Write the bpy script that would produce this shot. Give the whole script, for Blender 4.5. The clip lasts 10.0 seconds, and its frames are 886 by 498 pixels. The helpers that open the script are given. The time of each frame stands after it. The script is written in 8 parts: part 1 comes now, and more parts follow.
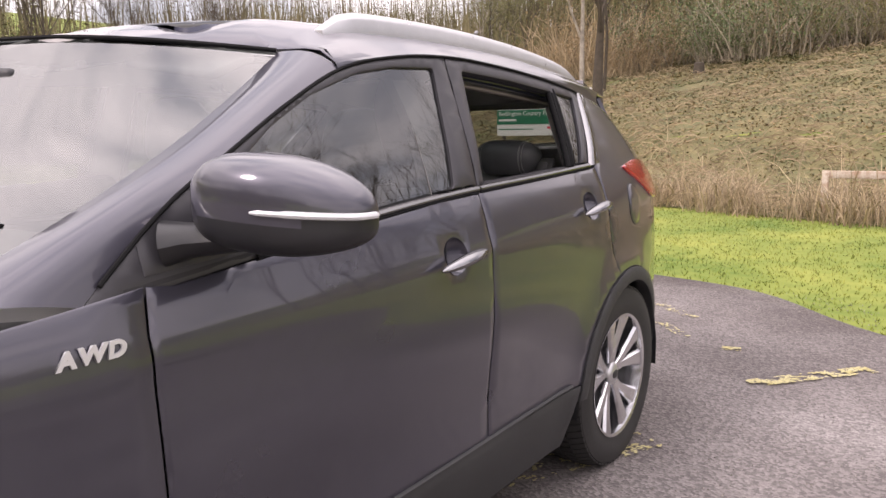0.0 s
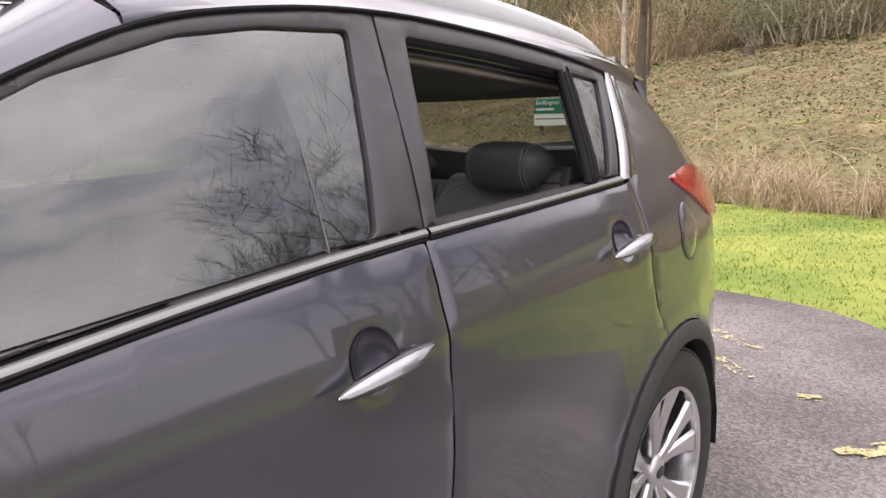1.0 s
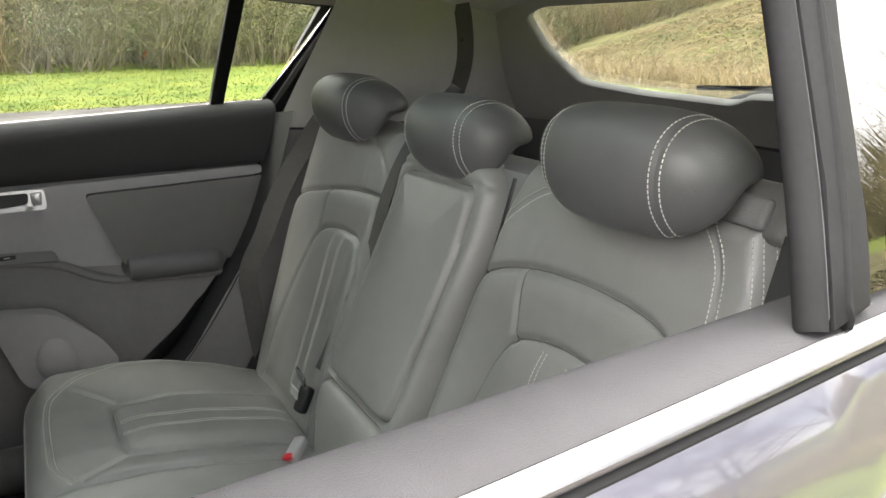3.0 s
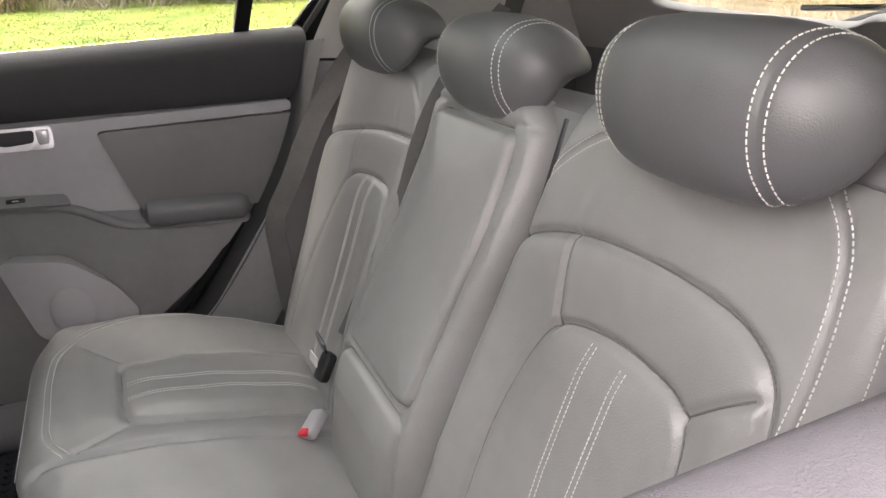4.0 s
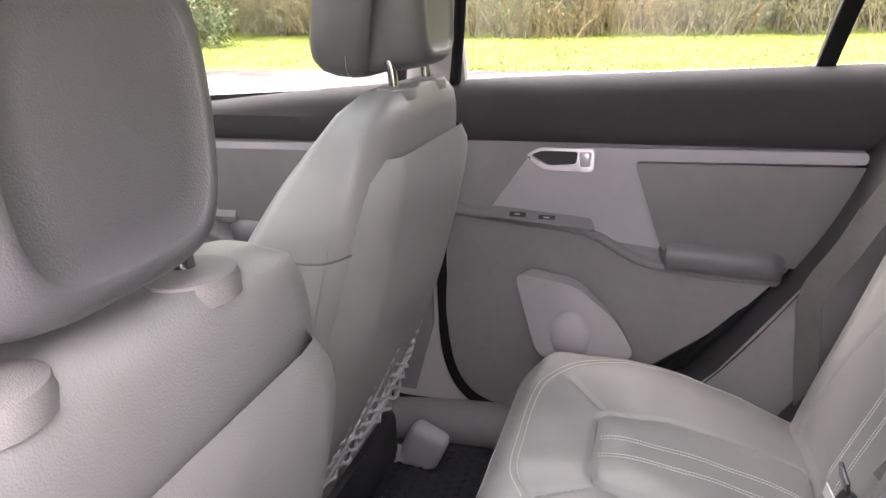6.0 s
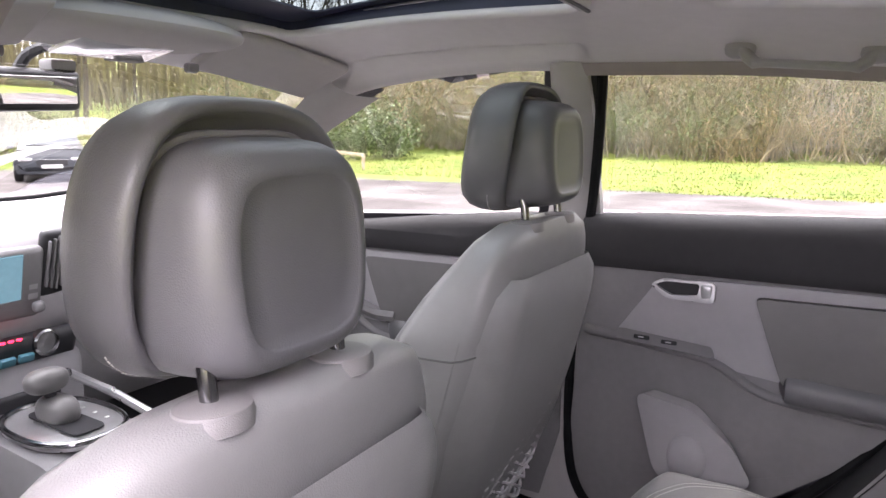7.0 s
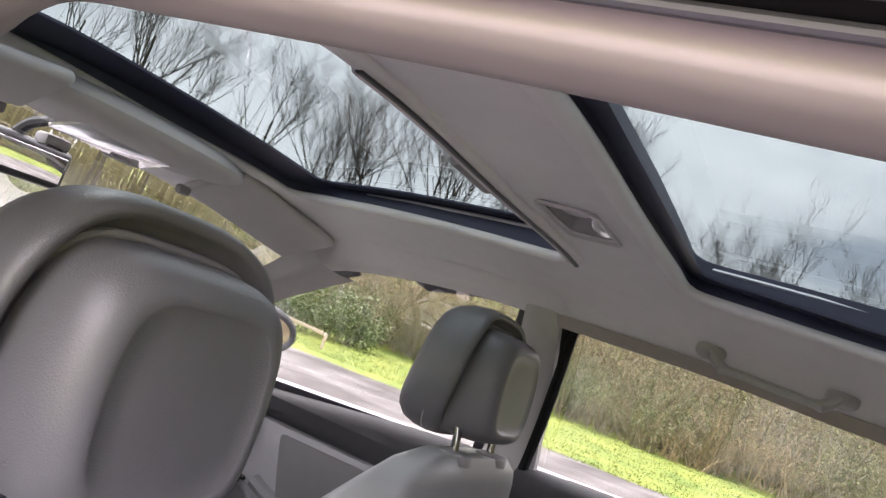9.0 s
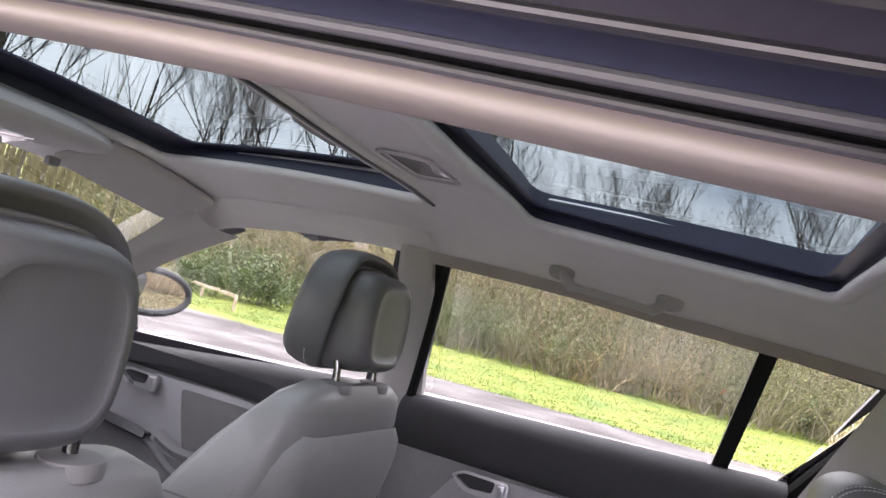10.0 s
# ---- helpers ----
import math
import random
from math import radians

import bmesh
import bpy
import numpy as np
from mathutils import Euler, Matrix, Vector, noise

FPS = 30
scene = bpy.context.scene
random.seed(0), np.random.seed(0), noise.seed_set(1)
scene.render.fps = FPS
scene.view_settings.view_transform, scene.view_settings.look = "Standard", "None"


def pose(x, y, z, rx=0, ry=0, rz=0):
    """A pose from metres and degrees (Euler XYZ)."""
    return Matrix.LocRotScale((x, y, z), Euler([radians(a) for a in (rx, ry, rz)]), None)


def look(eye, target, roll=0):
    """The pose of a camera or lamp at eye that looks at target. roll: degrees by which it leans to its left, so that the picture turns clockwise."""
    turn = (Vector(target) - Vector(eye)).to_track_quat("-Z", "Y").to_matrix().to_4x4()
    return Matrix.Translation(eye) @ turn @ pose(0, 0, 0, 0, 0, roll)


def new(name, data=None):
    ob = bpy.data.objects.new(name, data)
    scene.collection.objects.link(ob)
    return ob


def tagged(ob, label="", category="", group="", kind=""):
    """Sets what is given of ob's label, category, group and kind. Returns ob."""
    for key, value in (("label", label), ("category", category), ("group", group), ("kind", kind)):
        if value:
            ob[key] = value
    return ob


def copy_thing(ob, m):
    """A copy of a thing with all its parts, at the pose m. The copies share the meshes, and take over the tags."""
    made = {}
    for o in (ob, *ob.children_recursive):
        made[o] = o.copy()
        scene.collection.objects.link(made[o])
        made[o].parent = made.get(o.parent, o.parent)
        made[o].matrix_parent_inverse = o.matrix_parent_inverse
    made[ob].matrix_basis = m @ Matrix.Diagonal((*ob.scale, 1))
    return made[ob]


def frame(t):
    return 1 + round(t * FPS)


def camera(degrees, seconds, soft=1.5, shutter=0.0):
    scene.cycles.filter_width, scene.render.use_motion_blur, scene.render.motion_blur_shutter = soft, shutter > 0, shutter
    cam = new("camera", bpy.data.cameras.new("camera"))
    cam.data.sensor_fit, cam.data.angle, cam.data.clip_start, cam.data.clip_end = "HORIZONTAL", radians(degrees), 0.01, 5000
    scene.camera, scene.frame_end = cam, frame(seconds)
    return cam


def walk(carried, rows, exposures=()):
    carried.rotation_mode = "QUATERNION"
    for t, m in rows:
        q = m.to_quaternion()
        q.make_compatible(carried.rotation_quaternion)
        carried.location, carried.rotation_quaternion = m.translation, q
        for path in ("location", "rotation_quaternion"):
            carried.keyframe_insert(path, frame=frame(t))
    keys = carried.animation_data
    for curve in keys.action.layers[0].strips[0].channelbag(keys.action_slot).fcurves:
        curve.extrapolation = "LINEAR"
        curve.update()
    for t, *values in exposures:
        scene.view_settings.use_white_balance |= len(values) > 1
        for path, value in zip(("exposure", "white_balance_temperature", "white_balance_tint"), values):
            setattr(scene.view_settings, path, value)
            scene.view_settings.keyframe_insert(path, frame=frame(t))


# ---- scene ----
cam = camera(62.6, 10.0)
PATH = [
    (0, (1.98, 0.044, 1.305), (0.81, 1.634, 0.987), -0.7),
    (0.5, (1.768, 0.447, 1.332), (0.579, 2.022, 1.003), -1.0),
    (1, (1.639, 0.834, 1.326), (0.382, 2.352, 0.983), -1.4),
    (1.5, (1.529, 1.195, 1.354), (0.178, 2.627, 1.005), -1.4),
    (2, (1.342, 1.512, 1.388), (-0.135, 2.788, 0.944), -1.2),
    (2.5, (1.170, 1.726, 1.358), (-0.394, 2.876, 0.888), 0.1),
    (3, (1.074, 1.95, 1.346), (-0.599, 2.887, 0.779), -0.8),
    (4.5, (0.861, 2.093, 1.298), (-0.847, 2.82, 0.554), -1.7),
    (5, (0.818, 2.09, 1.302), (-0.914, 2.742, 0.545), -1.1),
    (5.2, (0.793, 2.078, 1.302), (-0.995, 2.582, 0.56), -0.7),
    (5.5, (0.746, 2.083, 1.319), (-1.113, 2.205, 0.59), -2.0),
    (5.8, (0.705, 2.076, 1.305), (-1.155, 1.774, 0.636), -1.7),
    (6, (0.722, 2.076, 1.299), (-1.098, 1.53, 0.675), -1.3),
    (6.2, (0.738, 2.11, 1.321), (-1.009, 1.349, 0.714), -2.2),
    (7.3, (0.911, 2.22, 1.354), (-0.799, 1.203, 1.148), 2.8),
    (7.5, (0.913, 2.221, 1.354), (-0.803, 1.198, 1.262), 5.9),
    (8, (0.874, 2.193, 1.346), (-0.825, 1.146, 1.477), 13.2),
    (8.5, (0.834, 2.167, 1.347), (-0.85, 1.111, 1.565), 17.7),
    (9, (0.82, 2.2, 1.346), (-0.901, 1.213, 1.6), 19.2),
    (9.5, (0.84, 2.247, 1.346), (-0.948, 1.388, 1.601), 17.9),
    (10, (0.889, 2.323, 1.348), (-0.959, 1.581, 1.535), 13.7),
]
walk(cam, [(t, look(eye, target, roll)) for t, eye, target, roll in PATH],
     [(0, 0.14, 6900, 25), (1.0, 0.42, 6800, 20), (1.5, 0.46, 6700, 18), (2.0, 0.92, 6650, 18), (2.5, 1.9, 6900, 11), (3.0, 2.7, 7000, 11), (3.2, 2.8, 7000, 13), (4.3, 3.35, 7100, 25), (5.0, 3.55, 7050, 28), (5.5, 3.78, 7000, 28), (6.2, 3.72, 6920, 30), (7.3, 3.22, 6520, 31), (8, 3.08, 6480, 32), (9, 2.98, 6640, 29), (10, 3.08, 6400, 31)])

# ---- sky, sun ----
SUN_EL, SUN_AZ = radians(42), radians(200)
world = bpy.data.worlds.new("overcast_sky")
scene.world = world
world.use_nodes = True
wt = world.node_tree
wt.nodes.clear()
w_out = wt.nodes.new("ShaderNodeOutputWorld")
w_bg = wt.nodes.new("ShaderNodeBackground")
w_sky = wt.nodes.new("ShaderNodeTexSky")
w_sky.sky_type, w_sky.sun_disc = "NISHITA", False
w_sky.sun_elevation, w_sky.sun_rotation = SUN_EL, SUN_AZ
w_sky.air_density, w_sky.dust_density = 1.0, 2.0
w_mul = wt.nodes.new("ShaderNodeVectorMath")
w_mul.operation = "SCALE"
w_mul.inputs["Scale"].default_value = 0.15
w_co = wt.nodes.new("ShaderNodeTexCoord")
w_map = wt.nodes.new("ShaderNodeMapping")
w_map.inputs["Scale"].default_value = (1.0, 1.0, 2.6)
w_noise = wt.nodes.new("ShaderNodeTexNoise")
w_noise.inputs["Scale"].default_value = 2.3
w_noise.inputs["Detail"].default_value = 7.0
w_noise.inputs["Roughness"].default_value = 0.55
w_ramp = wt.nodes.new("ShaderNodeValToRGB")
w_ramp.color_ramp.elements[0].position, w_ramp.color_ramp.elements[0].color = 0.36, (0.95, 1.0, 1.06, 1)
w_ramp.color_ramp.elements[1].position, w_ramp.color_ramp.elements[1].color = 0.64, (1.8, 1.8, 1.8, 1)
w_fac = wt.nodes.new("ShaderNodeValToRGB")
w_fac.color_ramp.elements[0].position, w_fac.color_ramp.elements[0].color = 0.28, (0.55, 0.55, 0.55, 1)
w_fac.color_ramp.elements[1].position, w_fac.color_ramp.elements[1].color = 0.45, (1, 1, 1, 1)
w_mix = wt.nodes.new("ShaderNodeMix")
w_mix.data_type = "RGBA"
wl = wt.links.new
wl(w_sky.outputs[0], w_mul.inputs[0])
wl(w_co.outputs["Generated"], w_map.inputs[0])
wl(w_map.outputs[0], w_noise.inputs["Vector"])
wl(w_noise.outputs["Fac"], w_ramp.inputs[0])
wl(w_noise.outputs["Fac"], w_fac.inputs[0])
wl(w_fac.outputs[0], w_mix.inputs["Factor"])
wl(w_mul.outputs[0], w_mix.inputs["A"])
wl(w_ramp.outputs[0], w_mix.inputs["B"])
w_sep = wt.nodes.new("ShaderNodeSeparateXYZ")
w_zen = wt.nodes.new("ShaderNodeMapRange")
w_zen.inputs["From Min"].default_value, w_zen.inputs["From Max"].default_value = 0.45, 0.95
w_zen.inputs["To Min"].default_value, w_zen.inputs["To Max"].default_value = 0.92, 1.9
w_bri = wt.nodes.new("ShaderNodeVectorMath")
w_bri.operation = "SCALE"
wl(w_co.outputs["Generated"], w_sep.inputs[0])
wl(w_sep.outputs["Z"], w_zen.inputs["Value"])
wl(w_mix.outputs["Result"], w_bri.inputs[0])
wl(w_zen.outputs[0], w_bri.inputs["Scale"])
wl(w_bri.outputs[0], w_bg.inputs["Color"])
w_bg.inputs["Strength"].default_value = 1.0
wl(w_bg.outputs[0], w_out.inputs[0])

sun = new("sun", bpy.data.lights.new("sun", "SUN"))
sun.data.energy, sun.data.angle, sun.data.color = 1.5, radians(14), (1.0, 0.96, 0.9)
sun.matrix_world = look((0, 0, 30), (0 - math.sin(SUN_AZ) * 30 / math.tan(SUN_EL), 0 - math.cos(SUN_AZ) * 30 / math.tan(SUN_EL), 0))

# ---- materials ----
def nodes_of(name):
    m = bpy.data.materials.new(name)
    m.use_nodes = True
    nt = m.node_tree
    return m, nt, nt.nodes["Principled BSDF"]


def surface(name, col, rough=0.5, metal=0.0, var=0.12, scale=8.0, bump=0.0, bscale=200.0, coat=0.0, spec=0.5, col2=None, voro=False, rvar=0.08, per_object=0.0, island=0.0):
    """A plain surface with two scales of variation and a fine relief."""
    m, nt, b = nodes_of(name)
    lk = nt.links.new
    co = nt.nodes.new("ShaderNodeTexCoord")
    n1 = nt.nodes.new("ShaderNodeTexNoise")
    n1.inputs["Scale"].default_value, n1.inputs["Detail"].default_value = scale, 5.0
    lk(co.outputs["Object"], n1.inputs["Vector"])
    n2 = nt.nodes.new("ShaderNodeTexNoise")
    n2.inputs["Scale"].default_value, n2.inputs["Detail"].default_value = scale * 9, 4.0
    lk(co.outputs["Object"], n2.inputs["Vector"])
    add = nt.nodes.new("ShaderNodeMath")
    add.operation = "MULTIPLY_ADD"
    lk(n2.outputs["Fac"], add.inputs[0])
    add.inputs[1].default_value = 0.45
    lk(n1.outputs["Fac"], add.inputs[2])
    ramp = nt.nodes.new("ShaderNodeValToRGB")
    c2 = col2 or tuple(min(1.0, c * (1 + var)) for c in col)
    c1 = col if col2 else tuple(c * (1 - var) for c in col)
    ramp.color_ramp.elements[0].position, ramp.color_ramp.elements[0].color = 0.5, (*c1, 1)
    ramp.color_ramp.elements[1].position, ramp.color_ramp.elements[1].color = 0.95, (*c2, 1)
    lk(add.outputs[0], ramp.inputs[0])
    last = ramp.outputs[0]
    if per_object or island:
        if per_object:
            rnd = nt.nodes.new("ShaderNodeObjectInfo").outputs["Random"]
        else:
            rnd = nt.nodes.new("ShaderNodeNewGeometry").outputs["Random Per Island"]
        hsv = nt.nodes.new("ShaderNodeHueSaturation")
        mr = nt.nodes.new("ShaderNodeMapRange")
        mr.inputs["To Min"].default_value, mr.inputs["To Max"].default_value = 1 - (per_object or island), 1 + (per_object or island)
        lk(rnd, mr.inputs["Value"])
        lk(mr.outputs[0], hsv.inputs["Value"])
        lk(last, hsv.inputs["Color"])
        last = hsv.outputs[0]
    lk(last, b.inputs["Base Color"])
    mr2 = nt.nodes.new("ShaderNodeMapRange")
    mr2.inputs["To Min"].default_value, mr2.inputs["To Max"].default_value = max(0.02, rough - rvar), min(1, rough + rvar)
    lk(n1.outputs["Fac"], mr2.inputs["Value"])
    lk(mr2.outputs[0], b.inputs["Roughness"])
    b.inputs["Metallic"].default_value = metal
    b.inputs["Specular IOR Level"].default_value = spec
    b.inputs["Coat Weight"].default_value = coat
    b.inputs["Coat Roughness"].default_value = 0.03
    if bump:
        if voro:
            tx = nt.nodes.new("ShaderNodeTexVoronoi")
            h = tx.outputs["Distance"]
        else:
            tx = nt.nodes.new("ShaderNodeTexNoise")
            tx.inputs["Detail"].default_value = 3.0
            h = tx.outputs["Fac"]
        tx.inputs["Scale"].default_value = bscale
        lk(co.outputs["Object"], tx.inputs["Vector"])
        bp = nt.nodes.new("ShaderNodeBump")
        bp.inputs["Strength"].default_value, bp.inputs["Distance"].default_value = bump, 0.001
        lk(h, bp.inputs["Height"])
        lk(bp.outputs[0], b.inputs["Normal"])
    return m


def glass(name, tint, gloss=0.08, power=4.0):
    m, nt, b = nodes_of(name)
    nt.nodes.remove(b)
    out = nt.nodes["Material Output"]
    tr, gl, mx, fr = (nt.nodes.new(k) for k in ("ShaderNodeBsdfTransparent", "ShaderNodeBsdfGlossy", "ShaderNodeMixShader", "ShaderNodeLayerWeight"))
    tr.inputs["Color"].default_value = (*tint, 1)
    gl.inputs["Roughness"].default_value = 0.0
    fr.inputs["Blend"].default_value = 0.5
    pw, ma = nt.nodes.new("ShaderNodeMath"), nt.nodes.new("ShaderNodeMath")
    pw.operation, ma.operation = "POWER", "MULTIPLY_ADD"
    pw.inputs[1].default_value = power
    ma.inputs[1].default_value, ma.inputs[2].default_value = 1.0 - gloss, gloss
    nt.links.new(fr.outputs["Facing"], pw.inputs[0])
    nt.links.new(pw.outputs[0], ma.inputs[0])
    nt.links.new(ma.outputs[0], mx.inputs[0])
    nt.links.new(tr.outputs[0], mx.inputs[1])
    nt.links.new(gl.outputs[0], mx.inputs[2])
    nt.links.new(mx.outputs[0], out.inputs[0])
    return m


PAINT = surface("graphite_paint", (0.064, 0.062, 0.083), 0.30, 0.50, 0.05, 3.0, 0.02, 1400.0, coat=1.0)
FILM = surface("black_frame_film", (0.050, 0.048, 0.055), 0.38, 0.1, 0.1, 5.0, 0.05, 900.0, spec=0.5)
CHROME = surface("chrome", (0.27, 0.27, 0.28), 0.18, 1.0, 0.04, 12.0, rvar=0.04)
STRIPM = surface("satin_belt_strip", (0.155, 0.155, 0.158), 0.24, 1.0, 0.05, 30.0, rvar=0.05)
BADGE = surface("bright_badge_metal", (0.85, 0.85, 0.86), 0.32, 0.5, 0.04, 12.0)
SATIN = surface("satin_silver_plastic", (0.52, 0.52, 0.53), 0.3, 0.75, 0.05, 20.0, 0.05, 900)
RUBBER = surface("black_rubber", (0.012, 0.012, 0.013), 0.8, 0.0, 0.2, 20.0, 0.1, 300, spec=0.12)
TYRE = surface("tyre_rubber", (0.022, 0.021, 0.021), 0.72, 0.0, 0.3, 9.0, 0.25, 180)
CLAD = surface("grey_cladding", (0.032, 0.032, 0.034), 0.62, 0.0, 0.15, 6.0, 0.3, 700)
BLACKP = surface("black_plastic", (0.022, 0.022, 0.025), 0.42, 0.0, 0.15, 10.0, 0.15, 600)
DARKP = surface("dark_grey_plastic", (0.215, 0.209, 0.216), 0.55, 0.0, 0.08, 6.0, 0.35, 900, voro=True)
PADM = surface("charcoal_soft_plastic", (0.044, 0.043, 0.046), 0.68, 0.0, 0.08, 6.0, 0.35, 900, voro=True, spec=0.16)
MIDP = surface("mid_grey_plastic", (0.38, 0.37, 0.385), 0.5, 0.0, 0.06, 5.0, 0.3, 900, voro=True)
COLLARP = surface("beige_grey_plastic", (0.235, 0.225, 0.222), 0.5, 0.0, 0.06, 5.0, 0.3, 900, voro=True)
LIGHTP = surface("light_grey_plastic", (0.52, 0.50, 0.515), 0.5, 0.0, 0.06, 5.0, 0.3, 900, voro=True)
LEATHER = surface("grey_leather", (0.262, 0.258, 0.254), 0.31, 0.0, 0.08, 3.5, 0.26, 620, voro=True, spec=0.66)
LEATHERD = surface("dark_grey_leather", (0.16, 0.155, 0.154), 0.40, 0.0, 0.10, 3.5, 0.32, 520, voro=True)
# Seat leather with the headrests' shade put into its colour; armrests share it.
LEATHERH = surface("shaded_grey_leather", (0.122, 0.121, 0.127), 0.36, 0.0, 0.08, 3.5, 0.22, 700, voro=True)
# Dark colour for rods that stand in for the shade in seam creases.
SEAMD = surface("crease_shade_leather", (0.14, 0.137, 0.134), 0.6, 0.0, 0.1, 30.0)
STITCH = surface("pale_thread", (0.66, 0.65, 0.62), 0.7, 0.0, 0.1, 60.0)
WEB = surface("grey_webbing", (0.098, 0.093, 0.092), 0.75, 0.0, 0.15, 15.0, 0.5, 900)
LINER = surface("headliner_cloth", (0.72, 0.695, 0.705), 0.9, 0.0, 0.05, 4.0, 0.15, 1400)
TRIM = surface("pillar_trim", (0.45, 0.43, 0.43), 0.75, 0.0, 0.05, 4.0, 0.3, 900)
ROOFK = surface("navy_black_roof_frame", (0.026, 0.029, 0.060), 0.40, 0.0, 0.15, 10.0, 0.1, 600)
FRAMEK = surface("blue_black_frame_paint", (0.075, 0.072, 0.090), 0.38, 0.0, 0.06, 5.0, 0.03, 900)
CHANNEL = surface("navy_window_channel", (0.060, 0.058, 0.082), 0.75, 0.0, 0.15, 10.0, spec=0.25)
# Headliner cloth copied with the shade of the roof edge put into its colour.
LINERSHADE = surface("shaded_headliner_cloth", (0.37, 0.325, 0.325), 0.85, 0.0, 0.05, 4.0, 0.08, 1400)
QTRIM = surface("rear_quarter_plastic", (0.50, 0.482, 0.472), 0.7, 0.0, 0.05, 4.0, 0.3, 900)
CARPET = surface("dark_carpet", (0.022, 0.022, 0.025), 0.95, 0.0, 0.4, 30.0, 0.9, 400)
MAT = surface("rubber_mat", (0.016, 0.017, 0.022), 0.6, 0.0, 0.3, 12.0, 0.3, 200)
REDP = surface("red_plastic", (0.65, 0.03, 0.05), 0.35, 0.0, 0.1, 30.0)
LAMPR = surface("red_lamp_lens", (0.36, 0.008, 0.010), 0.12, 0.0, 0.15, 14.0, coat=1.0)
WHITEP = surface("white_label", (0.75, 0.75, 0.74), 0.5, 0.0, 0.05, 20.0)
CLEARP = surface("clear_lens", (0.70, 0.71, 0.73), 0.10, 0.3, 0.1, 40.0, coat=1.0)
SIDEGLASS = glass("side_glass", (0.30, 0.325, 0.31), 0.20)
ROOFGLASS = glass("roof_glass", (0.050, 0.064, 0.063), 0.02, 10.0)
PRIVGLASS = glass("quarter_glass", (0.32, 0.345, 0.315))
SCREENG = glass("windscreen_glass", (0.36, 0.39, 0.375), 0.20)
MIRROR = surface("mirror_silver", (0.9, 0.9, 0.9), 0.0, 1.0, 0.0, 1.0, rvar=0.0)
ALLOY = surface("alloy_wheel", (0.62, 0.62, 0.64), 0.22, 1.0, 0.06, 20.0)

# ---- building helpers ----
from mathutils.geometry import delaunay_2d_cdt


def mesh_from(name, verts, faces, mat, parent=None, label="", sharp=35):
    me = bpy.data.meshes.new(name)
    me.from_pydata([tuple(v) for v in verts], [], [tuple(f) for f in faces])
    me.update()
    me.shade_smooth()
    me.set_sharp_from_angle(angle=radians(sharp))
    me.materials.append(mat)
    ob = new(name, me)
    if parent is not None:
        ob.parent = parent
    if label:
        tagged(ob, label)
    return ob


def part(name, bm, mat, parent, label="", sharp=35):
    me = bpy.data.meshes.new(name)
    bmesh.ops.recalc_face_normals(bm, faces=bm.faces[:])
    bm.to_mesh(me)
    bm.free()
    me.shade_smooth()
    me.set_sharp_from_angle(angle=radians(sharp))
    me.materials.append(mat)
    ob = new(name, me)
    ob.parent = parent
    if label:
        tagged(ob, label)
    return ob


def thing(name, label, category, at=(0, 0, 0), group="", kind=""):
    ob = new(name)
    ob.location = at
    ob.empty_display_size = 0.1
    return tagged(ob, label, category, group, kind)


def lerp_table(t, xs, ys):
    return float(np.interp(t, xs, ys))


def smooth_table(xs, ys):
    """A smooth curve through the given knots (monotone slopes by finite differences)."""
    xs, ys = np.array(xs, float), np.array(ys, float)
    d = np.gradient(ys, xs)

    def f(t):
        t = np.clip(t, xs[0], xs[-1])
        i = np.clip(np.searchsorted(xs, t) - 1, 0, len(xs) - 2)
        h = xs[i + 1] - xs[i]
        s = (t - xs[i]) / h
        return (2 * s**3 - 3 * s**2 + 1) * ys[i] + (s**3 - 2 * s**2 + s) * h * d[i] + (-2 * s**3 + 3 * s**2) * ys[i + 1] + (s**3 - s**2) * h * d[i + 1]
    return f


def resample(pts, step, closed=True):
    out = []
    n = len(pts)
    for i in range(n if closed else n - 1):
        a, b = np.array(pts[i], float), np.array(pts[(i + 1) % n], float)
        k = max(1, int(round(np.linalg.norm(b - a) / step)))
        out += [tuple(a + (b - a) * j / k) for j in range(k)]
    if not closed:
        out.append(tuple(pts[-1]))
    return out


def curve_pts(pts, per=6, closed=False):
    """Catmull-Rom through points of any dimension."""
    p = [np.array(q, float) for q in pts]
    n = len(p)
    out = []
    for i in range(n if closed else n - 1):
        if closed:
            a, b, c, d = p[i - 1], p[i], p[(i + 1) % n], p[(i + 2) % n]
        else:
            a, b, c, d = p[max(i - 1, 0)], p[i], p[i + 1], p[min(i + 2, n - 1)]
        for j in range(per):
            t = j / per
            out.append(tuple(0.5 * ((2 * b) + (c - a) * t + (2 * a - 5 * b + 4 * c - d) * t**2 + (3 * b - a - 3 * c + d) * t**3)))
    if not closed:
        out.append(tuple(p[-1]))
    return out


def inside(poly, x, y):
    """Which of the points lie in the polygon."""
    x, y = np.asarray(x, float), np.asarray(y, float)
    res = np.zeros(x.shape, bool)
    n = len(poly)
    for i in range(n):
        x0, y0 = poly[i]
        x1, y1 = poly[(i + 1) % n]
        if y0 == y1:
            continue
        cond = (y0 > y) != (y1 > y)
        res ^= cond & (x < (x1 - x0) * (y - y0) / (y1 - y0) + x0)
    return res


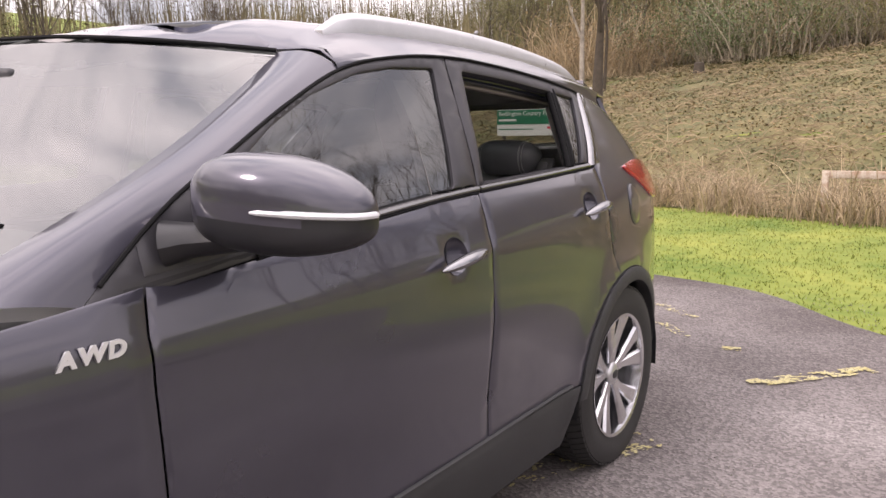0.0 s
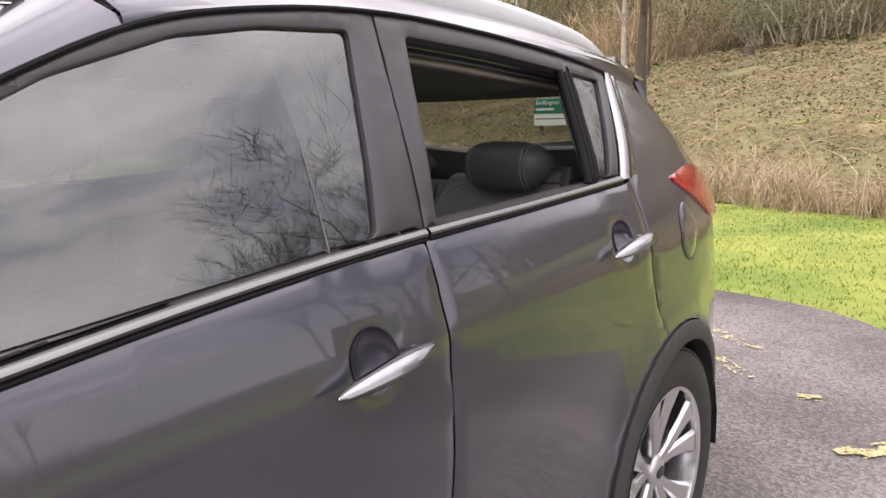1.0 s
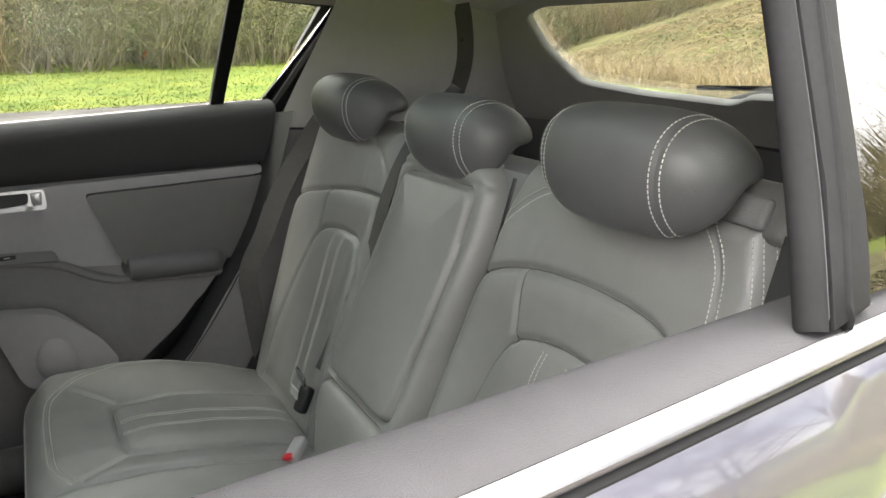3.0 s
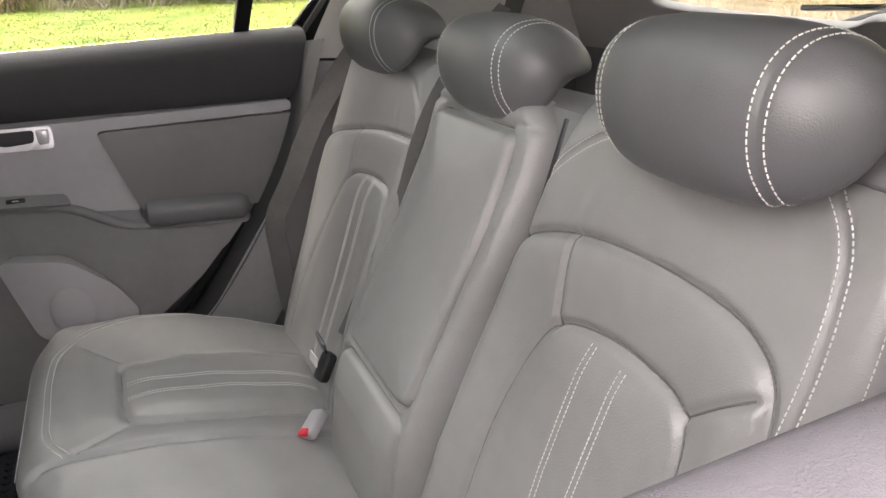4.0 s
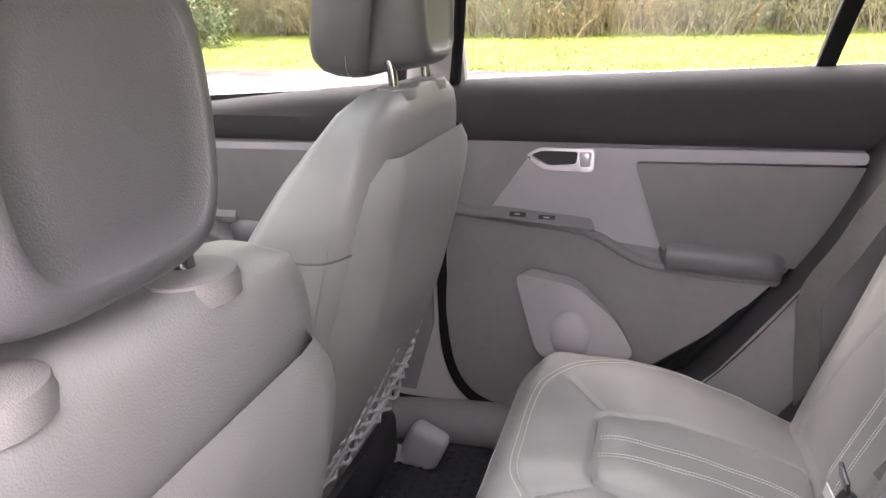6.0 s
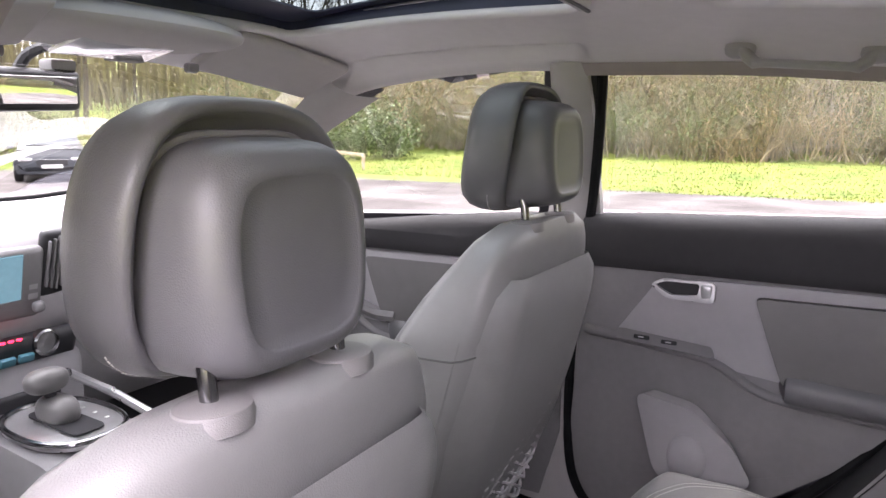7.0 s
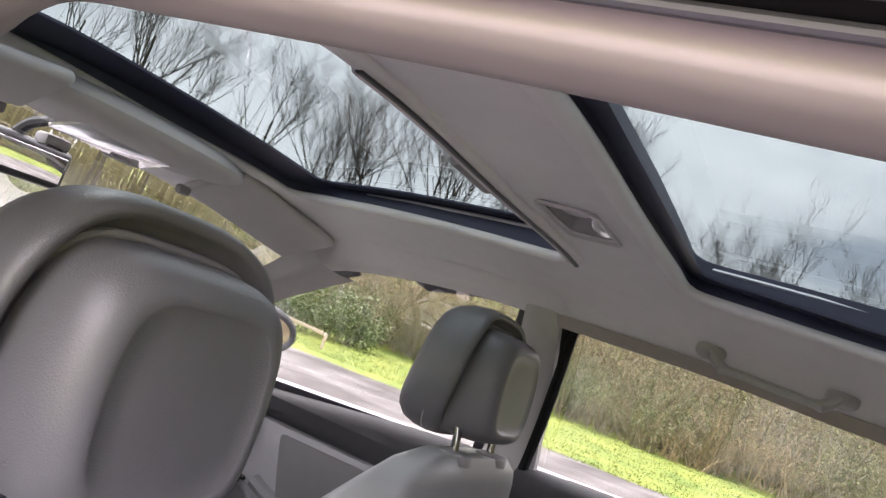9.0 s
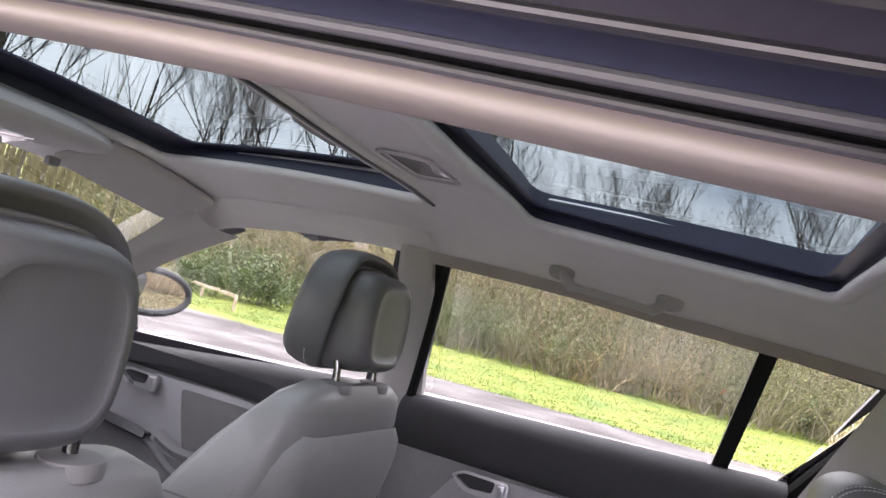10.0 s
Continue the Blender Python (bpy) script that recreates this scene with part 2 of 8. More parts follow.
def dist_to(line, x, y, closed=False):
    """Distance from points to a polyline."""
    x, y = np.asarray(x, float), np.asarray(y, float)
    best = np.full(x.shape, 1e9)
    n = len(line)
    for i in range(n if closed else n - 1):
        x0, y0 = line[i]
        x1, y1 = line[(i + 1) % n]
        dx, dy = x1 - x0, y1 - y0
        l2 = dx * dx + dy * dy + 1e-12
        t = np.clip(((x - x0) * dx + (y - y0) * dy) / l2, 0, 1)
        best = np.minimum(best, np.hypot(x - x0 - t * dx, y - y0 - t * dy))
    return best


def sheet(outline, holes, fn, step=0.04, thick=0.0, roll=0.0, edge=None):
    """Verts and faces of a panel cut from the surface fn(u, v) along a flat outline, with holes, a thickness and turned-in edges."""
    edge = edge or step
    loops = [resample(outline, edge)] + [resample(h, edge) for h in holes]
    pts, segs = [], []
    for lp in loops:
        k = len(pts)
        pts += lp
        segs += [(k + i, k + (i + 1) % len(lp)) for i in range(len(lp))]
    us, vs = [p[0] for p in outline], [p[1] for p in outline]
    gu, gv = np.meshgrid(np.arange(min(us) + step / 2, max(us), step), np.arange(min(vs) + step / 2, max(vs), step))
    gu, gv = gu.ravel(), gv.ravel()
    keep = inside(outline, gu, gv)
    dmin = np.full(gu.shape, 1e9)
    for i, lp in enumerate(loops):
        if i:
            keep &= ~inside(lp, gu, gv)
        dmin = np.minimum(dmin, dist_to(lp, gu, gv, True))
    keep &= dmin > 0.35 * step
    if roll:
        ins = []
        for i, lp in enumerate(loops):
            a = np.array(lp)
            t = np.roll(a, -1, 0) - np.roll(a, 1, 0)
            t /= np.linalg.norm(t, axis=1)[:, None] + 1e-9
            nrm = np.stack([-t[:, 1], t[:, 0]], 1)
            test = a + nrm * roll
            ok = inside(lp, test[:, 0], test[:, 1]) == (i == 0)
            test = np.where(ok[:, None], test, a - nrm * roll)
            ok2 = inside(lp, test[:, 0], test[:, 1]) == (i == 0)
            ins += [tuple(q) for q, o in zip(test, ok2) if o]
        keep &= dmin > 2.2 * roll
        pts += ins
    pts += list(zip(gu[keep], gv[keep]))
    res = delaunay_2d_cdt([Vector(p) for p in pts], segs, [], 0, 1e-6)
    v2, tris = res[0], res[2]
    cx = np.array([sum(v2[i][0] for i in f) / len(f) for f in tris])
    cy = np.array([sum(v2[i][1] for i in f) / len(f) for f in tris])
    ok = inside(loops[0], cx, cy)
    for lp in loops[1:]:
        ok &= ~inside(lp, cx, cy)
    tris = [tuple(f) for f, o in zip(tris, ok) if o]
    used = sorted({i for f in tris for i in f})
    idx = {i: k for k, i in enumerate(used)}
    tris = [tuple(idx[i] for i in f) for f in tris]
    uv = [(v2[i][0], v2[i][1]) for i in used]
    count = {}
    for f in tris:
        for i in range(3):
            e = (f[i], f[(i + 1) % 3])
            count[tuple(sorted(e))] = count.get(tuple(sorted(e)), []) + [e]
    rim = [e[0] for e in count.values() if len(e) == 1]
    rimset = {i for e in rim for i in e}
    h = 1e-3
    P0, N0 = [], []
    for u, v in uv:
        p = Vector(fn(u, v))
        a = Vector(fn(u + h, v)) - Vector(fn(u - h, v))
        b = Vector(fn(u, v + h)) - Vector(fn(u, v - h))
        P0.append(p)
        N0.append(a.cross(b).normalized())
    verts = [p - n * (roll * 0.6 if (roll and i in rimset) else 0) for i, (p, n) in enumerate(zip(P0, N0))]
    faces = list(tris)
    if thick:
        k = len(verts)
        verts += [p - n * thick for p, n in zip(P0, N0)]
        faces += [(a + k, c + k, b + k) for a, b, c in tris]
        faces += [(b, a, a + k, b + k) for a, b in rim]
    return verts, faces


def grid_surface(P, closed_u=False):
    """Verts and faces of a grid of places P[i][j]."""
    n, m = len(P), len(P[0])
    verts = [tuple(q) for row in P for q in row]
    faces = []
    for i in range(n if closed_u else n - 1):
        for j in range(m - 1):
            faces.append((i * m + j, ((i + 1) % n) * m + j, ((i + 1) % n) * m + j + 1, i * m + j + 1))
    return verts, faces


def loft(rings, cap=True):
    """Closed rings of the same count joined to a skin."""
    n = len(rings[0])
    verts = [tuple(q) for r in rings for q in r]
    faces = []
    for i in range(len(rings) - 1):
        for j in range(n):
            k = (j + 1) % n
            faces.append((i * n + j, i * n + k, (i + 1) * n + k, (i + 1) * n + j))
    if cap:
        faces.append(tuple(reversed(range(n))))
        faces.append(tuple(range((len(rings) - 1) * n, len(rings) * n)))
    return verts, faces


def tube(pts, r, sides=8, cap=True, flat=1.0, up=(0, 0, 1)):
    """A rod along points; r a radius or one for each point; flat squeezes it along its second axis."""
    pts = [Vector(p) for p in pts]
    rings = []
    up = Vector(up)
    for i, p in enumerate(pts):
        t = (pts[min(i + 1, len(pts) - 1)] - pts[max(i - 1, 0)]).normalized()
        a = t.cross(up)
        if a.length < 1e-3:
            a = t.cross(Vector((1, 0.2, 0)))
        a.normalize()
        b = a.cross(t)
        rr = r[i] if isinstance(r, (list, tuple)) else r
        rings.append([p + a * (rr * math.cos(2 * math.pi * j / sides)) + b * (rr * flat * math.sin(2 * math.pi * j / sides)) for j in range(sides)])
    return loft(rings, cap)


def ellipsoid(c, s, e=(1.0, 1.0), n=28, m=20, warp=None):
    """A superellipsoid with half-sizes s; e below 1 makes it boxier."""
    def pw(v, k):
        return math.copysign(abs(v) ** k, v)
    rings = []
    for i in range(m + 1):
        a = -math.pi / 2 + math.pi * i / m
        a = max(-math.pi / 2 + 1e-3, min(math.pi / 2 - 1e-3, a))
        ring = []
        for j in range(n):
            b = 2 * math.pi * j / n
            q = Vector((s[0] * pw(math.cos(a), e[0]) * pw(math.cos(b), e[1]), s[1] * pw(math.cos(a), e[0]) * pw(math.sin(b), e[1]), s[2] * pw(math.sin(a), e[0])))
            if warp:
                q = Vector(warp(q))
            ring.append(q + Vector(c))
        rings.append(ring)
    return loft(rings)


def rbox(size, r=0.01, seg=2, at=(0, 0, 0), rot=None):
    """A bmesh box with rounded edges."""
    bm = bmesh.new()
    bmesh.ops.create_cube(bm, size=1.0)
    bmesh.ops.scale(bm, vec=size, verts=bm.verts[:])
    if r:
        bmesh.ops.bevel(bm, geom=bm.edges[:], offset=min(r, min(size) * 0.45), segments=seg, profile=0.5, affect="EDGES")
    m = Matrix.Translation(at) @ (rot.to_4x4() if rot else Matrix.Identity(4))
    bmesh.ops.transform(bm, matrix=m, verts=bm.verts[:])
    return bm


def merged(lists):
    """Several (verts, faces) as one."""
    V, F = [], []
    for v, f in lists:
        k = len(V)
        V += [tuple(q) for q in v]
        F += [tuple(i + k for i in q) for q in f]
    return V, F


def rounded(pts, r, seg=4):
    """Corners of a flat polygon rounded."""
    out = []
    n = len(pts)
    for i in range(n):
        a, b, c = (np.array(pts[j % n], float) for j in (i - 1, i, i + 1))
        u, v = a - b, c - b
        lu, lv = np.linalg.norm(u), np.linalg.norm(v)
        k = min(r, lu * 0.45, lv * 0.45)
        p, q = b + u / lu * k, b + v / lv * k
        for j in range(seg + 1):
            t = j / seg
            out.append(tuple((1 - t)**2 * p + 2 * t * (1 - t) * b + t * t * q))
    return out


def mirror_x(vf):
    v, f = vf
    return [(-q[0], q[1], q[2]) for q in v], [tuple(reversed(k)) for k in f]


def dashes(pts, nrm, dash=0.0038, gap=0.0020, w=0.00055, h=0.0005, lift=0.0004):
    """Thread stitches along a line of places with normals."""
    V, F = [], []
    pts = [Vector(p) for p in pts]
    acc = [0.0]
    for a, b in zip(pts, pts[1:]):
        acc.append(acc[-1] + (b - a).length)
    L = acc[-1]

    def at(s):
        i = min(max(int(np.searchsorted(acc, s)) - 1, 0), len(pts) - 2)
        t = (s - acc[i]) / max(acc[i + 1] - acc[i], 1e-9)
        return pts[i].lerp(pts[i + 1], t), Vector(nrm[i]).lerp(Vector(nrm[i + 1]), t).normalized()
    s = 0.0
    while s + dash < L:
        (p, n), (q, n2) = at(s), at(s + dash)
        side = (q - p).cross(n).normalized() * w
        k = len(V)
        for r_, nn in ((p, n), (q, n2)):
            V += [r_ - side + nn * (lift - 0.0006), r_ + side + nn * (lift - 0.0006), r_ + side * 0.6 + nn * (lift + h), r_ - side * 0.6 + nn * (lift + h)]
        F += [(k, k + 1, k + 5, k + 4), (k + 1, k + 2, k + 6, k + 5), (k + 2, k + 3, k + 7, k + 6), (k + 3, k, k + 4, k + 7), (k + 3, k + 2, k + 1, k), (k + 4, k + 5, k + 6, k + 7)]
        s += dash + gap
    return V, F

# ---- ground ----
def ground_z(x, y):
    """Height of the land: a level car park, a bank beyond its far side and a bramble hill behind the car."""
    right = max(0.0, (-x - 15.0)) * 0.026
    right = min(right, 0.31) + max(0.0, -x - 27.0) * 0.16
    edge = 10.5 if x > 2 else 10.5 + (2 - x) * 0.32
    back = max(0.0, y - edge - 0.5)
    back = 0.195 * back * min(1.0, back / 6.0)
    back = min(back, 12.0)
    left = max(0.0, x - 12.0) * 0.07
    front = max(0.0, -y - 22.0) * 0.11
    h = max(right, back, min(left, 2.0), min(front, 6.0))
    if h > 0.02:
        h += 0.10 * noise.noise((x * 0.4, y * 0.4, 0.0)) * min(1, h) + 0.03 * noise.noise((x * 1.7, y * 1.7, 2.0))
    return h


GRASS = surface("short_grass", (0.090, 0.150, 0.013), 0.95, 0.0, 0.3, 0.8, 0.8, 60, col2=(0.245, 0.270, 0.048))
SCRUB = surface("bramble_earth", (0.085, 0.090, 0.032), 0.95, 0.0, 0.3, 1.2, 0.9, 30, col2=(0.205, 0.170, 0.075))
def asphalt_material():
    """Worn asphalt: broad stains, patchy wear and pale stones in a dark binder."""
    m, nt, b = nodes_of("worn_asphalt")
    lk = nt.links.new
    co = nt.nodes.new("ShaderNodeTexCoord")

    def noise_at(scale, detail):
        n = nt.nodes.new("ShaderNodeTexNoise")
        n.inputs["Scale"].default_value, n.inputs["Detail"].default_value = scale, detail
        lk(co.outputs["Object"], n.inputs["Vector"])
        return n.outputs["Fac"]

    def ramp(fac, p0, c0, p1, c1):
        r = nt.nodes.new("ShaderNodeValToRGB")
        r.color_ramp.elements[0].position, r.color_ramp.elements[0].color = p0, (*c0, 1)
        r.color_ramp.elements[1].position, r.color_ramp.elements[1].color = p1, (*c1, 1)
        lk(fac, r.inputs[0])
        return r.outputs[0]

    def mix(kind, fac, x, y):
        n = nt.nodes.new("ShaderNodeMix")
        n.data_type, n.blend_type = "RGBA", kind
        if isinstance(fac, float):
            n.inputs["Factor"].default_value = fac
        else:
            lk(fac, n.inputs["Factor"])
        lk(x, n.inputs["A"])
        lk(y, n.inputs["B"])
        return n.outputs["Result"]
    base = ramp(noise_at(0.9, 6.0), 0.35, (0.125, 0.112, 0.109), 0.68, (0.225, 0.209, 0.204))
    patch = ramp(noise_at(0.33, 3.0), 0.40, (0.62, 0.60, 0.60), 0.56, (1.0, 1.0, 1.0))
    vo = nt.nodes.new("ShaderNodeTexVoronoi")
    vo.inputs["Scale"].default_value = 85.0
    lk(co.outputs["Object"], vo.inputs["Vector"])
    sep = nt.nodes.new("ShaderNodeSeparateColor")
    lk(vo.outputs["Color"], sep.inputs[0])
    stones = ramp(sep.outputs[0], 0.15, (0.74, 0.73, 0.73), 0.98, (1.42, 1.40, 1.39))
    fine = ramp(noise_at(260.0, 2.0), 0.3, (0.85, 0.85, 0.85), 0.7, (1.15, 1.15, 1.15))
    c = mix("MULTIPLY", 1.0, base, patch)
    c = mix("MULTIPLY", 1.0, c, stones)
    c = mix("MULTIPLY", 1.0, c, fine)
    lk(c, b.inputs["Base Color"])
    b.inputs["Roughness"].default_value = 0.9
    b.inputs["Specular IOR Level"].default_value = 0.15
    bp = nt.nodes.new("ShaderNodeBump")
    bp.inputs["Strength"].default_value, bp.inputs["Distance"].default_value = 0.8, 0.004
    lk(vo.outputs["Distance"], bp.inputs["Height"])
    lk(bp.outputs[0], b.inputs["Normal"])
    return m


ASPHALT = asphalt_material()
PAINTY = surface("worn_yellow_paint", (0.40, 0.34, 0.13), 0.8, 0.0, 0.2, 18.0, 0.6, 200, col2=(0.50, 0.46, 0.27))


def coords(lo, hi, fine_lo, fine_hi, fine, grow):
    out = list(np.arange(fine_lo, fine_hi + 1e-6, fine))
    a, s = fine_lo, fine
    while a > lo:
        s *= grow
        a -= s
        out.insert(0, a)
    a, s = fine_hi, fine
    while a < hi:
        s *= grow
        a += s
        out.append(a)
    return out


gx, gy = coords(-900, 900, -34, 16, 0.5, 1.25), coords(-900, 900, -26, 34, 0.5, 1.25)
gv, gf = grid_surface([[(x, y, ground_z(x, y) - 0.006) for y in gy] for x in gx])
ground = mesh_from("ground", gv, gf, GRASS, sharp=80)
tagged(ground, "rough green grass ground round the car park", "ground", kind="structure")

CAR_PARK = curve_pts([(11.0, 3.0), (6.0, 4.2), (3.2, 4.5), (1.6, 5.25), (0.67, 6.12), (-0.3, 6.4), (-2.5, 6.7), (-6, 7.5), (-10, 8.2), (-15.3, 7.4), (-16.6, 3.0), (-17.8, -2.0), (-18.6, -8.0), (-19.0, -13), (-18.0, -20.0), (-10, -21.5), (0, -22), (9, -21), (11.5, -10)], 6, True)
road = mesh_from("road", *sheet(CAR_PARK, [], lambda u, v: (u, v, 0.004 + 0.004 * noise.noise((u * 0.5, v * 0.5, 0))), 0.5, edge=0.25), ASPHALT)
tagged(road, "worn grey asphalt car park with patches and loose grit", "asphalt", kind="structure")


def paint_patch(cx, cy, length, width, yaw, seed, keep=0.5):
    """A worn road mark: ragged flakes of yellow paint."""
    rnd = random.Random(seed)
    V, F = [], []
    c, s = math.cos(yaw), math.sin(yaw)
    for _ in range(int(length * width * 40000 * keep)):
        u, v = (rnd.random() - 0.5) * length, (rnd.random() - 0.5) * width
        if noise.noise((u * 9 + seed, v * 16, seed)) + 0.6 * noise.noise((u * 40, v * 40, seed)) < 0.30 - keep * 0.6:
            continue
        r = rnd.uniform(0.002, 0.0065)
        n = rnd.randint(5, 7)
        k = len(V)
        for j in range(n):
            a = 2 * math.pi * j / n
            rr = r * rnd.uniform(0.5, 1.2)
            pu, pv = u + 1.6 * rr * math.cos(a), v + rr * math.sin(a)
            V.append((cx + pu * c - pv * s, cy + pu * s + pv * c, 0.0125 + 0.001 * rnd.random()))
        F.append(tuple(range(k, k + n)))
    ob = mesh_from("road_marking", V, F, PAINTY)
    return tagged(ob, "faded flaking yellow parking line on the asphalt", "road marking", "worn bay lines", "structure")


paint_patch(1.36, 4.15, 0.75, 0.10, math.atan2(0.5, 0.4), 1, 0.7)
paint_patch(0.88, 4.42, 0.10, 0.07, 0.3, 2, 0.9)
paint_patch(0.40, 4.70, 0.5, 0.08, 2.4, 3, 0.35)
paint_patch(0.75, 2.5, 0.9, 0.16, 1.1, 4, 0.35)
paint_patch(0.1, 5.3, 0.9, 0.1, 2.5, 5, 0.3)

# ---- the car: outer body ----
# x across (the kerb side is +), y from the front axle to the tail, z up.
car = thing("car", "dark graphite grey compact SUV with an open rear side window", "car")

side_z = smooth_table([0.20, 0.30, 0.40, 0.50, 0.70, 0.85, 0.95, 1.03, 1.08, 1.14, 1.25, 1.36, 1.45, 1.52, 1.60], [0.87, 0.895, 0.915, 0.922, 0.926, 0.922, 0.915, 0.902, 0.890, 0.868, 0.832, 0.788, 0.752, 0.725, 0.69])
side_taper = smooth_table([-0.88, -0.7, -0.5, -0.2, 0.2, 0.7, 2.3, 2.6, 2.9, 3.1, 3.3, 3.45], [0.34, 0.17, 0.08, 0.025, 0.005, 0.0, 0.0, 0.006, 0.03, 0.065, 0.135, 0.26])
top_taper = smooth_table([0.3, 1.0, 2.2, 2.45, 2.7, 3.0, 3.3], [0.0, 0.0, 0.008, 0.022, 0.05, 0.085, 0.12])


def flare(y, z):
    d = min(math.hypot(y - 2.69, z - 0.34), math.hypot(y + 0.02, z - 0.34))
    return (0.022 if y > 1.3 else 0.038) * math.exp(-((d - 0.40) / (0.09 if y > 1.3 else 0.12)) ** 2) if z < 0.9 else 0.0


def side_x(y, z):
    k = max(0.0, min(1.0, (z - 1.12) / 0.33))
    crease = 0.006 * math.exp(-((z - 0.975 - 0.035 * (y - 1.4)) / 0.035) ** 2)
    scoop = -0.014 * math.exp(-((z - 0.56 - 0.05 * (y - 1.4)) / 0.14) ** 2) * max(0, min(1, (y - 0.7) / 0.3)) * max(0, min(1, (2.2 - y) / 0.3))
    return float(side_z(z)) - float(side_taper(y)) - k * float(top_taper(y)) + crease + scoop + flare(y, z)


def left(y, z):
    return (side_x(y, z), y, z)


belt = smooth_table([0.6, 0.95, 1.30, 1.49, 1.72, 2.03, 2.50, 2.7], [1.05, 1.085, 1.122, 1.137, 1.150, 1.162, 1.182, 1.19])
frame_top = smooth_table([0.60, 0.69, 0.80, 0.92, 1.12, 1.32, 1.54, 1.76, 2.06, 2.55, 2.70, 2.95], [1.06, 1.13, 1.205, 1.268, 1.372, 1.458, 1.500, 1.515, 1.505, 1.462, 1.445, 1.40])


def arch(cy, r, a0, a1, n=14):
    return [(cy + r * math.cos(radians(a0 + (a1 - a0) * i / n)), 0.34 + r * math.sin(radians(a0 + (a1 - a0) * i / n))) for i in range(n + 1)]


def belt_line(y0, y1, off, n=10):
    return [(y0 + (y1 - y0) * i / n, float(belt(y0 + (y1 - y0) * i / n)) + off) for i in range(n + 1)]


def top_line(y0, y1, off, n=12):
    return [(y0 + (y1 - y0) * i / n, float(frame_top(y0 + (y1 - y0) * i / n)) + off) for i in range(n + 1)]


G = 0.0025
F_SKIN = [(0.695 + G, 1.06), (0.685 + G, 0.98), (0.690 + G, 0.70), (0.72 + G, 0.44), (1.695 - G, 0.44), (1.702 - G, 0.60), (1.713 - G, 0.79), (1.716 - G, 0.97), (1.714 - G, 1.137)] + belt_line(1.70, 0.75, -0.012)
R_SKIN = [(1.714 + G, 1.138), (1.716 + G, 0.97), (1.713 + G, 0.79), (1.702 + G, 0.60), (1.695 + G, 0.44), (2.255, 0.44)] + arch(2.69, 0.445, 168, 104, 12) + [(2.545 - G, 0.86), (2.528 - G, 0.95), (2.515 - G, 1.17)] + belt_line(2.51, 1.74, -0.012)
Q_SKIN = [(2.528 + G, 0.95), (2.545 + G, 0.86)] + arch(2.69, 0.445, 106, 12, 14) + [(3.16, 0.36), (3.44, 0.40), (3.44, 0.62), (3.40, 0.80), (3.33, 1.0), (3.27, 1.12), (3.20, 1.22), (3.12, 1.30), (3.02, 1.38), (2.90, 1.42), (2.78, 1.432), (2.715, 1.440), (2.517 + G, 1.174)]
W_SKIN = [(0.695 - G, 1.06), (0.685 - G, 0.98), (0.690 - G, 0.70), (0.72 - G, 0.44), (0.46, 0.42)] + arch(-0.02, 0.445, 8, 172, 16) + [(-0.47, 0.36), (-0.80, 0.36), (-0.84, 0.60), (-0.78, 0.80), (-0.55, 0.93), (-0.2, 0.985), (0.25, 1.02), (0.55, 1.045)]
F_FRAME = [(0.70, 1.075)] + top_line(0.70, 1.752, -0.004)[0:] + [(1.722 - G, 1.152)] + belt_line(1.70, 0.95, 0.012) + [(0.90, 1.09)]
F_HOLE = rounded([(0.935, 1.105), (0.925, 1.235), (1.05, 1.318), (1.20, 1.392), (1.37, 1.448), (1.51, 1.470), (1.685, 1.478), (1.615, 1.158)] , 0.015)
R_FRAME = [(1.722 + G, 1.155)] + top_line(1.757, 2.66, -0.004) + [(2.655, 1.44), (2.47, 1.192)] + belt_line(2.46, 1.74, 0.012)
R_HOLE = rounded([(1.757, 1.163), (1.822, 1.478), (2.09, 1.464), (2.385, 1.440), (2.325, 1.180)], 0.012)
RQ_HOLE = rounded([(2.365, 1.188), (2.425, 1.437), (2.59, 1.424), (2.425, 1.191)], 0.01)
top_road = smooth_table([0.40, 0.52, 0.62, 0.73, 0.85, 1.12, 1.41, 1.64, 1.85, 2.09, 2.40, 2.62, 2.70, 2.95], [1.10, 1.21, 1.292, 1.364, 1.434, 1.500, 1.522, 1.524, 1.515, 1.503, 1.478, 1.455, 1.445, 1.40])


def road_line(y0, y1, off, n=12):
    return [(y0 + (y1 - y0) * i / n, float(top_road(y0 + (y1 - y0) * i / n)) + off) for i in range(n + 1)]


R_FRAME_ROAD = [(1.615, 1.150)] + road_line(1.640, 2.66, 0.0) + [(2.655, 1.44), (2.47, 1.192)] + belt_line(2.46, 1.63, 0.012)
R_HOLE_ROAD = rounded([(1.655, 1.160), (1.695, 1.488), (1.85, 1.490), (2.09, 1.478), (2.400, 1.452), (2.352, 1.184)], 0.012)
RQ_HOLE_ROAD = rounded([(2.385, 1.186), (2.436, 1.450), (2.62, 1.432), (2.50, 1.191)], 0.01)
F_FRAME_ROAD = [(0.42, 1.075)] + road_line(0.42, 1.635, 0.0) + [(1.610, 1.148)] + belt_line(1.60, 0.62, 0.012)
F_HOLE_ROAD = rounded([(0.56, 1.095), (0.57, 1.205), (0.70, 1.306), (0.85, 1.390), (1.028, 1.458), (1.228, 1.493), (1.441, 1.505), (1.56, 1.507), (1.50, 1.145)], 0.015)


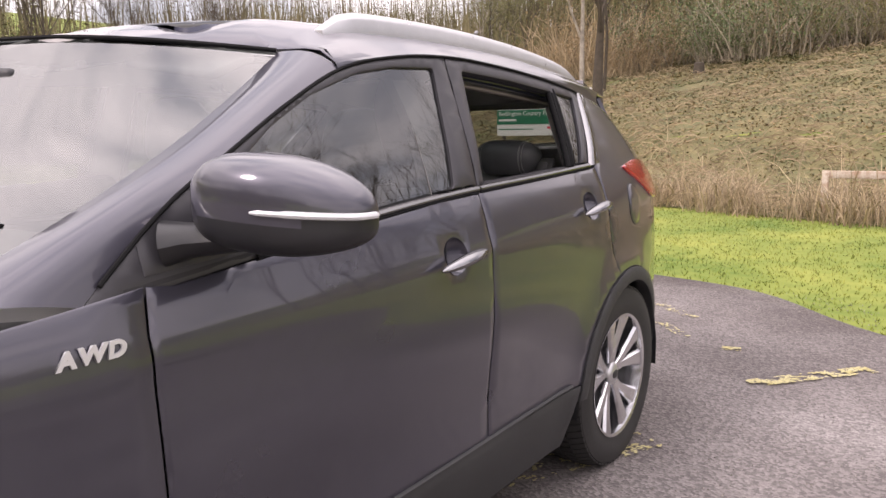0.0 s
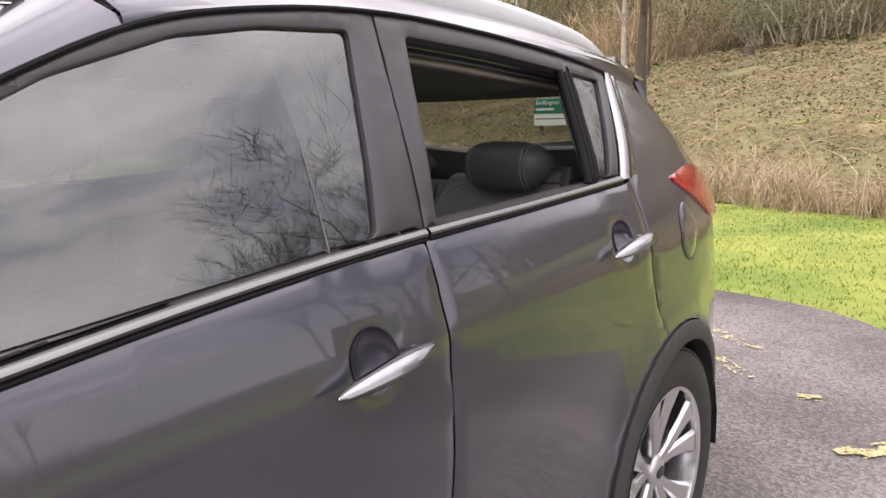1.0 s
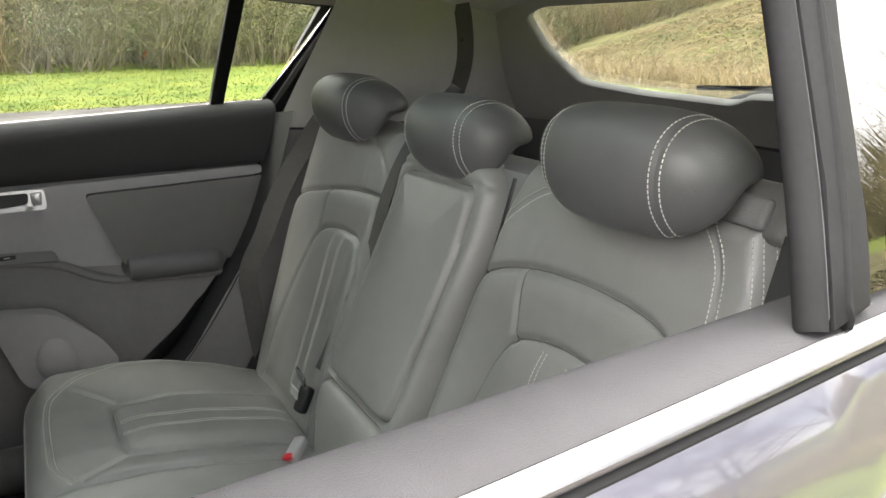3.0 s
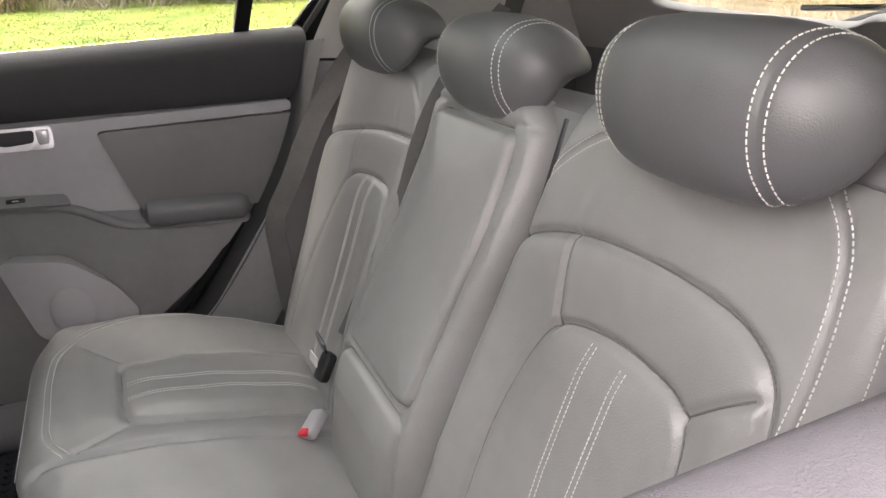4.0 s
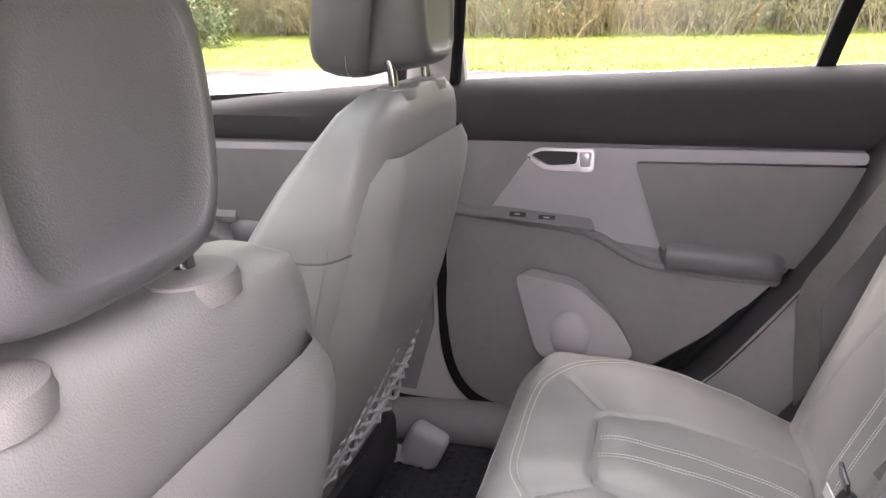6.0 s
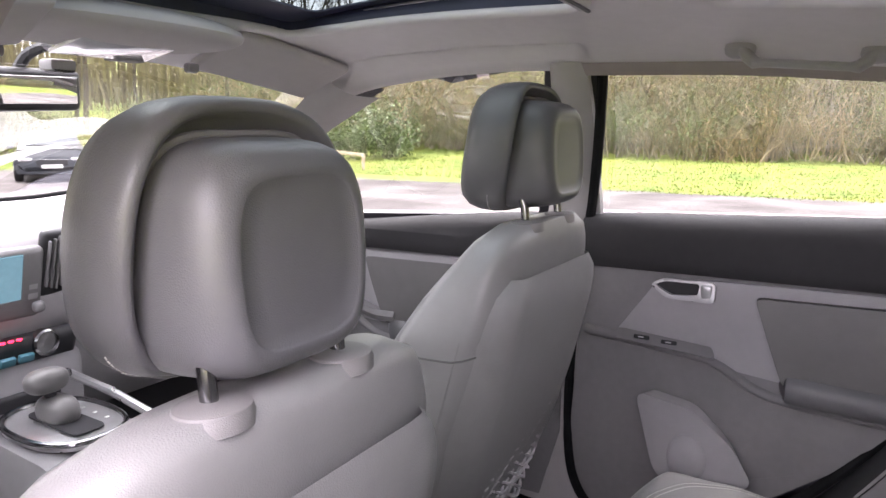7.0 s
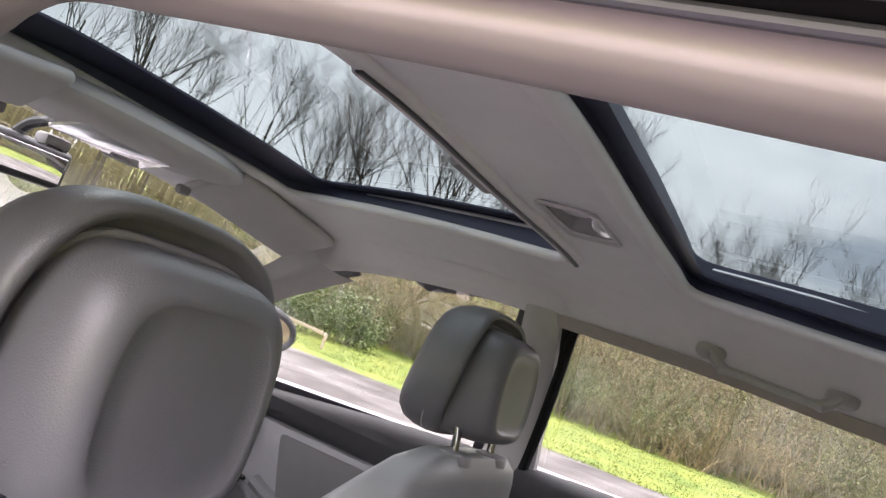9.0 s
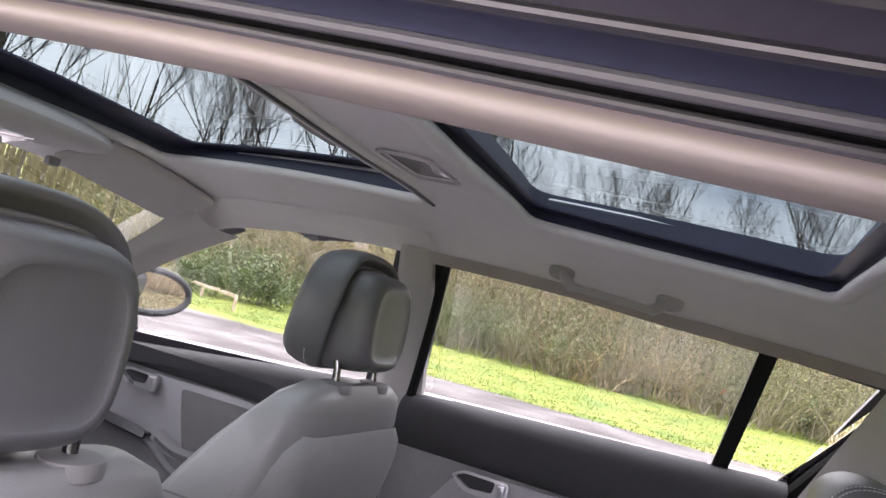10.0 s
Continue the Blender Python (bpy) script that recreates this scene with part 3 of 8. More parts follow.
def side_part(name, outline, holes, mat, parent, sign, label="", step=0.04, thick=0.004, off=0.0, roll=0.004, edge=0.025):
    """A panel of the flank, cut from its curved surface, on either side of the car."""
    fn = (lambda u, v: (side_x(u, v) + off, u, v))
    vf = sheet(outline, holes, fn, step, thick, roll, edge)
    if sign < 0:
        vf = mirror_x(vf)
    return mesh_from(name, *vf, mat, parent, label, sharp=40)


def door_handle(y, z, sign, parent):
    """Bar handle on its cup."""
    x = side_x(y, z)
    bar = []
    for i in range(33):
        t = i / 32
        yy = y - 0.100 + 0.200 * t
        out = 0.026 + 0.014 * math.sin(math.pi * t)
        bar.append((sign * (x + out), yy, z - 0.004 + 0.026 * (t - 0.5) + 0.006 * math.sin(math.pi * t)))
    h = mesh_from("door_handle", *tube(bar, [max(0.003, 0.0205 * math.sin(math.pi * i / 32) ** 0.42) for i in range(33)], 12, flat=0.75), CHROME, parent, "chrome bar handle")
    cup = [[((1 - r_ * r_) ** 0.75 * -0.034, 0.048 * r_ * math.cos(a), 0.048 * r_ * math.sin(a)) for r_ in (1.0, 0.97, 0.9, 0.78, 0.6, 0.38, 0.15, 0.01)] for a in np.linspace(0, 2 * math.pi, 37)]
    cup = grid_surface(cup)
    cup = ([(sign * (q[0] + side_x(y + q[1], z + q[2])), q[1] + y, q[2] + z + 0.004) for q in cup[0]], cup[1] if sign < 0 else [tuple(reversed(f)) for f in cup[1]])
    mesh_from("handle_cup", *cup, PAINT, parent, "glossy dished recess behind the handle")
    for yy in (y + 0.082,):
        part("handle_mount", rbox((0.034, 0.022, 0.018), 0.008, 2, (sign * (side_x(yy, z) + 0.006), yy, z)), PAINT, parent)


def cup_hole(y, z):
    return [(y + 0.0475 * math.cos(a), z + 0.004 + 0.0475 * math.sin(a)) for a in np.linspace(0, 2 * math.pi, 36, endpoint=False)]


def pane(name, outline, sign, mat, parent, off=-0.012, label=""):
    """A pane of toughened glass in the flank."""
    vf = sheet(outline, [], lambda u, v: (side_x(u, v) + off, u, v), 0.05, 0.0, 0, 0.05)
    if sign < 0:
        vf = mirror_x(vf)
    return mesh_from(name, *vf, mat, parent, label)


def strip(name, line, halfw, mat, parent, sign, out=0.004, thick=0.008, label=""):
    """A bright strip along a line of the flank."""
    rings = []
    for y, z in line:
        x = side_x(y, z)
        prof = [(-0.002, -halfw), (thick * 0.75, -halfw * 0.95), (thick * 1.05, -halfw * 0.55), (thick * 1.1, -halfw * 0.05), (thick * 0.9, halfw * 0.28), (thick * 0.35, halfw * 0.8), (-0.002, halfw)]
        rings.append([(sign * (x + a + out - 0.004), y, z + b) for a, b in prof])
    v, f = loft(rings)
    return mesh_from(name, v, f, mat, parent, label)


doors = {}
for sgn, side in ((1, "kerb"), (-1, "road")):
    side_part("front_wing", W_SKIN, [], PAINT, car, sgn, step=0.05)
    fd = side_part("front_door", F_SKIN, [cup_hole(1.545, 0.985)], PAINT, car, sgn, step=0.035)
    ff, fh, rf, rh, rq = (F_FRAME, F_HOLE, R_FRAME, R_HOLE, RQ_HOLE) if sgn > 0 else (F_FRAME_ROAD, F_HOLE_ROAD, R_FRAME_ROAD, R_HOLE_ROAD, RQ_HOLE_ROAD)
    side_part("window_frame", ff, [fh], FILM, fd, sgn, "satin black window frame", step=0.05, thick=0.02, off=-0.002, roll=0.003)
    pane("window_pane", fh, sgn, SIDEGLASS, fd, label="closed side window glass")
    strip("belt_strip", belt_line(0.93, 1.72 - G, 0.0, 14), 0.0068, STRIPM, fd, sgn, label="bright chrome belt strip")
    door_handle(1.545, 0.985, sgn, fd)
    side_part("sail_panel", [(0.580, 1.034), (0.70, 1.045), (0.82, 1.060), (0.95, 1.075), (0.95, 1.110), (0.82, 1.110), (0.710, 1.100), (0.710, 1.140), (0.655, 1.098), (0.61, 1.062)], [], FILM, fd, sgn, "satin black corner panel at the mirror", step=0.03, off=-0.005)
    rd = side_part("rear_door", R_SKIN, [cup_hole(2.385, 1.04)], PAINT, car, sgn, step=0.035)
    side_part("window_frame", rf, [rh, rq], FILM, rd, sgn, "satin black window frame", step=0.05, thick=0.02, off=-0.002, roll=0.003)
    pane("quarter_pane", rq, sgn, PRIVGLASS, rd, label="small fixed quarter glass")
    if sgn < 0:
        pane("window_pane", rh, sgn, SIDEGLASS, rd, label="closed side window glass")
    strip("belt_strip", belt_line(1.722 + G, 2.47, 0.0, 14), 0.0068, STRIPM, rd, sgn, label="bright chrome belt strip")
    strip("window_divider", [((2.34 if sgn > 0 else 2.367) + (0.068 if sgn > 0 else 0.052) * t, 1.188 + 0.252 * t) for t in (0, 0.25, 0.5, 0.75, 1)], 0.012, RUBBER, rd, sgn, out=0.0, label="black divider bar")
    bar = [(2.327, 1.183), (2.386, 1.438), (2.424, 1.435), (2.364, 1.190)] if sgn > 0 else [(2.354, 1.187), (2.401, 1.450), (2.435, 1.448), (2.384, 1.189)]
    side_part("divider_cover", bar, [], RUBBER, rd, sgn, "black cover of the divider bar", step=0.05, thick=0.026, off=0.001, roll=0.002)
    if sgn > 0:
        ln = [(2.322 + 0.060 * a, 1.180 + 0.258 * a) for a in np.linspace(0, 1, 8)]
        mesh_from("glass_channel", *tube([(side_x(y, z) - 0.011, y - 0.002, z) for y, z in ln], 0.0095, 18), RUBBER, rd, "black rubber glass channel")
    side_part("pillar_strip", [(2.527, 1.186), (2.572, 1.186), (2.660, 1.318), (2.745, 1.441), (2.702, 1.443), (2.612, 1.318)], [], PAINT, car, sgn, "painted strip behind the chrome upright", step=0.02, thick=0.004, off=0.004, roll=0.002)
    door_handle(2.385, 1.04, sgn, rd)
    strip("belt_rubber", belt_line(1.722 + G, 2.47, -0.0100, 14), 0.0032, RUBBER, rd, sgn, thick=0.004)
    strip("belt_rubber", belt_line(0.93, 1.72 - G, -0.0100, 14), 0.0032, RUBBER, fd, sgn, thick=0.004)
    doors[sgn] = (fd, rd)
    side_part("rear_quarter", Q_SKIN, [], PAINT, car, sgn, step=0.04)
    rows = []
    for i in range(15):
        t = i / 14
        z = 1.180 + 0.266 * t
        ya = 2.478 + 0.184 * t + 0.010 * math.sin(math.pi * t)
        yb = 2.526 + 0.172 * t + 0.014 * math.sin(math.pi * t)
        rows.append([(sgn * (side_x(ya + (yb - ya) * s, z) + o), ya + (yb - ya) * s, z) for s, o in ((0, -0.012), (0.0, 0.004), (0.06, 0.0075), (0.3, 0.009), (0.7, 0.009), (0.94, 0.0075), (1.0, 0.004), (1.0, -0.012))])
    mesh_from("pillar_strip", *loft(rows), CHROME, car, "bright chrome strip behind the quarter glass", sharp=50)
    # sill cladding, arch cladding
    sill = [(0.46, 0.22), (2.20, 0.22), (2.25, 0.435), (1.5, 0.437), (0.72, 0.437), (0.46, 0.41)]
    side_part("sill_cladding", sill, [], CLAD, car, sgn, "dark grey plastic sill cladding", off=0.004, thick=0.03)
    strip("sill_strip", [(0.8 + 1.4 * i / 12, 0.437 + 0.012 * (i / 12) ** 2) for i in range(13)], 0.005, CLAD, car, sgn, out=0.004)
    for cy in (2.69, -0.02):
        ring = arch(cy, 0.442, 175, 5, 20) + arch(cy, 0.388, 5, 175, 20)
        side_part("arch_cladding", ring, [], CLAD, car, sgn, "dark grey plastic wheel arch edge", step=0.06, off=0.006, thick=0.05)
        # wheel housing
        rings = []
        for k in range(13):
            a = radians(-8 + 196 * k / 12)
            rings.append([(sgn * 0.90, cy + 0.392 * math.cos(a), 0.34 + 0.392 * math.sin(a)), (sgn * 0.52, cy + 0.392 * math.cos(a), 0.34 + 0.392 * math.sin(a))])
        mesh_from("wheel_housing", *grid_surface(rings), BLACKP, car)
    # tail lamp
    tl = rounded([(2.78, 1.165), (2.98, 1.185), (3.20, 1.175), (3.235, 1.10), (3.215, 1.01), (3.10, 1.015), (2.95, 1.09)], 0.04)
    side_part("tail_lamp", tl, [], LAMPR, car, sgn, "red tail lamp lens", step=0.03, thick=0.03, off=0.012, roll=0.008)
    # front lamp
    hl = rounded([(-0.42, 0.90), (-0.70, 0.82), (-0.80, 0.70), (-0.62, 0.70), (-0.40, 0.80)], 0.03)
    side_part("headlamp", hl, [], CLEARP, car, sgn, "clear headlamp lens", step=0.04, thick=0.03, off=0.010, roll=0.006)
# fuel flap on the kerb side
flap = [(2.815 + 0.068 * math.cos(a * math.pi / 14), 1.015 + 0.078 * math.sin(a * math.pi / 14)) for a in range(28)]
rim_o = [(2.815 + 0.074 * math.cos(a * math.pi / 14), 1.015 + 0.084 * math.sin(a * math.pi / 14)) for a in range(28)]
side_part("fuel_flap_gap", rim_o, [], BLACKP, car, 1, off=0.0015, thick=0.002, roll=0)
side_part("fuel_flap", flap, [], PAINT, car, 1, "round fuel filler flap", off=0.004, thick=0.006)

def road_shift(x):
    """The screen sits further forward towards the road side."""
    t = max(0.0, min(1.0, (0.15 - x) / 0.75))
    return -0.22 * t * t * (3 - 2 * t)


# roof skin with two glass panels
roof_mid = smooth_table([0.95, 1.15, 1.35, 1.6, 2.0, 2.4, 2.7, 3.0, 3.2], [1.545, 1.597, 1.618, 1.628, 1.628, 1.607, 1.577, 1.530, 1.490])
roof_drop = smooth_table([0.0, 0.30, 0.45, 0.55, 0.62, 0.67, 0.71, 0.76], [0.0, 0.008, 0.020, 0.036, 0.056, 0.080, 0.106, 0.15])


def roof_pt(x, y):
    z = float(roof_mid(y)) - float(roof_drop(abs(x))) - 0.02 * max(0, y - 2.4) * abs(x)
    s = min(1.0, (x / 0.625) ** 2)
    k = (y - (0.92 + 0.32 * s + road_shift(x))) / 0.26
    if k < 1:
        # the skin comes down to the screen's upper edge
        z = min(z, 1.541 - 0.044 * s + (z - 1.541 + 0.044 * s) * (1 - (1 - max(0.0, k)) ** 2))
    return (x, y, z)


def roof_edge_x(y):
    return side_x(y, float(frame_top(y))) - 0.002


ys = np.linspace(1.30, 2.75, 16)
edge_r = [(roof_edge_x(y), y) for y in ys]
ROOF = [(a, 0.926 + 0.32 * (a / 0.625) ** 2) for a in (0.0, 0.10, 0.20, 0.30, 0.40, 0.48, 0.55, 0.60, 0.64)] + edge_r + [(0.66, 2.95), (0.62, 3.10), (0.3, 3.16), (0.0, 3.17)]
ROOF = ROOF + [(-x, y + (road_shift(-x) if y < 1.29 else 0)) for x, y in reversed(ROOF[1:-1])]
SUN_F = rounded([(-0.44, 1.13), (0.44, 1.13), (0.45, 1.78), (-0.45, 1.78)], 0.05)
SUN_R = rounded([(-0.45, 1.955), (0.45, 1.955), (0.44, 2.60), (-0.44, 2.60)], 0.05)
mesh_from("roof", *sheet(ROOF, [SUN_F, SUN_R], roof_pt, 0.06, 0.004, 0.004, 0.04), PAINT, car, "graphite roof with two glass panels")
for o in (SUN_F, SUN_R):
    mesh_from("roof_glass", *sheet(o, [], lambda u, v: (u, v, roof_pt(u, v)[2] - 0.004), 0.08, 0.0, 0, 0.05), ROOFGLASS, car, "tinted panoramic roof glass")
for sgn in (1, -1):
    line = []
    for i in range(25):
        t = i / 24
        y = 1.38 + 1.45 * t
        z = roof_pt(0.60, y)[2] + 0.030 * min(1, t / 0.10, (1 - t) / 0.10) ** 0.6
        x = 0.615 - 0.02 * t
        base = roof_pt(x, y)[2]
        h = z + 0.012 - base if 0 < i < 24 else 0.006
        line.append([(sgn * (x + a), y, base + b) for a, b in ((-0.019, -0.012), (-0.018, h * 0.55), (-0.012, h * 0.86), (0.0, h), (0.012, h * 0.86), (0.018, h * 0.55), (0.020, -0.016))])
    mesh_from("roof_rail", *loft(line), SATIN, car, "silver roof rail", sharp=60)

# cant rails between the door frames and the roof skin, and the black gap line over the doors
for sgn in (1,):
    P = []
    for y in np.linspace(1.30, 2.93, 34):
        ft = float(frame_top(y))
        xe = roof_edge_x(y)
        zr = max(roof_pt(xe, y)[2], ft + 0.004)
        P.append([(sgn * (side_x(y, ft - 0.004) - 0.001), y, ft - 0.004), (sgn * (side_x(y, ft + 0.4 * (zr - ft)) + 0.003), y, ft + 0.4 * (zr - ft)), (sgn * (xe - 0.004), y, zr + 0.002), (sgn * (xe - 0.03), y, roof_pt(xe - 0.03, y)[2] + 0.002), (sgn * (xe - 0.06), y, roof_pt(xe - 0.06, y)[2] + 0.001)])
    v, f = grid_surface(P)
    mesh_from("cant_rail", v, f if sgn < 0 else [tuple(reversed(k)) for k in f], PAINT, car)
    mesh_from("door_gap_line", *tube([(sgn * (side_x(y, float(frame_top(y)) - 0.002) + 0.001), y, float(frame_top(y)) - 0.002) for y in np.linspace(0.62, 2.66, 48)], 0.0042, 6), RUBBER, car, "black gap line over the doors")

# windscreen pillars between the screen edge and the door frame
screen_edge = curve_pts([(0.835, 0.36, 1.060), (0.795, 0.52, 1.125), (0.755, 0.67, 1.185), (0.70, 0.89, 1.285), (0.655, 1.10, 1.405), (0.625, 1.24, 1.495)], 4)
frame_edge = curve_pts([(0.893, 0.590, 1.046)] + [(side_x(y, float(frame_top(y))), y, float(frame_top(y))) for y in (0.70, 0.80, 0.92, 1.12, 1.31)], 4)
for sgn in (1, -1):
    P = []
    for a, b in zip(screen_edge, frame_edge):
        a, b = Vector(a), Vector(b)
        row = []
        for j in range(7):
            t = j / 6
            q = a.lerp(b, t)
            bul = 0.028 * math.sin(math.pi * t)
            row.append((sgn * (q.x + bul * 0.75), q.y - bul * 0.35 + road_shift(sgn * q.x), q.z + bul * 0.55))
        P.append(row)
    v, f = grid_surface(P)
    mesh_from("screen_pillar", v, f if sgn < 0 else [tuple(reversed(k)) for k in f], PAINT, car)
# windscreen
P = []
for i, q in enumerate(screen_edge):
    t = i / (len(screen_edge) - 1)
    row = []
    for j in range(25):
        s = -1 + 2 * j / 24
        row.append((q[0] * s, q[1] - (0.24 + 0.08 * t) * (1 - s * s) + road_shift(q[0] * s), q[2] - 0.03 * (1 - t) * (1 - s * s) + 0.055 * t * (1 - s * s) * 0.8))
    P.append(row)
mesh_from("windscreen", *grid_surface(P), SCREENG, car, "curved windscreen glass")
hd = [(q[0], q[1], q[2]) for q in P[-1]]
mesh_from("screen_seal", *tube([(a, b - 0.004, c + 0.003) for a, b, c in hd], 0.0055, 6), RUBBER, car, "black windscreen seal")
# bonnet
bon_c = smooth_table([-0.85, -0.7, -0.4, 0.0, 0.3, 0.62], [0.72, 0.86, 0.97, 1.035, 1.06, 1.075])


def bonnet_pt(x, y):
    return (x, y, float(bon_c(y)) - 0.045 * (abs(x) / 0.8) ** 2.5 + 0.012 * math.exp(-((abs(x) - 0.5) / 0.08) ** 2))


BON = [(0.845, 0.60), (0.86, 0.3), (0.86, -0.1), (0.82, -0.5), (0.6, -0.76), (0.3, -0.84), (0.0, -0.86)]
BON = BON + [(-x, y) for x, y in reversed(BON[:-1])] + [(-0.7, 0.36), (-0.35, 0.18), (0.0, 0.13), (0.35, 0.18), (0.7, 0.36)]
mesh_from("bonnet", *sheet(BON, [], bonnet_pt, 0.06, 0.005, 0.004, 0.05), PAINT, car, "graphite bonnet")
mesh_from("scuttle", *grid_surface([[(x, 0.10 + 0.62 * (abs(x) / 0.8) ** 2, 0.985 + 0.05 * (abs(x) / 0.8)) for x in np.linspace(-0.82, 0.82, 17)], [(x, 0.22 + 0.40 * (abs(x) / 0.8) ** 2, 1.02 + 0.05 * (abs(x) / 0.8)) for x in np.linspace(-0.82, 0.82, 17)]]), BLACKP, car)
# nose and tail
nose = []
for z, yb in ((0.22, -0.80), (0.36, -0.86), (0.55, -0.88), (0.70, -0.87), (0.80, -0.84), (0.88, -0.74)):
    nose.append([(x * 0.80, yb + 0.34 * abs(x) ** 3.2, z) for x in np.linspace(-1, 1, 21)])
mesh_from("front_bumper", *grid_surface(nose), PAINT, car)
part("grille", rbox((0.9, 0.05, 0.12), 0.03, 3, (0, -0.875, 0.72)), BLACKP, car, "black front grille")
part("number_plate", rbox((0.52, 0.012, 0.11), 0.004, 1, (0, -0.905, 0.50)), WHITEP, car)
tail = []
for z, yb in ((0.30, 3.46), (0.45, 3.52), (0.62, 3.54), (0.75, 3.51), (0.85, 3.44), (1.0, 3.38), (1.15, 3.28), (1.19, 3.25)):
    w = side_x(3.36, min(z, 1.0)) if z < 1.0 else 0.76
    tail.append([(x * 0.76, yb - 0.17 * abs(x) ** 3, z) for x in np.linspace(-1, 1, 21)])
mesh_from("tailgate", *grid_surface([list(reversed(r)) for r in tail]), PAINT, car)
# rear screen, from the spoiler down to the tailgate
RW = rounded([(-0.60, 0.0), (0.60, 0.0), (0.50, 1.0), (-0.50, 1.0)], 0.10)


def rear_screen(u, v):
    return (u, 3.25 - 0.10 * (abs(u) / 0.7) ** 2 - 0.17 * v + 0.03 * v * v, 1.19 + 0.26 * v)


mesh_from("rear_window", *sheet(RW, [], rear_screen, 0.08, 0, 0, 0.06), SCREENG, car, "heated rear window glass")
RWO = [(-0.70, -0.02), (0.70, -0.02), (0.61, 0.95), (0.56, 1.08), (-0.56, 1.08), (-0.61, 0.95)]
mesh_from("rear_window_frame", *sheet(RWO, [RW], lambda u, v: tuple(np.array(rear_screen(u, v)) + (0, 0.006, 0)), 0.06, 0.02, 0, 0.04), PAINT, car)
sp = [[(x, 3.02 + 0.02 * abs(x), 1.535 - 0.03 * abs(x)), (x, 3.20 - 0.22 * x * x, 1.495 - 0.05 * abs(x)), (x, 3.21 - 0.22 * x * x, 1.477 - 0.05 * abs(x)), (x, 3.04, 1.470 - 0.05 * abs(x))] for x in np.linspace(-0.55, 0.55, 17)]
mesh_from("roof_spoiler", *loft(sp), PAINT, car)
# under-body
mesh_from("floor_pan", *sheet([(-0.85, 0.4), (0.85, 0.4), (0.85, 2.22), (0.60, 2.24), (0.60, 3.15), (0.7, 3.4), (-0.7, 3.4), (-0.60, 3.15), (-0.60, 2.24), (-0.85, 2.22)], [], lambda u, v: (u, v, 0.26), 0.3, 0.03), BLACKP, car)
mesh_from("engine_tray", *sheet([(-0.55, -0.8), (0.55, -0.8), (0.55, 0.4), (-0.55, 0.4)], [], lambda u, v: (u, v, 0.25), 0.3, 0.03), BLACKP, car)
part("bulkhead", rbox((1.6, 0.03, 0.72), 0.01, 1, (0, 0.42, 0.62)), BLACKP, car)


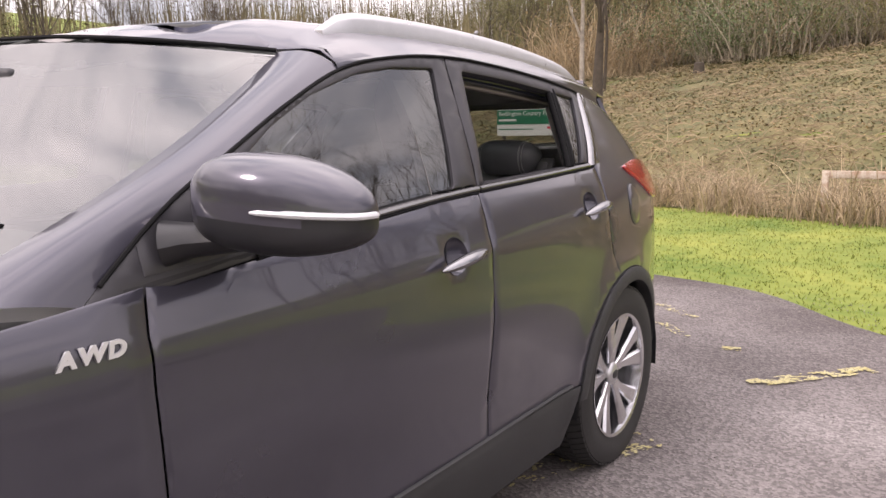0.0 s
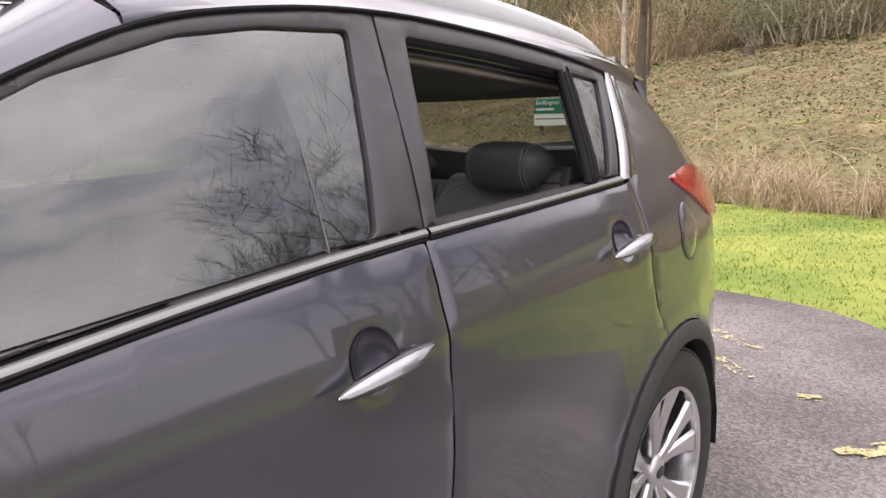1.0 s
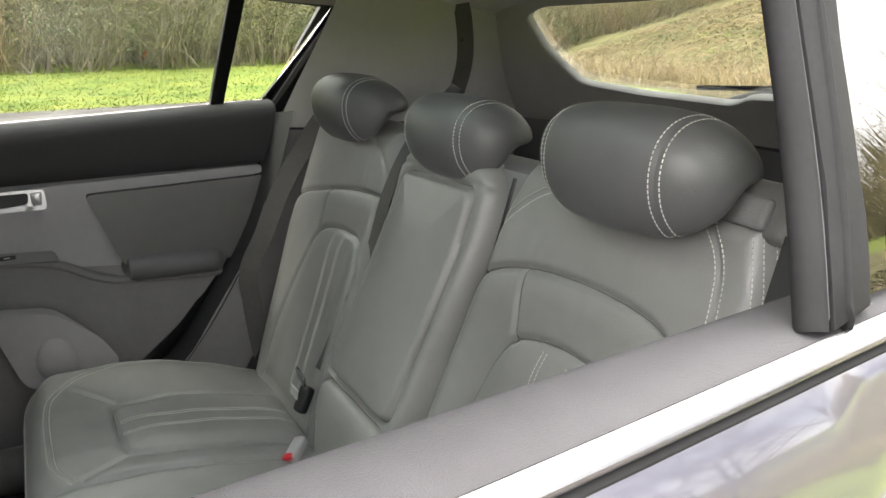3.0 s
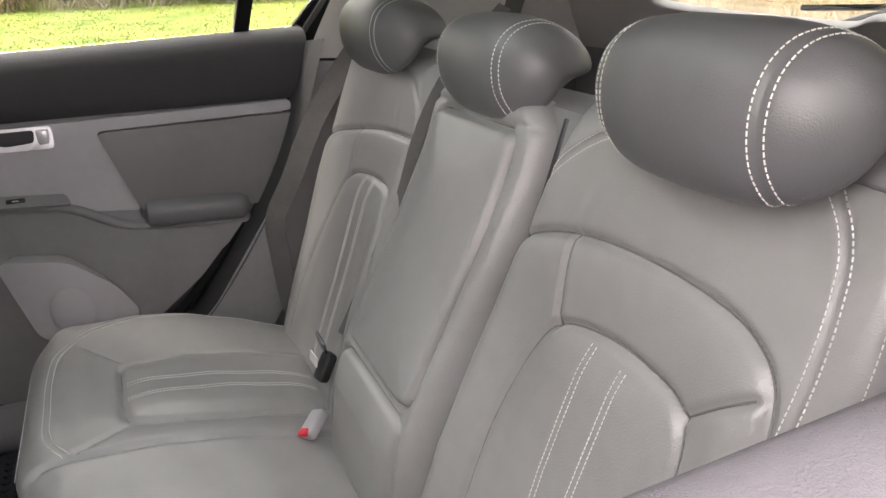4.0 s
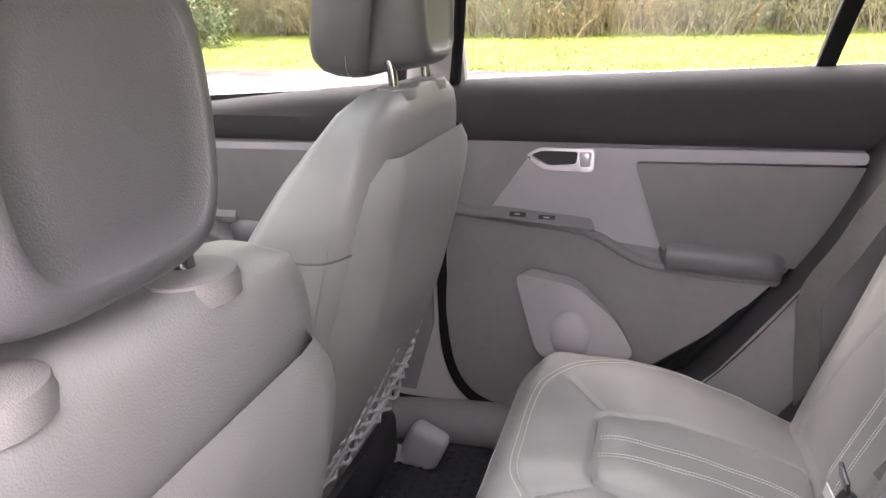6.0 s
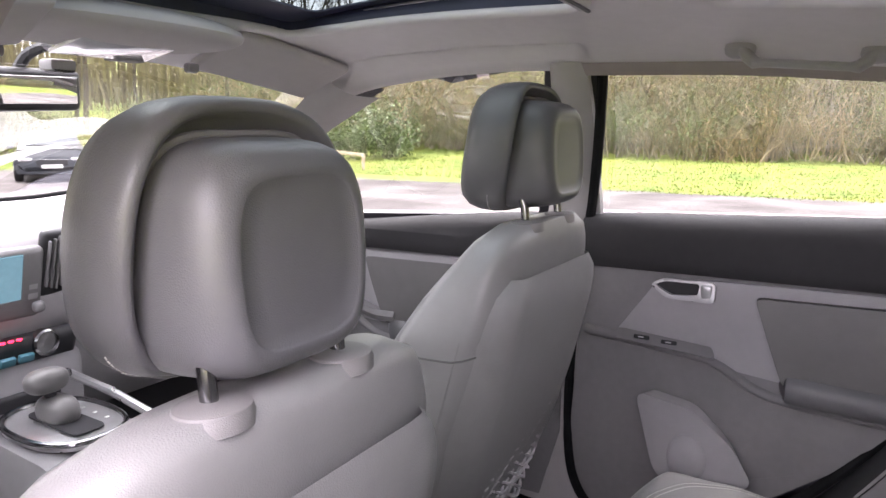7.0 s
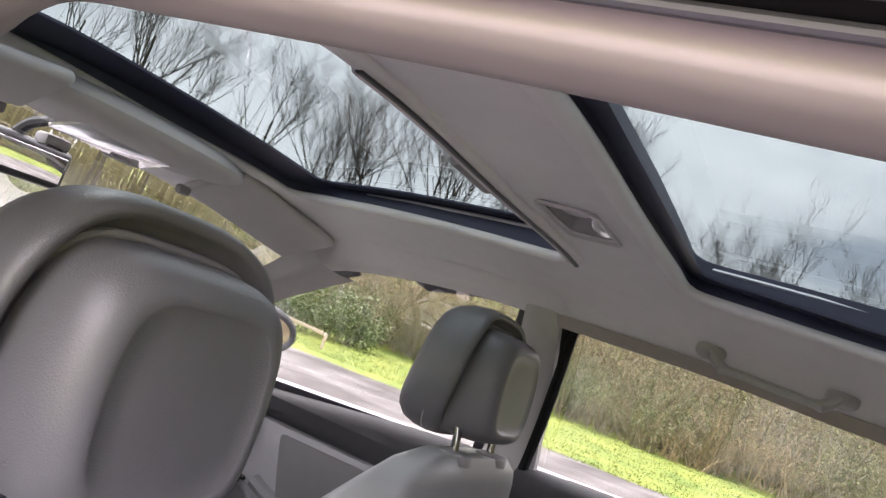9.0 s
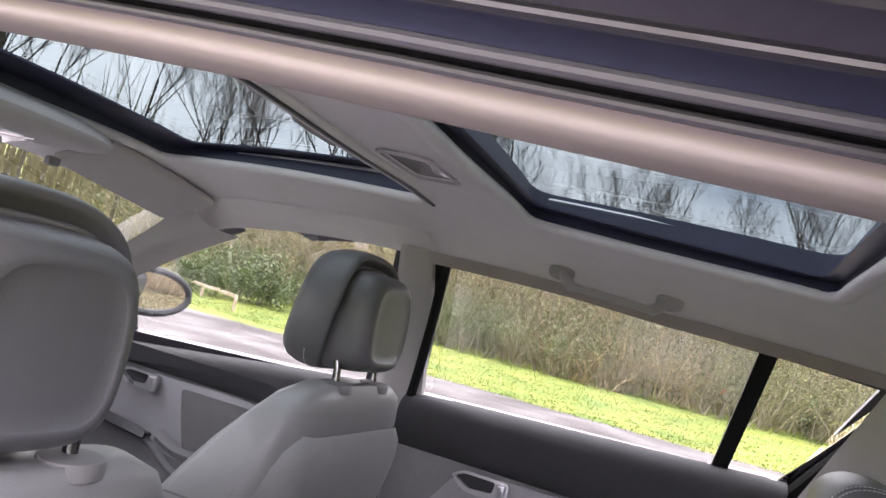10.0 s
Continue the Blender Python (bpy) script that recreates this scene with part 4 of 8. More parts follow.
def wheel_at(x, y, sgn):
    """A road wheel: tyre, rim and five pairs of spokes."""
    tyre_prof = [(-0.105, 0.235), (-0.115, 0.27), (-0.118, 0.31), (-0.108, 0.342), (-0.08, 0.356), (-0.04, 0.359), (0.04, 0.359), (0.08, 0.356), (0.108, 0.342), (0.118, 0.31), (0.115, 0.27), (0.105, 0.235)]
    N = 64
    rings = []
    for j in range(N + 1):
        a = 2 * math.pi * j / N
        rings.append([(p[0], p[1] * math.cos(a), p[1] * math.sin(a)) for p in tyre_prof])
    tv, tf = grid_surface(rings)

    def put(vf):
        return [(sgn * q[0] + x, q[1] + y, q[2] + 0.355) for q in vf[0]], (vf[1] if sgn > 0 else [tuple(reversed(k)) for k in vf[1]])
    w = mesh_from("wheel", *put((tv, tf)), TYRE, car, "road tyre on a machined alloy wheel")
    # tread blocks
    blocks = []
    for j in range(72):
        a = 2 * math.pi * j / 72
        for (c0, c1) in ((-0.106, -0.052), (-0.046, -0.004), (0.004, 0.046), (0.052, 0.106)):
            sk = 0.03 * (1 if c0 > 0 else -1)
            V = []
            for cx_, aa in ((c0, a + sk), (c1, a + 0.0), (c1, a + 0.07), (c0, a + 0.07 + sk)):
                r1 = 0.3605 if abs(cx_) < 0.09 else 0.345
                V.append((cx_, r1 * math.cos(aa), r1 * math.sin(aa)))
            for cx_, aa in ((c0, a + sk), (c1, a + 0.0), (c1, a + 0.07), (c0, a + 0.07 + sk)):
                r1 = 0.366 if abs(cx_) < 0.09 else 0.351
                V.append((cx_, r1 * math.cos(aa), r1 * math.sin(aa)))
            blocks.append((V, [(4, 5, 6, 7), (0, 1, 5, 4), (1, 2, 6, 5), (2, 3, 7, 6), (3, 0, 4, 7)]))
    tr = mesh_from("tread", *put(merged(blocks)), TYRE, w)
    tagged(tr, kind="stuff")
    rim_prof = [(0.100, 0.240), (0.112, 0.243), (0.108, 0.232), (0.06, 0.222), (-0.09, 0.215), (-0.10, 0.238)]
    rings = [[(p[0], p[1] * math.cos(2 * math.pi * j / N), p[1] * math.sin(2 * math.pi * j / N)) for p in rim_prof] for j in range(N + 1)]
    mesh_from("rim", *put(grid_surface(rings)), ALLOY, w)
    bk = [[(-0.02, r_ * math.cos(2 * math.pi * j / 40), r_ * math.sin(2 * math.pi * j / 40)) for r_ in (0.02, 0.215)] for j in range(41)]
    mesh_from("brake_disc", *put(grid_surface(bk)), BLACKP, w)
    for k in range(5):
        for d in (-1, 1):
            a0 = 2 * math.pi * k / 5 + math.pi / 2
            V = []
            for r_, half, dev in ((0.045, 0.016, 0.10), (0.10, 0.018, 0.17), (0.17, 0.026, 0.235), (0.236, 0.040, 0.275)):
                aa = a0 + d * dev * (1.25 if r_ < 0.06 else 1.0)
                ca, sa = math.cos(aa), math.sin(aa)
                xo = 0.070 + 0.030 * (r_ / 0.236) ** 1.5
                for hh, xx in ((-half, xo - 0.006), (-half * 0.7, xo + 0.004), (half * 0.7, xo + 0.004), (half, xo - 0.006), (half * 0.8, xo - 0.035), (-half * 0.8, xo - 0.035)):
                    V.append((xx, r_ * ca - hh * sa, r_ * sa + hh * ca))
            mesh_from("spoke", *put(loft([V[i * 6:(i + 1) * 6] for i in range(4)])), ALLOY, w)
    mesh_from("hub_cap", *put(ellipsoid((0.075, 0, 0), (0.018, 0.045, 0.045), n=20, m=10)), SATIN, w)
    mesh_from("hub_badge", *put(ellipsoid((0.089, 0, 0), (0.006, 0.026, 0.019), n=20, m=8)), BLACKP, w)


for sgn in (1, -1):
    wheel_at(sgn * 0.800, 2.66, sgn)
    wheel_at(sgn * 0.800, 0.0, sgn)


def door_mirror(sgn):
    """Door mirror: painted cap, dark lower half, indicator strip, glass and foot."""
    cx, cy, cz = sgn * 1.050, 0.835 if sgn > 0 else 0.455, 1.184 if sgn > 0 else 1.206

    def warp(q):
        t = q.x / 0.165
        z = q.z * (1.0 - 0.22 * max(0, t) ** 2 - 0.30 * max(0, -t - 0.35) * (1 if q.z > 0 else 0.2)) + 0.010 * (1 - t * t)
        z = max(z, -0.066 - 0.15 * (z + 0.066) * -1) if z < -0.066 else z
        return (sgn * q.x, q.y * (1.0 - 0.25 * t) + 0.05 * t * t, z - 0.012 * t)
    v, f = ellipsoid((cx, cy, cz), (0.170, 0.095, 0.080), (0.64, 0.72), 40, 28, warp)
    if sgn < 0:
        f = [tuple(reversed(k)) for k in f]
    hi = [k for k in f if sum(v[i][2] for i in k) / len(k) >= cz - 0.012]
    lo = [k for k in f if sum(v[i][2] for i in k) / len(k) < cz - 0.012]
    cap = mesh_from("door_mirror", v, hi, PAINT, doors[sgn][0], "painted door mirror cap")
    mesh_from("mirror_base", v, lo, BLACKP, doors[sgn][0], "dark lower mirror housing")
    pts = []
    for b_ in np.linspace(-80, 8, 26):
        cb_, sb_ = math.cos(radians(b_)), math.sin(radians(b_))
        q = Vector((0.1715 * abs(cb_) ** 0.72, 0.0965 * math.copysign(abs(sb_) ** 0.72, sb_), -0.004 + 0.012 * cb_))
        w_ = warp(q)
        pts.append((cx + w_[0], cy + w_[1], cz + w_[2]))
    mesh_from("indicator", *tube(pts, [0.002] + [0.0045] * 4 + [0.0060] * 20 + [0.003], 8), CLEARP, doors[sgn][0], "clear indicator strip")
    back = 0.094 if sgn > 0 else 0.108
    gl = [(cx + sgn * (0.136 if sgn > 0 else 0.150) * math.cos(a) - sgn * 0.002, cz + 0.004 + (0.062 if sgn > 0 else 0.072) * math.sin(a)) for a in np.linspace(0, 2 * math.pi, 28, endpoint=False)]
    P = [(x, cy + back + (-0.10 if sgn > 0 else -0.222) * (x - cx) - 0.075 * (z - cz), z) for x, z in gl]
    mesh_from("mirror_glass", P + [(cx, cy + back, cz + 0.004)], [(i, (i + 1) % 28, 28) if sgn < 0 else ((i + 1) % 28, i, 28) for i in range(28)], MIRROR, doors[sgn][0], "mirror glass")
    mesh_from("mirror_rim", *tube([(x, y - 0.002, z) for x, y, z in P] + [P[0]], 0.010 if sgn > 0 else 0.013, 8, False), BLACKP, doors[sgn][0])
    foot = [(sgn * 0.86, cy - 0.075, 1.120), (sgn * 0.89, cy - 0.045, 1.125), (sgn * 0.94, cy - 0.015, 1.128), (sgn * 0.99, cy, 1.132)]
    mesh_from("mirror_foot", *tube(foot, [0.06, 0.045, 0.038, 0.035], 12, flat=0.7), BLACKP, doors[sgn][0])


door_mirror(1)
door_mirror(-1)
# letters on the wing
for ch, yy in (("A", 0.533), ("W", 0.565), ("D", 0.610)):
    cu = bpy.data.curves.new("wing_letter", "FONT")
    cu.body, cu.size, cu.extrude, cu.offset, cu.shear = ch, 0.036, 0.0025, 0.0018, 0.15
    ob = new("wing_letter", cu)
    ob.data.materials.append(BADGE)
    ob.matrix_world = Matrix.Translation((side_x(yy, 0.978) + 0.004, yy - 0.0, 0.965)) @ Matrix(((0, 0, 1), (1, 0, 0), (0, 1, 0))).to_4x4() @ Matrix.Diagonal((1.1, 1, 1, 1))
    ob.parent = car
    tagged(ob, "chrome letter badge on the front wing")

# ---- the car: lining and trim ----
head_mid = smooth_table([0.93, 1.05, 1.15, 1.30, 1.80, 2.00, 2.20, 2.50, 2.80, 3.00, 3.12], [1.485, 1.530, 1.553, 1.563, 1.561, 1.554, 1.538, 1.515, 1.480, 1.445, 1.425])
head_drop = smooth_table([0.0, 0.34, 0.42, 0.50, 0.57, 0.62, 0.66, 0.69, 0.72], [0.0, 0.002, 0.009, 0.019, 0.034, 0.048, 0.063, 0.077, 0.095])


def head_pt(x, y):
    w = 1.0 - 0.10 * max(0, y - 2.3)
    z = float(head_mid(y)) - float(head_drop(min(0.72, abs(x) / w)))
    for y0, y1 in ((1.135, 1.778), (1.972, 2.47)):
        d = max(-0.345 - x, x - 0.425, y0 - y, y - y1)
        if d < 0.03:
            z += 0.005 * (1 - max(0, d) / 0.03) ** 2
    if x > 0.45:
        z = max(z, 1.462 - 0.066 * (y - 2.0) + 0.36 * max(0.0, 0.62 - x) - 0.3 * max(0.0, 1.5 - y))
    if y < 1.35:
        z = min(z, roof_pt(x, y)[2] - 0.014)
    return (x, y, z)


def head_w(y):
    return min(0.70, side_x(y, min(float(frame_top(y)), 1.47)) - 0.035)


HEAD = [(0.0, 0.965), (0.30, 1.02), (0.52, 1.13), (0.62, 1.21)] + [(head_w(y), y) for y in np.linspace(1.27, 2.75, 18)] + [(0.60, 2.95), (0.55, 3.08), (0.0, 3.12)]
HEAD_ROAD = [(0.30, 0.975), (0.52, 1.02), (0.62, 1.08)] + [(head_w(y), y) for y in np.linspace(1.18, 2.75, 18)] + [(0.60, 2.95), (0.55, 3.08)]
HEAD = HEAD + [(-x, y + (road_shift(-x) * 0.8 if y < 1.2 else 0)) for x, y in reversed(HEAD_ROAD)]
OPEN_F = rounded([(-0.345, 1.135), (0.425, 1.135), (0.425, 1.778), (-0.345, 1.778)], 0.05)
OPEN_R = rounded([(-0.345, 1.972), (0.425, 1.972), (0.420, 2.47), (-0.335, 2.47)], 0.05)
LAMP_AT = (-0.070, 1.872)
LAMP_HOLE = rounded([(LAMP_AT[0] - 0.074, LAMP_AT[1] - 0.036), (LAMP_AT[0] + 0.074, LAMP_AT[1] - 0.036), (LAMP_AT[0] + 0.066, LAMP_AT[1] + 0.040), (LAMP_AT[0] - 0.066, LAMP_AT[1] + 0.040)], 0.014)
mesh_from("headliner", *sheet(HEAD, [OPEN_F, OPEN_R, LAMP_HOLE], lambda u, v: head_pt(u, v), 0.035, 0.0, 0, 0.02), LINER, car, "pale grey cloth roof lining", sharp=60)
for o in (OPEN_F, OPEN_R):
    rg = [[head_pt(x, y), (x * 1.01, y, head_pt(x, y)[2] + 0.018), (x * 1.03, y, roof_pt(x, y)[2] - 0.010)] for x, y in resample(o, 0.03)]
    rg.append(rg[0])
    mesh_from("roof_opening_lip", *grid_surface(rg), ROOFK, car)
    mid_ = np.mean([q[1] for q in o])
    rim_ = [(x * 1.03, mid_ + (y - mid_) * 1.03, head_pt(x * 1.03, y)[2] - 0.004) for x, y in resample(o, 0.015)]
    mesh_from("roof_opening_rim", *tube(rim_ + [rim_[0]], 0.014, 14, False, flat=0.75), LINER, car, "rolled cloth rim of the roof opening")
for go, (y0, y1) in ((SUN_F, (1.212, 1.762)), (SUN_R, (1.996, 2.445))):
    big = [(x * 1.06, y + (0.03 if y > np.mean([q[1] for q in go]) else -0.03)) for x, y in go]
    half = 0.328 if y0 < 1.5 else 0.312
    small = rounded([(-half, y0), (0.41, y0), (0.41, y1), (-half, y1)], 0.03)
    rise = 0.050 if y0 < 1.5 else 0.024
    mesh_from("roof_glass_frame", *sheet(big, [small], lambda u, v: (u, v, min(roof_pt(u, v)[2] - 0.008, float(head_mid(v)) + rise)), 0.06, 0.004, 0, 0.04), ROOFK, car, "black frame of the roof glass")
    for sg in (-1,):
        mesh_from("roof_glass_rail", *tube([(sg * 0.352, y, roof_pt(0.352, y)[2] - 0.020) for y in np.linspace(y0 - 0.05, y1, 8)], 0.0035, 6), SATIN, car)
# deflector slot behind the front opening
mesh_from("blind_slot", *tube([(x, 1.788, head_pt(x, 1.788)[2] - 0.012) for x in np.linspace(-0.345, 0.345, 14)], 0.0045, 8, flat=0.6), BLACKP, car)
mesh_from("blind_bar", *tube([(x, 1.780, head_pt(x, 1.780)[2] - 0.008) for x in np.linspace(-0.335, 0.335, 14)], 0.010, 10, flat=0.8), LIGHTP, car, "grey pull bar of the roof blind")
mesh_from("blind_pull", *tube([(x, 1.766, head_pt(x, 1.780)[2] - 0.010) for x in np.linspace(0.005, 0.105, 8)], 0.009, 8, flat=0.6), DARKP, car)


def roof_lamp(x, y):
    """Reading lamp: a recessed bowl in the bar between the glass panels, with a lens at one side."""
    z = head_pt(x, y)[2]
    lip = [((a - x) * 1.10 + x, (b - y) * 1.12 + y) for a, b in LAMP_HOLE]
    lamp = mesh_from("reading_lamp", *sheet(lip, [LAMP_HOLE], lambda u, v: (u, v, head_pt(u, v)[2] - 0.003), 0.03, 0.004, 0.001, 0.02), LIGHTP, car, "grey frame of a recessed reading lamp")
    rows = []
    for a, b in LAMP_HOLE + LAMP_HOLE[:1]:
        rows.append([(a, b, z + 0.002)] + [(x + (a - x) * k, y + (b - y) * k, z + d) for k, d in ((0.97, 0.012), (0.88, 0.024), (0.6, 0.030), (0.05, 0.031))])
    mesh_from("lamp_bowl", *grid_surface(rows), MIDP, lamp, "shaded grey lamp recess")
    mesh_from("lamp_lens", *ellipsoid((x - 0.030, y + 0.022, z + 0.010), (0.034, 0.012, 0.014), (0.7, 0.7), 20, 10), CLEARP, lamp, "clear lamp lens")
    mesh_from("lamp_switch", *ellipsoid((x + 0.022, y - 0.004, z + 0.012), (0.026, 0.022, 0.008), (0.7, 0.7), n=20, m=8), LIGHTP, lamp)


roof_lamp(*LAMP_AT)


def kerb_opening():
    """Lining, seals and frame lips round the front and top of the open rear door, swept along its edge."""
    path = curve_pts([(1.672, 1.150), (1.676, 1.250), (1.684, 1.330), (1.698, 1.374), (1.718, 1.398), (1.748, 1.422), (1.785, 1.440), (1.830, 1.4485), (1.90, 1.4455), (2.0, 1.440), (2.10, 1.4335), (2.20, 1.4255), (2.32, 1.417), (2.45, 1.408), (2.56, 1.400), (2.66, 1.390)], 5)
    p = np.array(path)
    t = np.gradient(p, axis=0)
    t /= np.linalg.norm(t, axis=1)[:, None]
    out = np.stack([-t[:, 1], t[:, 0]], 1)
    pull = np.clip((p[:, 0] - 2.2) * 0.05, 0, 0.03)
    drop = np.clip((1.40 - p[:, 1]) / 0.25, 0, 1) * np.clip((1.80 - p[:, 0]) / 0.02, 0, 1)

    def band(name, prof, mat, label=""):
        rows = []
        for (y, z), n, k, lo in zip(p, out, pull, drop):
            rows.append([(a - k + 0.115 * lo, y + n[0] * b, z + n[1] * b) for a, b in prof])
        return mesh_from(name, *grid_surface(rows), mat, car, label, sharp=60)
    band("lining_edge", ((0.560, 0.070), (0.580, 0.040), (0.594, 0.020), (0.606, 0.008), (0.616, 0.002), (0.626, 0.0), (0.640, 0.0), (0.6520, 0.001), (0.6540, 0.004), (0.6540, 0.018)), LINERSHADE, "beige cloth edge of the roof lining and pillar")

    def rod(name, a, b, r, mat, label=""):
        pts = [(a - k + 0.115 * lo, y + n[0] * b, z + n[1] * b) for (y, z), n, k, lo in zip(p, out, pull, drop)]
        return mesh_from(name, *tube(pts, r, 10), mat, car, label)
    band("door_seal", ((0.6520, 0.016), (0.6570, 0.013), (0.6620, 0.014), (0.6650, 0.018)), RUBBER, "black rubber door seal")
    rod("seal_lip", 0.6650, 0.0085, 0.0022, FRAMEK)
    band("seal_groove", ((0.6650, 0.016), (0.6700, 0.015), (0.6750, 0.018)), RUBBER)
    rod("frame_lip", 0.6775, 0.0120, 0.0030, FRAMEK)
    band("frame_face", ((0.6785, 0.014), (0.6840, 0.019), (0.6900, 0.021), (0.6950, 0.021)), ROOFK, "dark door frame face")
    rod("frame_edge", 0.6960, 0.0205, 0.0026, PAINT)
    rows = []
    for (y, z), n, k, lo in zip(p, out, pull, drop):
        zt = float(frame_top(y)) - 0.030
        yh = 1.757 + (min(z, 1.46) - 1.163) * 0.206
        tgt = Vector((side_x(yh, z) - 0.010, yh - 0.006, z)) if y < 1.84 else Vector((side_x(y, zt) - 0.008, y, zt))
        a = Vector((0.6960 - k + 0.115 * lo, y + n[0] * 0.022, z + n[1] * 0.022))
        rows.append([a, a.lerp(tgt, 0.35) + Vector((0.004, 0, 0.004)), a.lerp(tgt, 0.7), tgt])
    mesh_from("window_channel", *grid_surface(rows), CHANNEL, car, "dark window channel")


def grab_handle(sgn, y):
    """Folding grab handle under the lining's edge."""
    bx, pts = 0.612, []
    for i in range(21):
        k = min(1, i / 3, (20 - i) / 3)
        k = k * k * (3 - 2 * k)
        yy = y - 0.118 + 0.236 * i / 20
        pts.append((sgn * (bx - 0.022 * k), yy, head_pt(sgn * bx, yy)[2] + 0.004 - 0.036 * k))
    handle = mesh_from("grab_handle", *tube(pts, [0.015] * 4 + [0.0105] * 13 + [0.015] * 4, 12, flat=0.75), MIDP, car, "pale grey grab handle")
    for yy in (y - 0.112, y + 0.112):
        mesh_from("grab_mount", *ellipsoid((sgn * bx, yy, head_pt(sgn * bx, yy)[2] - 0.006), (0.020, 0.028, 0.018), (0.8, 0.8), n=18, m=8), MIDP, handle)


for sgn in (1, -1):
    if sgn < 0:
        grab_handle(sgn, 2.105)
    # roof side seals and door frame inner faces
    for off, zoff, rad, m in ((-0.022, -0.030, 0.011, RUBBER), (0.006, -0.026, 0.009, DARKP), (0.026, -0.018, 0.009, RUBBER)):
        ln = [(sgn * (head_w(y) + off + 0.02), y, head_pt(sgn * head_w(y), y)[2] + zoff + 0.030) for y in np.linspace(1.62, 2.62, 24)]
        if sgn < 0:
            mesh_from("door_seal", *tube(ln, rad, 8), m, car)
    P = [[(sgn * (head_w(y) - 0.030), y, head_pt(sgn * (head_w(y) - 0.03), y)[2] - 0.002), (sgn * (head_w(y) - 0.012), y, head_pt(sgn * head_w(y), y)[2] - 0.012), (sgn * (head_w(y) + 0.006), y, head_pt(sgn * head_w(y), y)[2] - 0.010), (sgn * (head_w(y) + 0.010), y, head_pt(sgn * head_w(y), y)[2] + 0.01)] for y in np.linspace(1.18 if sgn > 0 else 0.95, 2.72, 26)]
    if sgn > 0:
        kerb_opening()
    else:
        # The road-side edge takes the shaded headliner copy as well.
        mesh_from("lining_edge", *grid_surface([r for r in P if r[0][1] > 1.60]), LINERSHADE, car)
        arc = smooth_table([0.98, 1.028, 1.228, 1.441, 1.70], [1.426, 1.442, 1.474, 1.487, 1.485])
        rows = []
        for y in np.linspace(0.99, 1.69, 20):
            yi = max(y, 1.12)
            zi, za = head_pt(-0.60, yi)[2], float(arc(y))
            rows.append([(-0.58, yi, head_pt(-0.58, yi)[2] - 0.001), (-0.62, yi - 0.3 * (yi - y), zi + 0.3 * (za - zi) - 0.002), (-0.66, yi - 0.7 * (yi - y), zi + 0.62 * (za - zi)), (-0.694, y, za + 0.003), (-0.702, y, za - 0.003), (-0.711, y, za - 0.002), (-0.717, y, za + 0.010)])
        mesh_from("side_lining", *grid_surface(rows), LINER, car, "pale grey lining over the front door", sharp=60)
        P = []
        for y in np.linspace(1.25, 2.62, 24):
            zt = float(top_road(y)) - (0.012 if y < 1.66 else 0.030)
            P.append([(sgn * (head_w(y) + 0.012), y, zt - 0.005), (sgn * (side_x(y, zt) - 0.024), y, zt - 0.014), (sgn * (side_x(y, zt) - 0.004), y, zt - 0.004), (sgn * (side_x(y, zt + 0.03) - 0.006), y, zt + 0.03)])
        mesh_from("door_frame_inner", *grid_surface(P), FILM, car)
    # pillars seen from within
    P = []
    for t in np.linspace(0, 1, 12):
        a = Vector(screen_edge[int(round(t * (len(screen_edge) - 1)))])
        b = Vector(frame_edge[int(round(t * (len(frame_edge) - 1)))])
        row = []
        for s in np.linspace(-0.12, 0.98, 7):
            q = a.lerp(b, s)
            bul = 0.050 + 0.030 * math.sin(math.pi * min(1, max(0, s)))
            row.append((sgn * (q.x - bul * 0.85), q.y + 0.02 + road_shift(sgn * q.x), q.z - bul * 0.45))
        P.append(row)
    mesh_from("front_pillar_trim", *grid_surface(P), TRIM, car, "pale grey front pillar trim", sharp=60)
    P = []
    for i, t in enumerate(np.linspace(0, 1, 14)):
        z = 0.40 + (1.045 if sgn > 0 else 1.098) * t
        yc = 1.597 + 0.045 * max(0, (z - 1.13) / 0.35)
        hw = 0.085 - 0.030 * max(0, min(1, (z - 1.0) / 0.2)) + (0.06 * max(0, (0.65 - z) / 0.25))
        xo = (side_x(yc, z) - 0.060) if z > 1.12 else 0.795 - 0.02 * (1.12 - z)
        xo -= 0.02 * max(0, (t - 0.9) / 0.1)
        if sgn > 0 and z > 1.0:
            rear = lerp_table(z, [1.0, 1.15, 1.33, 1.39, 1.42, 1.445], [1.700, 1.668, 1.662, 1.660, 1.660, 1.660])
            yc, hw = (rear + 1.54) / 2 - 0.01, (rear - 1.54) / 2
        if sgn < 0 and z > 1.0:
            yc, hw = yc + (1.672 - yc - hw) / 2, hw + (1.672 - yc - hw) / 2
        P.append([(sgn * (xo + 0.05), yc - hw - 0.01, z), (sgn * (xo + 0.012), yc - hw, z), (sgn * xo, yc - hw * 0.5, z), (sgn * (xo - 0.002), yc, z), (sgn * xo, yc + hw * 0.5, z), (sgn * (xo + 0.012), yc + hw, z), (sgn * (xo + (0.05 if sgn > 0 else 0.03)), yc + hw + (0.01 if sgn > 0 else 0.001), z)])
    mesh_from("centre_pillar_trim", *grid_surface(P), TRIM, car, "pale grey centre pillar trim", sharp=60)
    # rear quarter trim: behind the back seat, up to the tailgate
    def quarter(u, v):
        k = max(0.0, min(1.0, (v - 1.15) / 0.28))
        x = 0.685 - 0.10 * k - 0.05 * max(0, (u - 2.7)) - 0.03 * k * (u - 2.6) + 0.05 * math.exp(-((u - 2.50) / 0.06) ** 2)
        return (sgn * x, u, v)
